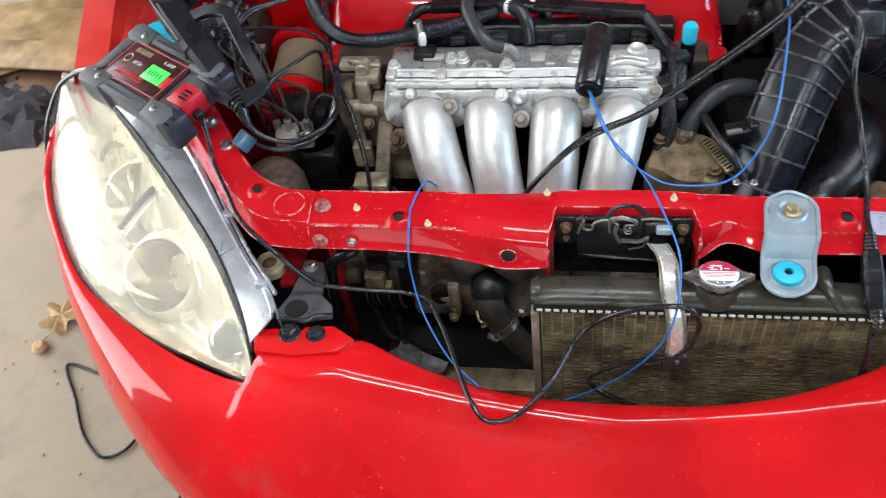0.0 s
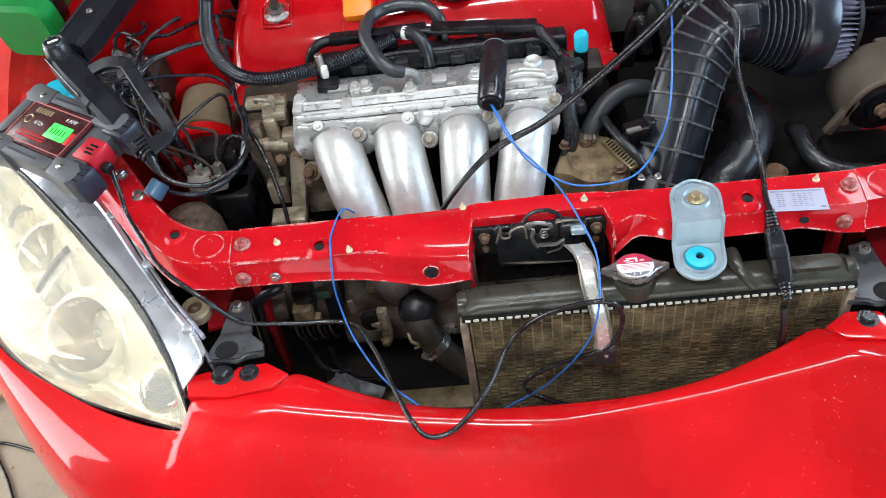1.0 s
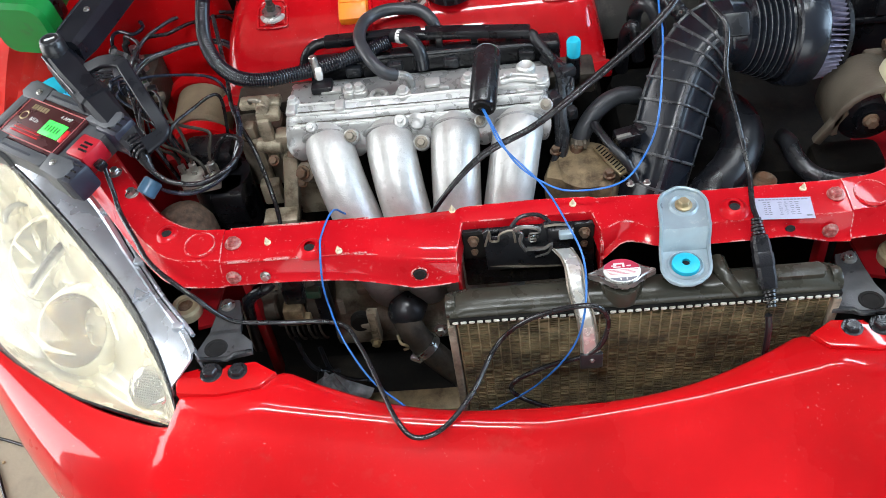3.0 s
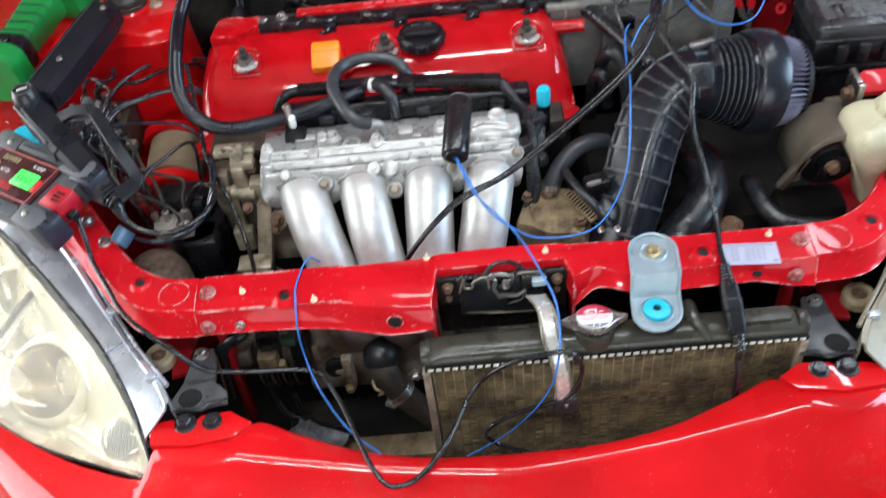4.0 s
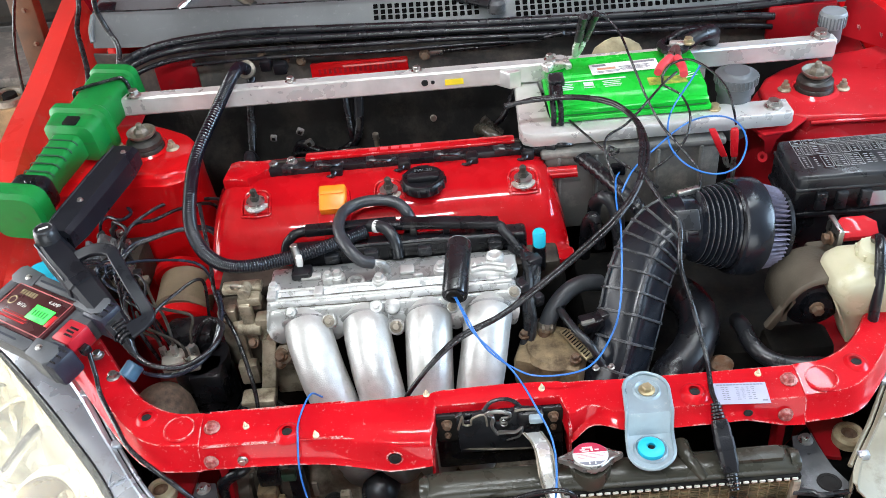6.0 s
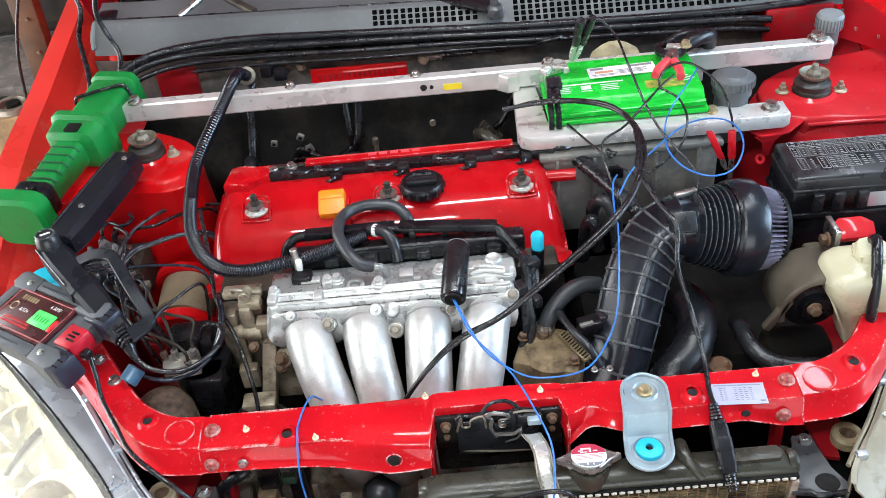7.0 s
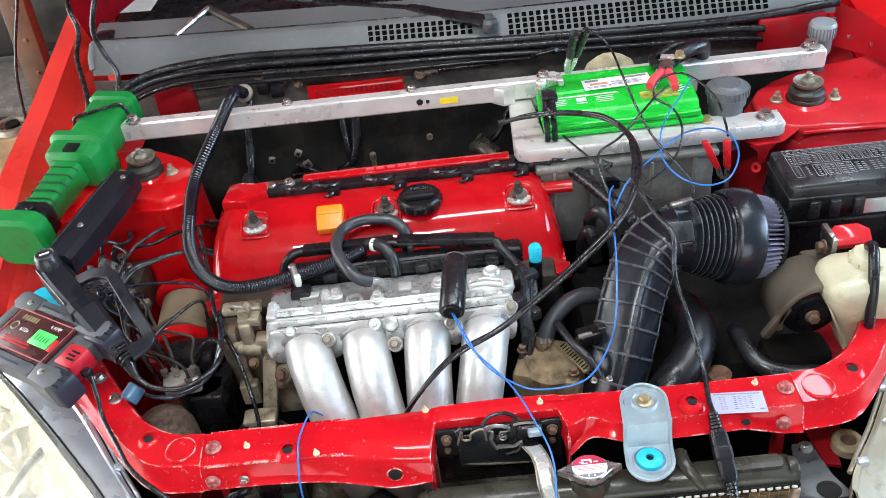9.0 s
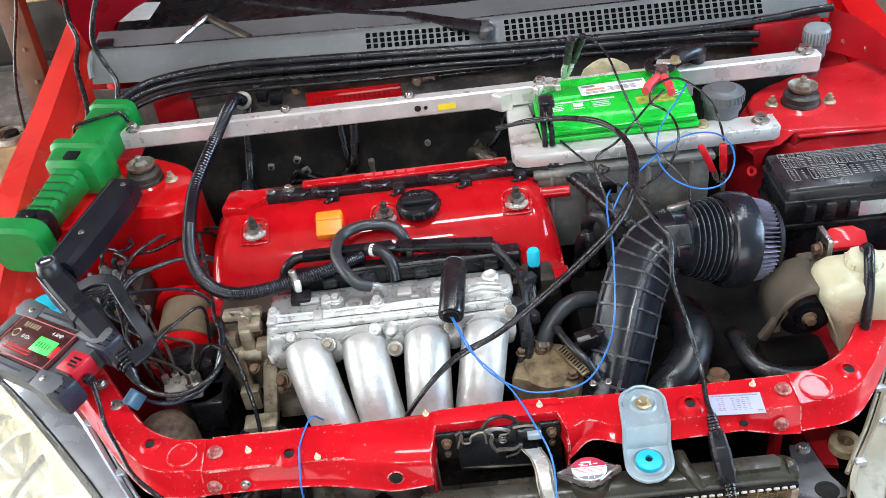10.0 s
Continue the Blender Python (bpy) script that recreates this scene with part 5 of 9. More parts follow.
part("spring", tube(B(), [(0.005 + 0.0045 * math.cos(i * 1.3), -0.016 - 0.0008 * i, 0.752 + 0.0045 * math.sin(i * 1.3)) for i in range(12)], 0.0011, 5, 2), STEEL, latch)
part("grip_block", box(B(), (0.040, -0.016, 0.754), (0.034, 0.016, 0.024), 0.004), BLACK_PLASTIC, latch)
part("grip_tab", box(B(), (0.046, -0.026, 0.760), (0.018, 0.010, 0.010), 0.002), GREY_BRACKET, latch)
# lever: flat steel strip, bent twice, with a black end
line = spline([(0.040, -0.032, 0.742), (0.0490, -0.060, 0.749), (0.0505, -0.085, 0.748), (0.0520, -0.102, 0.738), (0.0590, -0.119, 0.715), (0.0630, -0.127, 0.675), (0.0645, -0.130, 0.655)], 6)
rows = [[p + Vector((-w, 0, 0)), p + Vector((-w * 0.62, -0.0035, 0.0035)), p + Vector((w * 0.62, -0.0035, 0.0035)), p + Vector((w, 0, 0))] for i, p in enumerate(line) for w in [0.0128 - 0.0036 * math.sin(math.pi * i / (len(line) - 1))]]
lever = thick(part("safety_lever", sheet(B(), rows), BARE, latch, "bare worn steel lever", 30), 0.003)
for k in (-1, 1):
    part("lever_edge", tube(B(), [p + Vector((k * 0.0100, -0.0015, 0.0015)) for p in line[::4]], 0.0014, 6, 3), STAINED, lever)
part("lever_tip", box(B(), (0.0655, -0.133, 0.644), (0.028, 0.006, 0.030), 0.002), BLACK_GLOSS, lever)
put("screw", BOLT_SMALL, lever, pose(0.066, -0.1365, 0.649, 90) @ Matrix.Scale(0.5, 4))
part("maker_mark", bars(B(), pose(-0.01, -0.0046, 0.678, 90), [(-0.022, 0.004, 0.012, 0.002), (-0.022, -0.002, 0.012, 0.002), (0.0, 0.0, 0.014, 0.008), (0.02, 0.0, 0.014, 0.008)]), DARK, latch)

# ---------------------------------------------------------------- engine
engine = thing("engine", (-0.14, 0.35, 0.3), "four-cylinder engine with a red valve cover and silver intake runners", "engine")
part("block", box(B(), (-0.14, 0.40, 0.54), (0.54, 0.26, 0.40), 0.02), DARK, engine, "grimy engine block, near-black for the bay's shade")
part("cylinder_head", box(B(), (-0.145, 0.365, 0.735), (0.53, 0.18, 0.06), 0.008), GREASY, engine, "greasy cylinder head")
# valve cover: section in y and z, lofted along x with rounded ends
sec = [(0.300, 0.742), (0.306, 0.752), (0.316, 0.756), (0.328, 0.785), (0.345, 0.815), (0.372, 0.836), (0.395, 0.843), (0.43, 0.847), (0.462, 0.848), (0.468, 0.838), (0.52, 0.838), (0.54, 0.815), (0.55, 0.75)]
rows = []
VX0, VX1 = -0.432, 0.140
for i in range(41):
    x = VX0 + (VX1 - VX0) * i / 40
    d = min(x - VX0, VX1 - x)
    e = 1 - math.exp(-d / 0.012)
    rows.append([(x, 0.42 + (y - 0.42) * (0.93 + 0.07 * e), 0.742 + (z - 0.742) * (0.25 + 0.75 * e if z > 0.757 else 1)) for y, z in sec])
vc = part("valve_cover", ends(sheet(B(), rows)), CRACKLE, engine, "chipped glossy red valve cover", 50)
part("cover_lip", box(B(), (-0.146, 0.308, 0.747), (0.585, 0.03, 0.014), 0.005), CRACKLE, vc)
part("spout", tube(B(), [(0.12, 0.43, 0.822), (0.15, 0.428, 0.823), (0.168, 0.426, 0.824)], 0.010, 14, 4), CRACKLE, vc)
part("rear_corner", prism(B(), [(-0.405, 0.440), (-0.398, 0.488), (-0.382, 0.494), (-0.374, 0.484), (-0.352, 0.478), (-0.335, 0.490), (-0.325, 0.484), (-0.330, 0.452), (-0.350, 0.446), (-0.362, 0.430)], 0.836, 0.860, 0.005), CRACKLE, vc, "forked red corner of the cover")
# bolt pockets: raised rim with a stud and washer
for x in (-0.346, -0.135, 0.076):
    rim = part("bolt_pocket", tube(B(), [(x - 0.022, 0.366, 0.834), (x - 0.022, 0.392, 0.846), (x - 0.016, 0.406, 0.8495), (x, 0.410, 0.850), (x + 0.016, 0.406, 0.8495), (x + 0.022, 0.392, 0.846), (x + 0.022, 0.366, 0.834)], 0.0022, 8, 4), CRACKLE, vc)
    bm = lathe(B(), [(0, 0.834), (0.0145, 0.834), (0.0145, 0.842), (0.0125, 0.844), (0.0125, 0.847), (0.0145, 0.848), (0.0145, 0.851), (0.009, 0.852), (0, 0.852)], (x, 0.384, 0), seg=20)
    nut_ = part("cover_nut", bm, STEEL, vc, "zinc cover nut with a washer", 25)
    part("washer", lathe(B(), [(0.009, 0.8395), (0.0185, 0.8395), (0.0188, 0.8425), (0.0150, 0.8435), (0.009, 0.8435)], (x, 0.384, 0), seg=22), BARE, nut_, "bright washer")
    part("stud", lathe(B(), [(0.0075, 0.851), (0.0075, 0.860), (0.0052, 0.861), (0.0052, 0.870), (0.003, 0.872), (0, 0.872)], (x, 0.384, 0), seg=6), GREASY, nut_, "dark threaded stud", 25)
    part("pocket_front", tube(B(), [(x - 0.022, 0.366, 0.834), (x, 0.364, 0.8335), (x + 0.022, 0.366, 0.834)], 0.0018, 8, 3), CRACKLE, vc)
    part("pocket_floor", prism(B(), [(-0.019, -0.018), (0.019, -0.018), (0.019, 0.010), (0.012, 0.020), (-0.012, 0.020), (-0.019, 0.010)], 0, 0.001, 0, pose(x, 0.386, 0.8425, 24)), CRACKLE, vc)
put("bolt", BOLT, vc, pose(-0.325, 0.470, 0.849) @ Matrix.Diagonal((1.2, 1.2, 1.6, 1)))
# orange plug cover
part("plug_recess", box(B(), (-0.222, 0.366, 0.836), (0.052, 0.056, 0.012), 0.004, Matrix.Rotation(radians(28), 4, "X")), CRACKLE, vc)
op = part("orange_plug", box(B(), (-0.222, 0.368, 0.850), (0.042, 0.044, 0.022), 0.004, Matrix.Rotation(radians(28), 4, "X")), ORANGE, vc, "orange plastic plug")
part("orange_ridge", box(B(), (-0.222, 0.371, 0.862), (0.038, 0.008, 0.008), 0.002, Matrix.Rotation(radians(28), 4, "X")), ORANGE, op)
# oil cap with its grip and the grade moulded on it
OCY = 0.394
oc = part("oil_cap", lathe(B(), [(0, 0.843), (0.033, 0.843), (0.035, 0.850), (0.035, 0.857), (0.032, 0.861), (0.026, 0.8605), (0.025, 0.857), (0, 0.857)], (-0.080, OCY, 0), seg=36), BLACK_PLASTIC, vc, "black oil filler cap")
part("grip", box(B(), (-0.080, OCY - 0.004, 0.862), (0.050, 0.014, 0.012), 0.003), BLACK_PLASTIC, oc)
for k in range(14):
    a = 2 * math.pi * k / 14
    part("grip_notch", rod(B(), (-0.080 + 0.0345 * math.cos(a), OCY + 0.0345 * math.sin(a), 0.846), (-0.080 + 0.0345 * math.cos(a), OCY + 0.0345 * math.sin(a), 0.857), 0.0022, seg=6), BLACK_GLOSS, oc)
put("writing", text_mesh("5W-20", 0.0105, GREY_CAP), oc, pose(-0.080, OCY + 0.018, 0.8612), "white moulded oil grade")
# ignition coil cover behind, with its red badge strip
cc = part("coil_cover", box(B(), (-0.085, 0.470, 0.848), (0.50, 0.036, 0.022), 0.004), BLACK_PLASTIC, engine, "black coil cover")
part("badge_strip", box(B(), (-0.100, 0.480, 0.861), (0.345, 0.020, 0.008), 0.003), CRACKLE, cc, "red strip with raised pale shapes")
for i in range(5):
    part("badge_shape", bars(B(), pose(-0.124, 0.480, 0.8655), [(-0.036 + 0.018 * i, 0, 0.013, 0.007)], 0.001), PINK_CLIP, cc)
for x in (-0.22, -0.11, 0.0, 0.09):
    cn = part("coil_connector", box(B(), (x, 0.448, 0.852), (0.020, 0.022, 0.018), 0.004), BLACK_PLASTIC, cc)
    part("lead", tube(B(), [(x, 0.442, 0.856), (x - 0.006, 0.433, 0.852), (x - 0.016, 0.440, 0.846)], 0.003, 6, 4), CABLE, cn)
rk = random.Random(9)
for x in (-0.300, -0.250, -0.165, -0.055, 0.045, 0.130):
    part("clip", box(B(), (x, 0.456 + rk.uniform(-0.003, 0.003), 0.859), (rk.uniform(0.012, 0.026), 0.014, 0.010), 0.002, Matrix.Rotation(rk.uniform(-0.4, 0.4), 4, "Z")), BLACK_GLOSS, cc)
    part("lead", tube(B(), [(x, 0.454, 0.862), (x + 0.014, 0.444, 0.866), (x + 0.030, 0.448, 0.862), (x + 0.040, 0.460, 0.858)], 0.0026, 6, 4), CABLE, cc)
part("cover_edge", box(B(), (-0.085, 0.4755, 0.855), (0.49, 0.004, 0.012), 0.001), TANK_BLACK, cc)
put("bolt", BOLT, cc, pose(-0.295, 0.472, 0.859))
put("bolt", BOLT, cc, pose(0.125, 0.49, 0.859))

# intake manifold: cast rail with rolled ridges and a scalloped flange, four runners that close up towards the plenum
MX0, MX1 = -0.318, 0.046
rail_sec = [(0.272, 0.770), (0.272, 0.794), (0.266, 0.799), (0.250, 0.8000), (0.228, 0.7995), (0.221, 0.8005), (0.217, 0.8045), (0.2125, 0.8060), (0.208, 0.8045), (0.205, 0.8000),
            (0.2025, 0.7990), (0.1995, 0.8015), (0.1955, 0.8025), (0.1915, 0.8000), (0.1885, 0.7950), (0.1860, 0.7925), (0.1835, 0.7930), (0.1800, 0.7900), (0.1740, 0.7800), (0.1680, 0.7660), (0.1640, 0.7500), (0.1660, 0.7440)]
tops = (-0.262, -0.177, -0.085, 0.002)
lows = (-0.226, -0.158, -0.090, -0.022)
rows = []
for i in range(121):
    x = MX0 + (MX1 - MX0) * i / 120
    end = min(1.0, min(x - MX0, MX1 - x) / 0.008)
    end = math.sqrt(max(0.0, 1 - (1 - end) ** 2))
    wob = 0.0007 * math.sin(x * 61 + 0.6) + 0.0004 * math.sin(x * 143)
    dip = max(math.exp(-((x - b) / 0.014) ** 2) for b in (-0.300, -0.221, -0.130, -0.046, 0.036))
    row = []
    for k, (y, z) in enumerate(rail_sec):
        yy = y + (wob if 4 < k < 18 else 0.0)
        zz = 0.778 + (z - 0.778) * (0.55 + 0.45 * end)
        if k > 18:
            zz += 0.016 * (1 - dip) * (k - 18) / 3
        row.append((x, 0.222 + (yy - 0.222) * (0.94 + 0.06 * end), zz))
    rows.append(row)
man = thick(part("intake_manifold", ends(sheet(B(), rows)), RAIL, engine, "silver cast aluminium intake manifold", 50), 0.003)
part("rear_flange", box(B(), (-0.134, 0.272, 0.780), (0.37, 0.02, 0.026), 0.006), RAIL, man)
# brighter tubes: the ridges' highlight is put into their colour
for y, z, r in ((0.2125, 0.8052, 0.0024), (0.1955, 0.8018, 0.0020), (0.1835, 0.7924, 0.0015)):
    part("ridge", tube(B(), [(MX0 + 0.012 + (MX1 - MX0 - 0.024) * i / 12, y + 0.0007 * math.sin((MX0 + 0.012 + (MX1 - MX0 - 0.024) * i / 12) * 61 + 0.6), z) for i in range(13)], r, 8, 3), CAST, man)
# dark tubes paint the shade along the grooves; short raised dashes of the casting
for x0, x1, y, z in ((-0.300, -0.110, 0.1878, 0.7940), (-0.300, 0.020, 0.2042, 0.7992), (-0.098, 0.020, 0.1878, 0.7940)):
    part("groove", tube(B(), [(x0, y, z), ((x0 + x1) / 2, y - 0.001, z), (x1, y, z)], 0.0008, 6, 4), GREASY, man)
for x in (-0.308, -0.240):
    part("end_pad", box(B(), (x, 0.204, 0.805), (0.014, 0.020, 0.010), 0.003), CAST, man)
for xt, xl in zip(tops, lows):
    bm = tube(B(), [(xt - 0.004, 0.212, 0.758), (xt, 0.180, 0.762), (xt + (xl - xt) * 0.22, 0.148, 0.759), (xt + (xl - xt) * 0.6, 0.112, 0.732), (xl, 0.087, 0.693), (xl + (xl - xt) * 0.25, 0.072, 0.64), (xl + (xl - xt) * 0.5, 0.085, 0.56), (xl + (xl - xt) * 0.5, 0.13, 0.50)],
              lambda t: 0.0295 + 0.0050 * min(1, t * 5) - 0.003 * t, 28, 7)
    part("runner", bm, CAST, man, "smooth silver intake runner", 60)
    # collar where the runner leaves the flange
    part("runner_collar", tube(B(), [(xt + 0.0335 * math.cos(radians(a)), 0.178 - 0.010 * math.sin(radians(a)), 0.764 + 0.029 * math.sin(radians(a))) for a in range(0, 181, 15)], 0.0042, 8, 3), RAIL, man)
part("plenum", tube(B(), [(-0.30, 0.12, 0.47), (-0.12, 0.12, 0.47), (0.06, 0.12, 0.47)], 0.06, 16, 4), CAST_DIRTY, man)
# bosses and bolts along the rail and between the runners
M_BOLT = hexbolt_mesh("bolt", 0.0062, 0.009, CAST, 1.45)
M_DARK = hexbolt_mesh("bolt", 0.0062, 0.010, STAINED, 1.5)
for x, y, z, k in ((-0.226, 0.164, 0.783, 1.0), (-0.131, 0.154, 0.770, 1.05), (-0.049, 0.166, 0.788, 0.8), (0.040, 0.182, 0.792, 0.9)):
    part("boss", lathe(B(), [(0, -0.014), (0.0112 * k, -0.012), (0.0108 * k, 0.002), (0.009 * k, 0.0035), (0, 0.0035)], (x, y, z), (0, -0.7, 0.7), 18), BOSS, man)
    put("bolt", M_DARK, man, pose(x, y - 0.003, z + 0.003, 45) @ Matrix.Scale(0.9 * k, 4), "")
for x, y, z, r in ((-0.279, 0.176, 0.793, 0.0085), (-0.157, 0.176, 0.790, 0.0105)):
    part("boss", lathe(B(), [(0, -0.018), (r, -0.016), (r, 0.006), (r * 0.8, 0.009), (r * 0.42, 0.009), (r * 0.38, 0.004), (0, 0.004)], (x, y, z), (0, -0.6, 0.8), 20), BOSS, man)
    put("bolt", M_BOLT, man, pose(x, y - 0.0056, z + 0.0066, 37) @ Matrix.Scale(0.62, 4))
part("cast_disc", lathe(B(), [(0, -0.01), (0.0115, -0.01), (0.0115, 0.0016), (0.010, 0.0024), (0, 0.0024)], (-0.135, 0.178, 0.7885), (0, -0.55, 0.83), 24), RAIL, man)
part("boss", lathe(B(), [(0.016, -0.02), (0.0145, 0.006), (0.008, 0.009), (0, 0.009)], (-0.300, 0.168, 0.722), (-0.4, -0.7, 0.6), 16), CAST_DIRTY, man)
put("bolt", BOLT_RUST, man, pose(-0.304, 0.160, 0.728, 50, -25))
for x, y, k in ((-0.306, 0.217, 0.85), (-0.228, 0.232, 0.8), (-0.214, 0.233, 1.0), (-0.152, 0.217, 1.0), (-0.062, 0.233, 1.0), (-0.007, 0.226, 0.9), (0.018, 0.229, 1.1), (0.036, 0.213, 0.85)):
    part("boss", lathe(B(), [(0.012 * k, 0.79), (0.011 * k, 0.807), (0.009 * k, 0.8085), (0, 0.8085)], (x, y, 0), seg=16), CAST, man)
    put("bolt", M_BOLT, man, pose(x, y, 0.8085) @ Matrix.Scale(0.8 + 0.2 * k, 4))
part("cast_ring", lathe(B(), [(0.008, 0.800), (0.009, 0.8045), (0.0125, 0.8045), (0.0140, 0.800)], (-0.187, 0.224, 0), seg=24), CAST, man)
for x, y, w, d in ((-0.255, 0.243, 0.030, 0.012), (-0.112, 0.240, 0.022, 0.018), (-0.096, 0.226, 0.014, 0.006), (0.012, 0.205, 0.020, 0.010), (0.026, 0.196, 0.026, 0.007)):
    part("cast_pad", box(B(), (x, y, 0.8025), (w, d, 0.006), 0.0025), CAST, man)
# valve block on the right end of the rail
vb_ = part("valve_housing", box(B(), (0.014, 0.228, 0.803), (0.070, 0.042, 0.014), 0.006), CAST, man)
part("tower", lathe(B(), [(0.014, 0.80), (0.013, 0.817), (0.010, 0.820), (0.007, 0.818), (0, 0.814)], (0.018, 0.238, 0), seg=20), CAST, vb_)
for y in (0.214, 0.223):
    part("fold", tube(B(), [(-0.018, y, 0.811), (0.004, y + 0.003, 0.8125), (0.028, y - 0.003, 0.812), (0.046, y + 0.001, 0.806)], 0.0035, 8, 4), CAST, vb_)
rg_ = part("rear_gasket", box(B(), (-0.11, 0.298, 0.800), (0.36, 0.03, 0.035), 0.006), BLACK_PLASTIC, engine, "black injector cover")
for x in (-0.225, -0.165, -0.085, -0.030, 0.022):
    part("injector_plug", box(B(), (x, 0.279, 0.806), (0.022, 0.014, 0.016), 0.003), BLACK_GLOSS, rg_)
part("cover_ridge", tube(B(), [(-0.285, 0.288, 0.8175), (-0.10, 0.286, 0.819), (0.065, 0.284, 0.8175)], 0.0028, 8, 6), BLACK_GLOSS, rg_)
# left flank of the engine: timing case, brackets
PALE_CAST = mat("oil_stained_alloy", (0.37, 0.32, 0.235), 0.36, 0.30, 0.25, 25, 0.3, 250, dirt=(0.09, 0.065, 0.04), amount=0.45, dscale=34)
lf = part("timing_case", box(B(), (-0.375, 0.27, 0.69), (0.075, 0.06, 0.12), 0.012), CAST_DIRTY, engine, "stained aluminium case")
part("bracket_leg", box(B(), (-0.334, 0.175, 0.675), (0.022, 0.024, 0.13), 0.004, Matrix.Rotation(radians(-15), 4, "X") @ Matrix.Rotation(radians(10), 4, "Y")), PALE_CAST, lf)
for p, s_ in (((-0.360, 0.245, 0.792), (0.060, 0.022, 0.012)), ((-0.347, 0.222, 0.788), (0.034, 0.020, 0.016)), ((-0.354, 0.214, 0.750), (0.018, 0.016, 0.075)), ((-0.375, 0.218, 0.690), (0.016, 0.014, 0.11)), ((-0.331, 0.215, 0.738), (0.026, 0.024, 0.044)), ((-0.385, 0.238, 0.735), (0.016, 0.020, 0.05)), ((-0.360, 0.222, 0.722), (0.050, 0.012, 0.012)), ((-0.345, 0.13, 0.672), (0.050, 0.03, 0.016)), ((-0.372, 0.205, 0.655), (0.030, 0.020, 0.04)), ((-0.31, 0.22, 0.66), (0.05, 0.05, 0.10))):
    part("casting", box(B(), p, s_, 0.004), PALE_CAST, lf)
for p, q, r in (((-0.372, 0.212, 0.742), (-0.335, 0.206, 0.740), 0.011), ((-0.352, 0.238, 0.80), (-0.352, 0.214, 0.803), 0.009)):
    part("casting", rod(B(), p, q, r, seg=18), PALE_CAST, lf)
for x in (-0.378, -0.350, -0.322, -0.302):
    part("hose_end", rod(B(), (x, 0.115, 0.65), (x + 0.002, 0.085, 0.684), 0.012, seg=14), GREASY, lf)
part("wire_clip", tube(B(), [(-0.372, 0.236, 0.80), (-0.368, 0.226, 0.812), (-0.355, 0.224, 0.810), (-0.345, 0.224, 0.80)], 0.0032, 8, 4), STAINED, lf)
for p in ((-0.322, 0.190, 0.735), (-0.355, 0.222, 0.762), (-0.395, 0.24, 0.735), (-0.312, 0.17, 0.70), (-0.36, 0.32, 0.762), (-0.345, 0.175, 0.742)):
    put("bolt", BOLT_RUST, lf, pose(*p, 40) @ Matrix.Scale(0.75, 4))
for a, b in (((-0.37, 0.145, 0.62), (-0.36, 0.11, 0.66)), ((-0.33, 0.15, 0.61), (-0.325, 0.11, 0.65))):
    part("hose_end", tube(B(), [a, Vector(a).lerp(b, 0.5) + Vector((0, 0, 0.01)), b], 0.018, 12, 4), RUBBER, lf)
# throttle side: tan casting, clamp, small hoses
tb = part("throttle_body", box(B(), (0.085, 0.125, 0.700), (0.10, 0.07, 0.06), 0.015, Matrix.Rotation(radians(-20), 4, "Z")), BROWN, engine, "brown stained throttle casting")
part("casting", lathe(B(), [(0, 0.64), (0.045, 0.64), (0.045, 0.725), (0.038, 0.732), (0, 0.732)], (0.09, 0.13, 0), seg=24), BROWN, tb)
part("sensor", rod(B(), (0.074, 0.148, 0.70), (0.080, 0.156, 0.738), 0.011, 0.009, 14), RUSTY, tb)
for x, y, z in ((0.050, 0.15, 0.735), (0.115, 0.095, 0.735), (0.14, 0.075, 0.735), (0.16, 0.07, 0.74)):
    put("bolt", BOLT_RUST if x < 0.12 else BOLT_SMALL, tb, pose(x, y, z) @ Matrix.Scale(0.8, 4))
part("gearbox", box(B(), (0.33, 0.32, 0.50), (0.36, 0.30, 0.28), 0.05), DARK, engine, "gearbox casing, near-black for the bay's shade")
# fuel rail with hangers
fr = part("fuel_rail", tube(B(), [(-0.302, 0.306, 0.797), (-0.290, 0.312, 0.822), (-0.258, 0.320, 0.830), (-0.13, 0.312, 0.832), (0.015, 0.293, 0.832), (0.036, 0.280, 0.826), (0.062, 0.252, 0.800)], 0.0075, 10, 6), BLACK_PLASTIC, engine, "black plastic wire channel above the manifold")
part("channel", box(B(), (-0.195, 0.318, 0.832), (0.14, 0.018, 0.014), 0.003), BLACK_PLASTIC, fr)
part("channel", box(B(), (-0.045, 0.304, 0.834), (0.15, 0.018, 0.014), 0.003, Matrix.Rotation(radians(-8), 4, "Z")), BLACK_PLASTIC, fr)
for x in (-0.21, -0.10, -0.05, 0.0):
    part("clip", box(B(), (x, 0.309, 0.822), (0.010, 0.022, 0.02), 0.002), BLACK_PLASTIC, fr)
# thick corrugated loom that drops from the firewall
part("corrugated_loom", tube(B(), [(-0.398, 0.752, 0.893), (-0.398, 0.690, 0.930), (-0.402, 0.625, 0.938), (-0.422, 0.575, 0.914), (-0.450, 0.485, 0.880), (-0.450, 0.398, 0.860), (-0.440, 0.333, 0.840), (-0.406, 0.276, 0.830), (-0.361, 0.253, 0.825), (-0.295, 0.268, 0.820), (-0.226, 0.285, 0.825), (-0.170, 0.305, 0.832)],
     0.0108, 14, 54, wave=lambda i: 1.0 if i % 3 < 2 else 0.90), LOOM_BLACK, engine, "glossy black corrugated loom", 70)
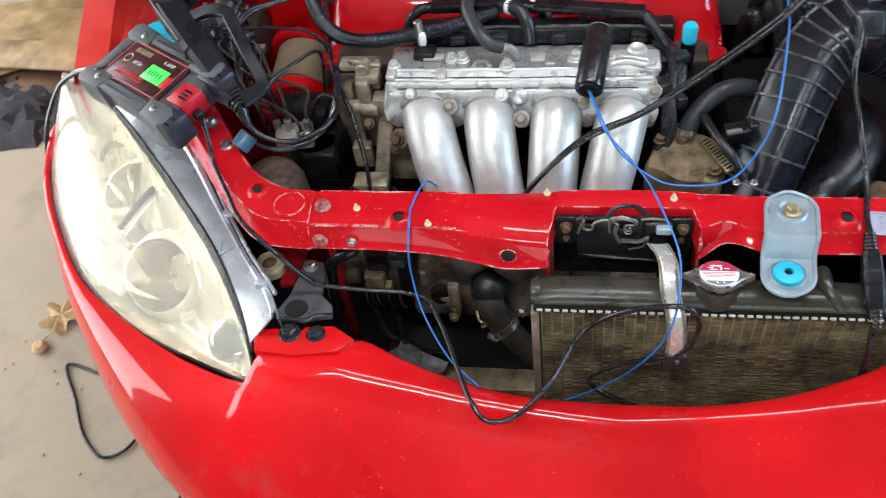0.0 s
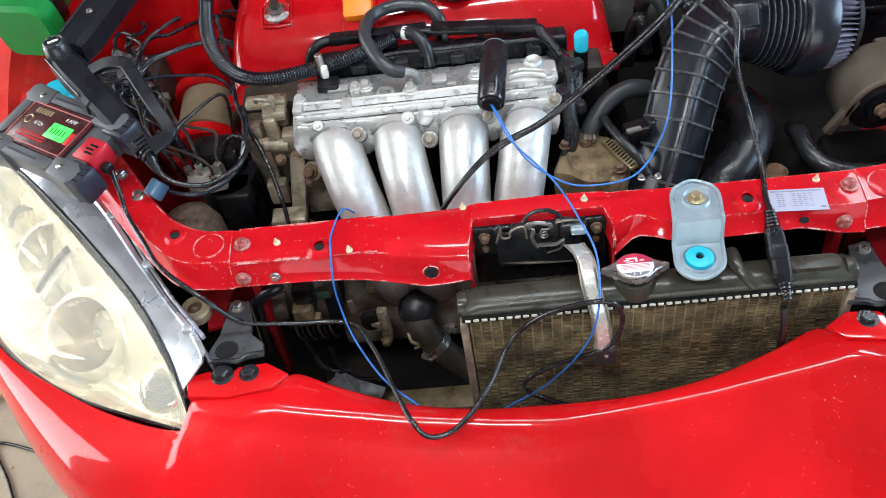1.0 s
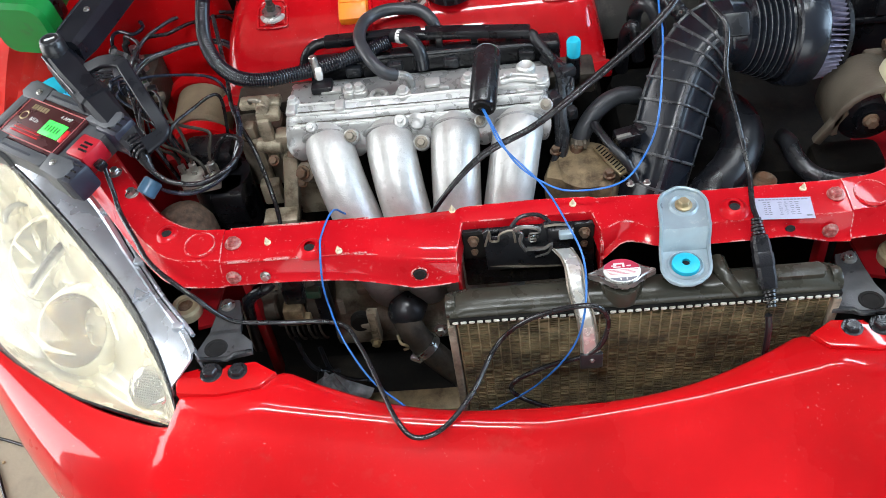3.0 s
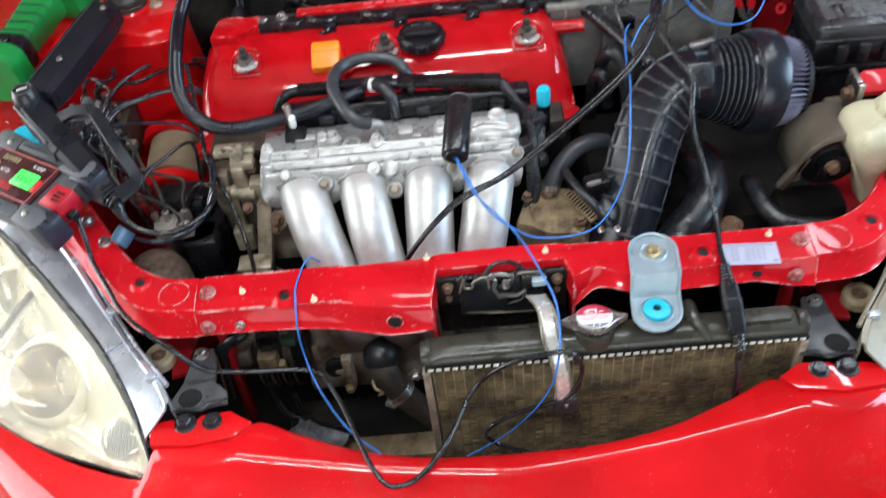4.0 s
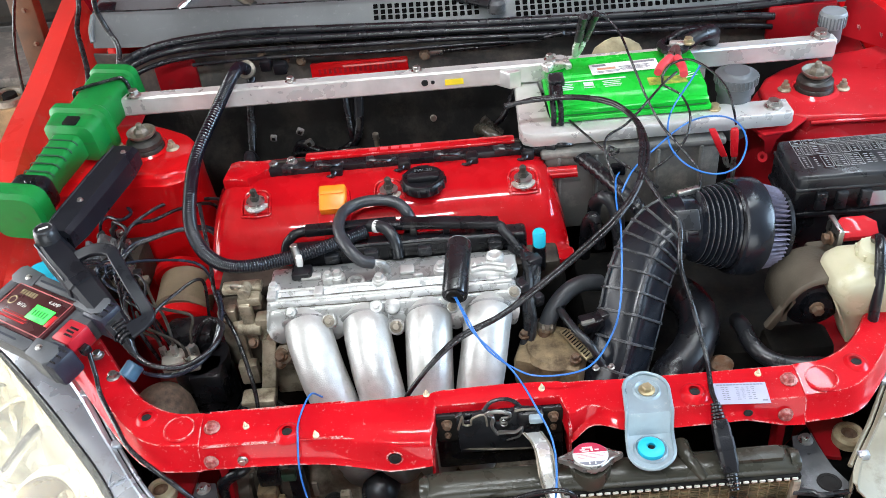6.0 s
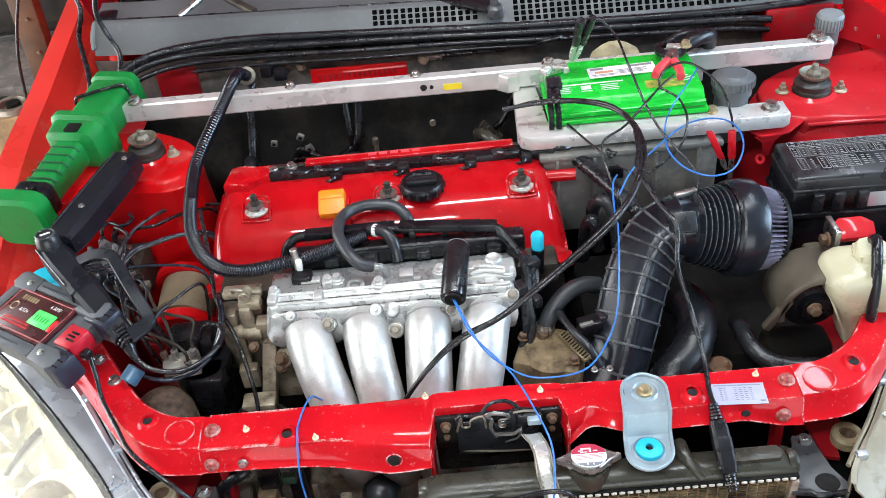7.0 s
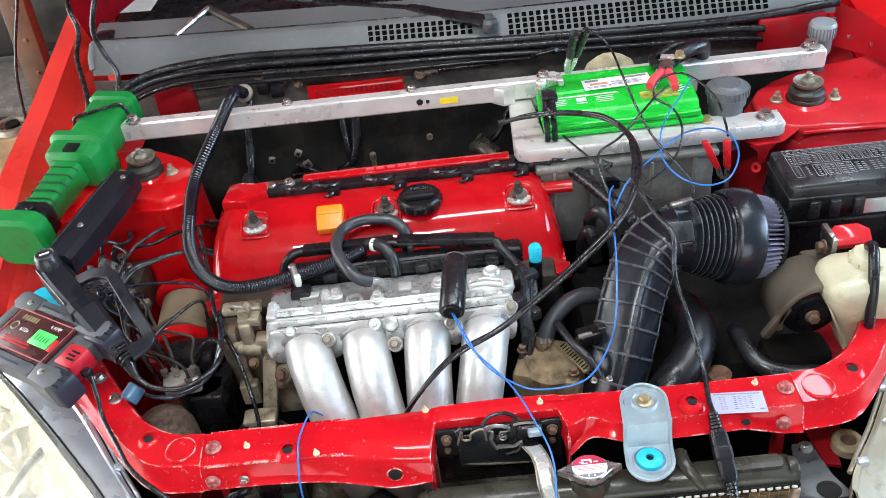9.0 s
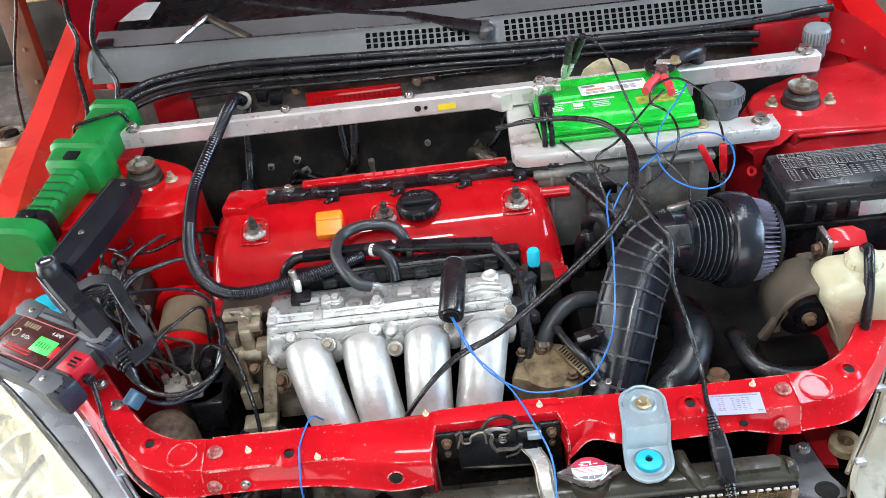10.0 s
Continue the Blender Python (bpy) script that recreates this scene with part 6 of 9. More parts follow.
for x, z, s_ in ((-0.364, 0.898, 0.022), (-0.338, 0.890, 0.026)):
    part("firewall_connector", box(B(), (x, 0.748 + 0.10 * -x - 0.02, z), (s_, 0.03, 0.024), 0.005), BLACK_PLASTIC, engine)
for x, z in ((-0.372, 0.905), (-0.330, 0.898), (-0.300, 0.892)):
    put("bolt", BOLT_RUST, engine, pose(x, 0.742 - 0.10 * x, z, 75) @ Matrix.Scale(0.9, 4))
part("grommet", lathe(B(), [(0.011, -0.006), (0.017, -0.004), (0.017, 0.004), (0.011, 0.006)], (-0.398, 0.742, 0.900), (0, -0.8, 0.55), 20), STAINED, engine)
# grey vacuum hose in a loop
part("vacuum_hose", tube(B(), [(-0.108, 0.325, 0.800), (-0.106, 0.334, 0.832), (-0.127, 0.351, 0.848), (-0.171, 0.353, 0.852), (-0.202, 0.332, 0.852), (-0.209, 0.289, 0.852), (-0.195, 0.252, 0.845), (-0.176, 0.233, 0.833), (-0.160, 0.236, 0.824)], 0.0090, 12, 6), HOSE_GREY, engine, "grey rubber vacuum hose in a loop")
part("hose_fitting", tube(B(), [(-0.164, 0.236, 0.824), (-0.150, 0.236, 0.822), (-0.143, 0.240, 0.812), (-0.142, 0.242, 0.798)], 0.0062, 12, 4), RAIL, engine, "silver elbow fitting")
va = part("valve", tube(B(), [(-0.165, 0.312, 0.835), (-0.142, 0.300, 0.838), (-0.128, 0.285, 0.825), (-0.125, 0.275, 0.80)], 0.0092, 12, 4), BLACK_GLOSS, engine, "black check valve")
part("white_band", rod(B(), (-0.158, 0.309, 0.836), (-0.150, 0.305, 0.837), 0.0100, seg=16), WHITE, va)
# vent valve at the rail's left end
pv = part("purge_valve", rod(B(), (-0.272, 0.262, 0.80), (-0.276, 0.268, 0.845), 0.006, seg=10), STEEL, engine, "small metal valve with white clips")
part("clip", box(B(), (-0.270, 0.258, 0.822), (0.009, 0.010, 0.018), 0.002), WHITE, pv)
part("foot", box(B(), (-0.268, 0.25, 0.806), (0.03, 0.024, 0.012), 0.003), BLACK_PLASTIC, pv)
# cyan capped service port
sp = part("service_port", rod(B(), (0.086, 0.268, 0.76), (0.086, 0.262, 0.812), 0.010, seg=14), BLACK_PLASTIC, engine, "black service port")
part("cyan_cap", lathe(B(), [(0.0095, 0), (0.010, 0.022), (0.008, 0.026), (0, 0.026)], (0.086, 0.262, 0.810), seg=16), CYAN, sp, "cyan plastic cap")
# taped loom on the right of the manifold
rt = random.Random(12)
for k in range(7):
    j = lambda w: rt.uniform(-w, w)
    part("taped_loom", tube(B(), [(0.052 + j(0.008), 0.275, 0.80), (0.070 + j(0.009), 0.238 + j(0.006), 0.803 + j(0.006)), (0.066 + j(0.010), 0.20 + j(0.006), 0.786 + j(0.006)), (0.060 + j(0.009), 0.165 + j(0.006), 0.752), (0.050 + j(0.008), 0.13, 0.70), (0.045 + j(0.006), 0.10, 0.62)], rt.uniform(0.0035, 0.0065), 8, 14, wave=(lambda i: 1.0 if i % 3 else 0.9) if k % 2 else None), BLACK_GLOSS if k % 2 else RUBBER, engine, "black taped wiring loom")
for p, s_ in (((0.074, 0.232, 0.806), (0.022, 0.016, 0.014)), ((0.052, 0.196, 0.792), (0.016, 0.022, 0.014)), ((0.075, 0.185, 0.772), (0.014, 0.014, 0.018))):
    part("loom_plug", box(B(), p, s_, 0.003, Matrix.Rotation(radians(25), 4, "Z")), BLACK_GLOSS, engine)
# alternator and parts below the bar
alt = part("alternator", lathe(B(), [(0, -0.055), (0.030, -0.055), (0.034, -0.045), (0.050, -0.040), (0.056, -0.030), (0.056, -0.022), (0.052, -0.020), (0.052, 0.020), (0.057, 0.022), (0.057, 0.034), (0.045, 0.045), (0, 0.05)], (-0.335, 0.070, 0.585), (1, 0, 0), 32), GREASY, engine, "greasy alternator")
part("nose", rod(B(), (-0.395, 0.022, 0.604), (-0.352, 0.022, 0.607), 0.020, seg=20), GREASY, alt)
part("terminal_block", box(B(), (-0.3315, 0.010, 0.6005), (0.028, 0.022, 0.034), 0.004), BROWN, alt, "tan terminal block")
part("terminal_lug", box(B(), (-0.313, 0.004, 0.594), (0.010, 0.014, 0.016), 0.003), BROWN, alt)
part("cover", box(B(), (-0.326, 0.020, 0.634), (0.030, 0.020, 0.032), 0.004), BLACK_PLASTIC, alt)
part("label_plate", box(B(), (-0.347, 0.006, 0.668), (0.016, 0.006, 0.012), 0.001), STAINED, alt)
for i in range(7):
    part("cooling_rib", tube(B(), [(-0.350 + 0.008 * i, 0.012, 0.582), (-0.349 + 0.008 * i, 0.003, 0.570), (-0.346 + 0.008 * i, 0.002, 0.552), (-0.345 + 0.008 * i, 0.012, 0.536)], 0.0020, 6, 4), DARK if i % 2 else GREASY, alt)
part("breather_hose", tube(B(), [(-0.345, 0.002, 0.681), (-0.352, -0.004, 0.678), (-0.368, -0.005, 0.669), (-0.383, -0.005, 0.651), (-0.387, -0.005, 0.624), (-0.392, -0.002, 0.590), (-0.396, 0.0, 0.54)], 0.0090, 12, 6), RUBBER, engine, "black rubber hose bend")
part("green_plug", box(B(), (-0.292, 0.0, 0.655), (0.020, 0.012, 0.016), 0.003), mat("dark_green_plastic", (0.01, 0.035, 0.02), 0.4), engine, "dark green plug")
part("black_bracket", box(B(), (-0.290, 0.024, 0.600), (0.022, 0.020, 0.070), 0.004), BLACK_PLASTIC, engine)
part("steel_tab", box(B(), (-0.266, 0.018, 0.597), (0.008, 0.006, 0.028), 0.001), STAINED, engine, "thin steel tab")
br_ = part("bracket", box(B(), (-0.2265, 0.016, 0.556), (0.013, 0.012, 0.058), 0.002), PALE_CAST, engine, "pale alloy bracket with a bolt")
part("bracket_web", box(B(), (-0.236, 0.018, 0.548), (0.022, 0.010, 0.020), 0.003), CAST_DIRTY, br_)
part("bracket_edge", box(B(), (-0.2195, 0.013, 0.556), (0.003, 0.016, 0.058), 0.001), CAST_DIRTY, br_)
put("bolt", BOLT_GOLD, br_, pose(-0.229, 0.012, 0.518, 100) @ Matrix.Scale(0.85, 4))
part("pulley", lathe(B(), [(0, -0.008), (0.013, -0.008), (0.015, -0.004), (0.012, 0.0), (0.015, 0.004), (0.013, 0.008), (0, 0.008)], (-0.246, 0.022, 0.556), (0.1, -1, 0.2), 24), DARK, engine)
part("thermostat_housing", lathe(B(), [(0.027, -0.035), (0.027, -0.006), (0.025, 0.006), (0.018, 0.015), (0.009, 0.020), (0, 0.021)], (-0.182, 0.038, 0.548), (-0.1, -0.85, 0.5), 28), BLACK_GLOSS, engine, "dark domed coolant housing")
part("coolant_elbow", tube(B(), [(-0.186, 0.040, 0.545), (-0.176, 0.022, 0.527), (-0.163, 0.012, 0.506), (-0.146, 0.004, 0.484), (-0.120, 0.0, 0.446), (-0.098, 0.0, 0.410)], lambda t: 0.0205 - 0.002 * t, 18, 6), GREASY, engine, "greasy brown coolant hose")
cl_ = part("hose_clamp", lathe(B(), [(0.0205, -0.006), (0.0222, -0.006), (0.0222, 0.006), (0.0205, 0.006)], (-0.1575, 0.009, 0.4995), (0.020, -0.009, -0.026), 28), STEEL, engine, "bright steel hose clamp")
part("clamp_screw", box(B(), (-0.172, -0.010, 0.497), (0.018, 0.008, 0.008), 0.002, Matrix.Rotation(radians(40), 4, "Y")), STEEL, cl_)
part("spring_clamp", tube(B(), [(-0.196, 0.012, 0.530), (-0.192, 0.002, 0.522), (-0.184, 0.0, 0.518), (-0.180, 0.004, 0.508), (-0.190, 0.004, 0.502)], 0.0022, 6, 4), GOLD, engine, "yellow zinc spring clamp")
put("bolt", BOLT, engine, pose(-0.130, 0.0, 0.551, 80))
part("star_bracket", prism(B(), [(0.012 * (1.0 if i % 2 else 0.5) * math.cos(2 * math.pi * i / 10), 0.012 * (1.0 if i % 2 else 0.5) * math.sin(2 * math.pi * i / 10)) for i in range(10)], -0.001, 0.001, 0, pose(-0.130, 0.002, 0.551, 80)), STAINED, engine)
part("cross_beam", box(B(), (-0.150, -0.045, 0.425), (0.50, 0.040, 0.034), 0.006), BROWN, engine, "dusty tan cross beam")
part("casting_ledge", box(B(), (-0.175, 0.075, 0.580), (0.15, 0.04, 0.014), 0.004), CAST_DIRTY, engine)
for x0, x1, z in ((-0.34, -0.29, 0.50), (-0.31, -0.24, 0.47)):
    part("loose_lead", tube(B(), [(x0, 0.0, z + 0.06), (x0 + 0.01, -0.015, z + 0.02), ((x0 + x1) / 2, -0.020, z), (x1, -0.01, z - 0.02)], 0.0035, 8, 5), RUBBER, engine)
part("lower_shield", box(B(), (-0.22, 0.02, 0.37), (0.25, 0.10, 0.10), 0.02), DARK, engine)
rr_ = random.Random(5)
rows = [[(-0.288 + (0.05 - 0.02 * k) * math.cos(a) * rr_.uniform(0.6, 1.2), -0.062 + (0.030 - 0.010 * k) * math.sin(a) * rr_.uniform(0.6, 1.2), 0.478 + 0.032 * k + rr_.uniform(-0.012, 0.012)) for a in [2 * math.pi * i / 16 for i in range(16)]] for k in range(3)]
part("foil_scrap", ends(sheet(B(), rows, True)), mat("crumpled_grey_foil", (0.20, 0.21, 0.22), 0.5, 0.3, 0.5, 60, 1.0, 60), engine, "crumpled grey foil", 5)


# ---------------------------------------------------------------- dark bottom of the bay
# dark fill added for the bay's shade; it also hides the floor
part("undertray", box(B(), (0, 0.25, 0.22), (1.40, 1.0, 0.02), 0.004), DARK, car, "grimy undertray added as dark fill for the bay's shade")
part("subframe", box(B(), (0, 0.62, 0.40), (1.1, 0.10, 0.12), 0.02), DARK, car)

# ---------------------------------------------------------------- aluminium strut bar with battery frame
bar = thing("strut_bar", (0.02, 0.6, 0.89), "bare aluminium strut bar with a welded battery frame", "strut bar")
tagged(part("long_bar", box(B(), (0.018, 0.626, 0.906), (1.238, 0.024, 0.035), 0.0032, Matrix.Rotation(radians(-0.8), 4, "Z"), 1), ALU, bar, "square aluminium bar"))
lb = bar.children[0]
for x in (-0.30, -0.08):
    put("bolt", BOLT, lb, pose(x, 0.628 - 0.014 * x, 0.9235))
put("bolt", BOLT_BIG, lb, pose(-0.575, 0.632, 0.9235))
put("bolt", BOLT_BIG, lb, pose(0.612, 0.622, 0.9235) @ Matrix.Diagonal((1.3, 1.3, 1, 1)))
for x, k in ((-0.068, 0.72), (-0.054, 0.42), (-0.425, 0.9)):
    put("hole", hole_shade, lb, pose(x, 0.6134 - 0.014 * x, 0.906, 90) @ Matrix.Diagonal((k * 0.7, k * 0.7, 1, 1)))
part("yellow_label", box(B(), (-0.017, 0.6136, 0.904), (0.032, 0.0008, 0.011), 0), YELLOW, lb, "small yellow sticker")
# frame plate: left cheek with round corners, front rail, rear rail
o = [(0.080, 0.470), (0.084, 0.455), (0.098, 0.446), (0.505, 0.443), (0.515, 0.450), (0.515, 0.490), (0.43, 0.488), (0.128, 0.488), (0.128, 0.660), (0.122, 0.668), (0.098, 0.668), (0.088, 0.655)]
frame_plate = part("battery_frame", prism(B(), o, 0.862, 0.887, 0.004), ALU, bar, "welded aluminium battery frame")
part("gusset", prism(B(), [(0.050, 0.640), (0.098, 0.640), (0.098, 0.606), (0.078, 0.600), (0.056, 0.618)], 0.886, 0.918, 0.003), ALU, bar)
part("rear_rail", box(B(), (0.27, 0.628, 0.876), (0.30, 0.025, 0.024), 0.003), ALU, bar)
put("bolt", BOLT_BIG, frame_plate, pose(0.487, 0.467, 0.887) @ Matrix.Diagonal((1.2, 1.2, 1, 1)))
put("bolt", BOLT_GOLD, frame_plate, pose(0.395, 0.474, 0.887))
put("bolt", BOLT_SMALL, frame_plate, pose(0.20, 0.478, 0.887))
part("print_smear", box(B(), (0.275, 0.466, 0.8873), (0.05, 0.014, 0.0006), 0), mat("grey_stain", (0.42, 0.41, 0.40), 0.6), frame_plate)
part("rear_tab", prism(B(), [(-0.055, 0), (0.055, 0), (0.045, 0.022), (0.025, 0.036), (0.01, 0.042), (-0.01, 0.042), (-0.025, 0.036), (-0.045, 0.022)], -0.003, 0.003, 0.001, pose(0.270, 0.645, 0.910, 75) @ Matrix.Diagonal((0.85, 0.75, 1, 1))), LUG, bar, "stained pale plate with round ears")

# battery
bat = thing("battery", (0.258, 0.54, 0.72), "bright green car battery with white printed labels", "battery")
part("case", box(B(), (0.258, 0.540, 0.795), (0.245, 0.125, 0.21), 0.006), BLACK_PLASTIC, bat, "black battery case")
LZ = 0.912
rows = [[(x, y, z) for y, z in ((0.472, LZ - 0.022), (0.472, LZ - 0.003), (0.476, LZ), (0.481, LZ + 0.001), (0.490, LZ + 0.012), (0.497, LZ + 0.0145), (0.540, LZ + 0.018), (0.544, LZ + 0.0215), (0.600, LZ + 0.0225), (0.604, LZ + 0.019), (0.605, LZ - 0.022))] for x in [0.135 + 0.252 * i / 12 for i in range(13)]]
rows[0] = [(x + 0.003, y, z - 0.004 if z > LZ else z) for x, y, z in rows[0]]
rows[-1] = [(x - 0.003, y, z - 0.004 if z > LZ else z) for x, y, z in rows[-1]]
lid = part("lid", ends(sheet(B(), rows, True)), GREEN_BAT, bat, "green battery lid with a stepped front", 35)
part("lid_skirt", box(B(), (0.261, 0.538, LZ - 0.018), (0.257, 0.137, 0.010), 0.003), GREEN_BAT, lid)
# darker green strip stands for the shade in the lid's groove
part("lid_groove", box(B(), (0.261, 0.4715, LZ - 0.0105), (0.240, 0.002, 0.0016), 0), mat("groove_shade_green", (0.004, 0.12, 0.015), 0.5), lid)
for x in (0.18, 0.30):
    part("lift_pocket", box(B(), (x, 0.474, LZ - 0.004), (0.030, 0.008, 0.005), 0.002), GREEN_BAT, lid)
lm = pose(0.264, 0.5555, LZ + 0.0224, 0.8, 0, 2)
part("white_label", box(B(), lm.translation, (0.112, 0.034, 0.0008), 0, lm.to_3x3().to_4x4()), WHITE, lid, "white printed label")
part("label_head", bars(B(), lm @ pose(0, 0, 0.0007), [(-0.040, 0.011, 0.022, 0.006), (0.034, 0.011, 0.036, 0.006)]), PRINT, lid)
part("label_mark", bars(B(), lm @ pose(0, 0, 0.0007), [(-0.030, -0.001, 0.030, 0.006)]), mat("orange_print", (0.62, 0.28, 0.16), 0.5), lid)
part("label_text", bars(B(), lm @ pose(0, 0, 0.0007), [(0.016, 0.001 - 0.0036 * i, 0.050 - 0.007 * (i % 2), 0.0012) for i in range(4)] + [(-0.030, -0.009, 0.042, 0.0012), (-0.030, -0.0125, 0.036, 0.0012)]), PRINT, lid)
fm = pose(0.205, 0.518, LZ + 0.0168, 4.6)
bm = bars(B(), fm, [(0.0, 0.011, 0.112, 0.0030), (-0.006, 0.0, 0.016, 0.011), (-0.006, -0.010, 0.018, 0.0018)] + [(x, 0.004 - 0.005 * i, 0.030 - 0.004 * (i % 2), 0.0018) for i in range(4) for x in (-0.046, 0.032)])
part("warning_text", bm, PRINT_W, lid, "white warning print")
part("warning_text", bars(B(), pose(0.362, 0.520, LZ + 0.0170, 4.6, 0, 20), [(-0.004, 0.006, 0.022, 0.002), (0.0, 0.0, 0.020, 0.002), (0.002, -0.006, 0.022, 0.002)]), PRINT_W, lid, "white warning print")
part("worn_label", box(B(), (0.325, 0.510, LZ + 0.0158), (0.062, 0.022, 0.0008), 0, Matrix.Rotation(radians(4.6), 4, "X")), mat("ochre_stain", (0.40, 0.38, 0.06), 0.6, var=0.6, scale=140, dirt=(0.10, 0.32, 0.05), amount=0.5, dscale=120), lid)
for x in (0.160, 0.345):
    part("terminal", lathe(B(), [(0.010, 0.93), (0.0085, 0.951), (0, 0.952)], (x, 0.578, 0), seg=16), CAST, bat, "lead terminal post")
# earth clamp, black clip on it
tcl = thing("battery_terminal_clamp", (0.155, 0.565, 0.95), "bright metal terminal clamp with a black lead", "clamp")
part("ring", lathe(B(), [(0.009, 0.938), (0.016, 0.938), (0.0165, 0.947), (0.009, 0.949)], (0.160, 0.577, 0), seg=18), BARE, tcl, "scuffed lead ring")
for p, s_, a in (((0.150, 0.560, 0.944), (0.030, 0.008, 0.014), 20), ((0.146, 0.572, 0.950), (0.012, 0.034, 0.008), -12), ((0.170, 0.562, 0.946), (0.010, 0.026, 0.010), 8), ((0.138, 0.556, 0.946), (0.016, 0.016, 0.012), 40), ((0.158, 0.553, 0.952), (0.034, 0.005, 0.005), -20)):
    part("lug", box(B(), p, s_, 0.002, Matrix.Rotation(radians(a), 4, "Z")), BARE, tcl)
put("bolt", BOLT, tcl, pose(0.142, 0.566, 0.955))
part("black_jaw", box(B(), (0.148, 0.530, 0.935), (0.026, 0.026, 0.014), 0.004, Matrix.Rotation(radians(12), 4, "X")), BLACK_GLOSS, tcl)
part("black_jaw", box(B(), (0.146, 0.506, 0.925), (0.020, 0.022, 0.014), 0.004, Matrix.Rotation(radians(25), 4, "X")), BLACK_PLASTIC, tcl)
for x in (0.138, 0.150):
    part("lead", tube(B(), [(x, 0.515, 0.932), (x - 0.002, 0.490, 0.924), (x - 0.002, 0.472, 0.908), (x - 0.003, 0.464, 0.889)], 0.0045, 8, 5), CABLE, tcl)


def gator(name, tip, grip, sleeve, label, spread=0.010, r=0.0075, jaw=STEEL):
    """An alligator clip from its jaw tip to the end of its grip."""
    tip, grip = Vector(tip), Vector(grip)
    base = thing(name, tuple(tip), label, "clip")
    d, a, b = frame_of(grip - tip)
    for k in (-1, 1):
        mid = tip.lerp(grip, 0.45)
        part("jaw", tube(B(), [tip + a * k * 0.001, tip.lerp(grip, 0.25) + a * k * 0.006, mid + a * k * 0.005], 0.0052, 8, 4, flat=0.6), jaw, base)
        part("sleeve", tube(B(), [mid + a * k * 0.005, tip.lerp(grip, 0.75) + a * k * spread * 0.8, grip + a * k * spread], lambda t: r - 0.001 * t, 10, 4), sleeve, base)
    return base


gator("alligator_clip", (0.186, 0.574, 0.950), (0.199, 0.520, 1.047), CABLE, "black sleeved clip on the battery post", 0.010, 0.0075, BARE)
gator("alligator_clip", (0.350, 0.566, 0.957), (0.322, 0.483, 0.954), PINK_CLIP, "faded red sleeved clip on the battery post", 0.020)


def test_clip(top, low, tip, width, label):
    """A slim sleeved clip: flat red sleeve over two thin steel jaws."""
    top, low, tip = Vector(top), Vector(low), Vector(tip)
    base = thing("test_clip", tuple(tip), label, "clip")
    d, a, b = frame_of(low - top)
    rows = []
    for f, k in ((0, 0.80), (0.06, 1.0), (0.5, 1.0), (0.94, 0.96), (1, 0.80)):
        c_ = top.lerp(low, f)
        rows.append([c_ + Vector((x * k, y * k, 0)) for x, y in rounded(width, width * 0.62, width * 0.25, 3)])
    part("sleeve", ends(sheet(B(), rows, True)), RED_PLASTIC, base, "red plastic sleeve", 40)
    for k in (-1, 1):
        part("jaw", tube(B(), [low + Vector((k * width * 0.3, 0, 0.004)), low.lerp(tip, 0.5) + Vector((k * width * 0.45, 0, 0)), tip + Vector((k * 0.001, 0, 0))], 0.0022, 6, 4), STEEL, base)
    return base


test_clip((0.374, 0.41, 0.890), (0.397, 0.408, 0.840), (0.405, 0.405, 0.820), 0.0058, "slim red sleeved test clip hanging under the frame")
test_clip((0.409, 0.41, 0.888), (0.413, 0.408, 0.838), (0.414, 0.405, 0.800), 0.0058, "slim red sleeved test clip hanging under the frame")
pos = thing("positive_cable", (0.35, 0.58, 0.96), "black battery lead with a ring terminal", "cable")
part("ring_cap", lathe(B(), [(0.013, 0.945), (0.026, 0.945), (0.027, 0.952), (0.020, 0.957), (0.013, 0.953)], (0.350, 0.584, 0), seg=24), RUBBER, pos)
part("lug", box(B(), (0.354, 0.578, 0.957), (0.024, 0.014, 0.006), 0.002, Matrix.Rotation(radians(-20), 4, "Z")), BARE, pos)
put("bolt", BOLT_GOLD, pos, pose(0.372, 0.574, 0.957))
part("lead", tube(B(), [(0.372, 0.586, 0.952), (0.40, 0.598, 0.958), (0.424, 0.615, 0.950), (0.43, 0.65, 0.90)], 0.013, 10, 5), RUBBER, pos)
part("lead", tube(B(), [(0.345, 0.600, 0.950), (0.372, 0.612, 0.958), (0.40, 0.618, 0.955), (0.415, 0.64, 0.92)], 0.008, 10, 5), RUBBER, pos)
# dusty plastic box below the battery frame
bb = thing("battery_box", (0.26, 0.525, 0.70), "dusty grey plastic battery box under the frame", "box")
part("body", box(B(), (0.26, 0.525, 0.775), (0.29, 0.17, 0.16), 0.012), DUSTY, bb)
part("rim", box(B(), (0.26, 0.525, 0.848), (0.298, 0.178, 0.012), 0.004), DUSTY, bb)
for x in (0.14, 0.20, 0.30, 0.37):
    part("rib", box(B(), (x, 0.438, 0.775), (0.006, 0.008, 0.14), 0.002), DUSTY, bb)
part("wire_clip", box(B(), (0.235, 0.434, 0.815), (0.024, 0.012, 0.02), 0.003), BLACK_PLASTIC, bb)

# reservoirs on the bulkhead
res = thing("brake_reservoir", (0.427, 0.50, 0.83), "grey capped brake fluid reservoir", "reservoir")
part("cap", lathe(B(), [(0, 0.935), (0.020, 0.935), (0.024, 0.931), (0.033, 0.929), (0.034, 0.915), (0.030, 0.912)], (0.436, 0.508, 0), seg=32), GREY_CAP, res, "ribbed grey cap")
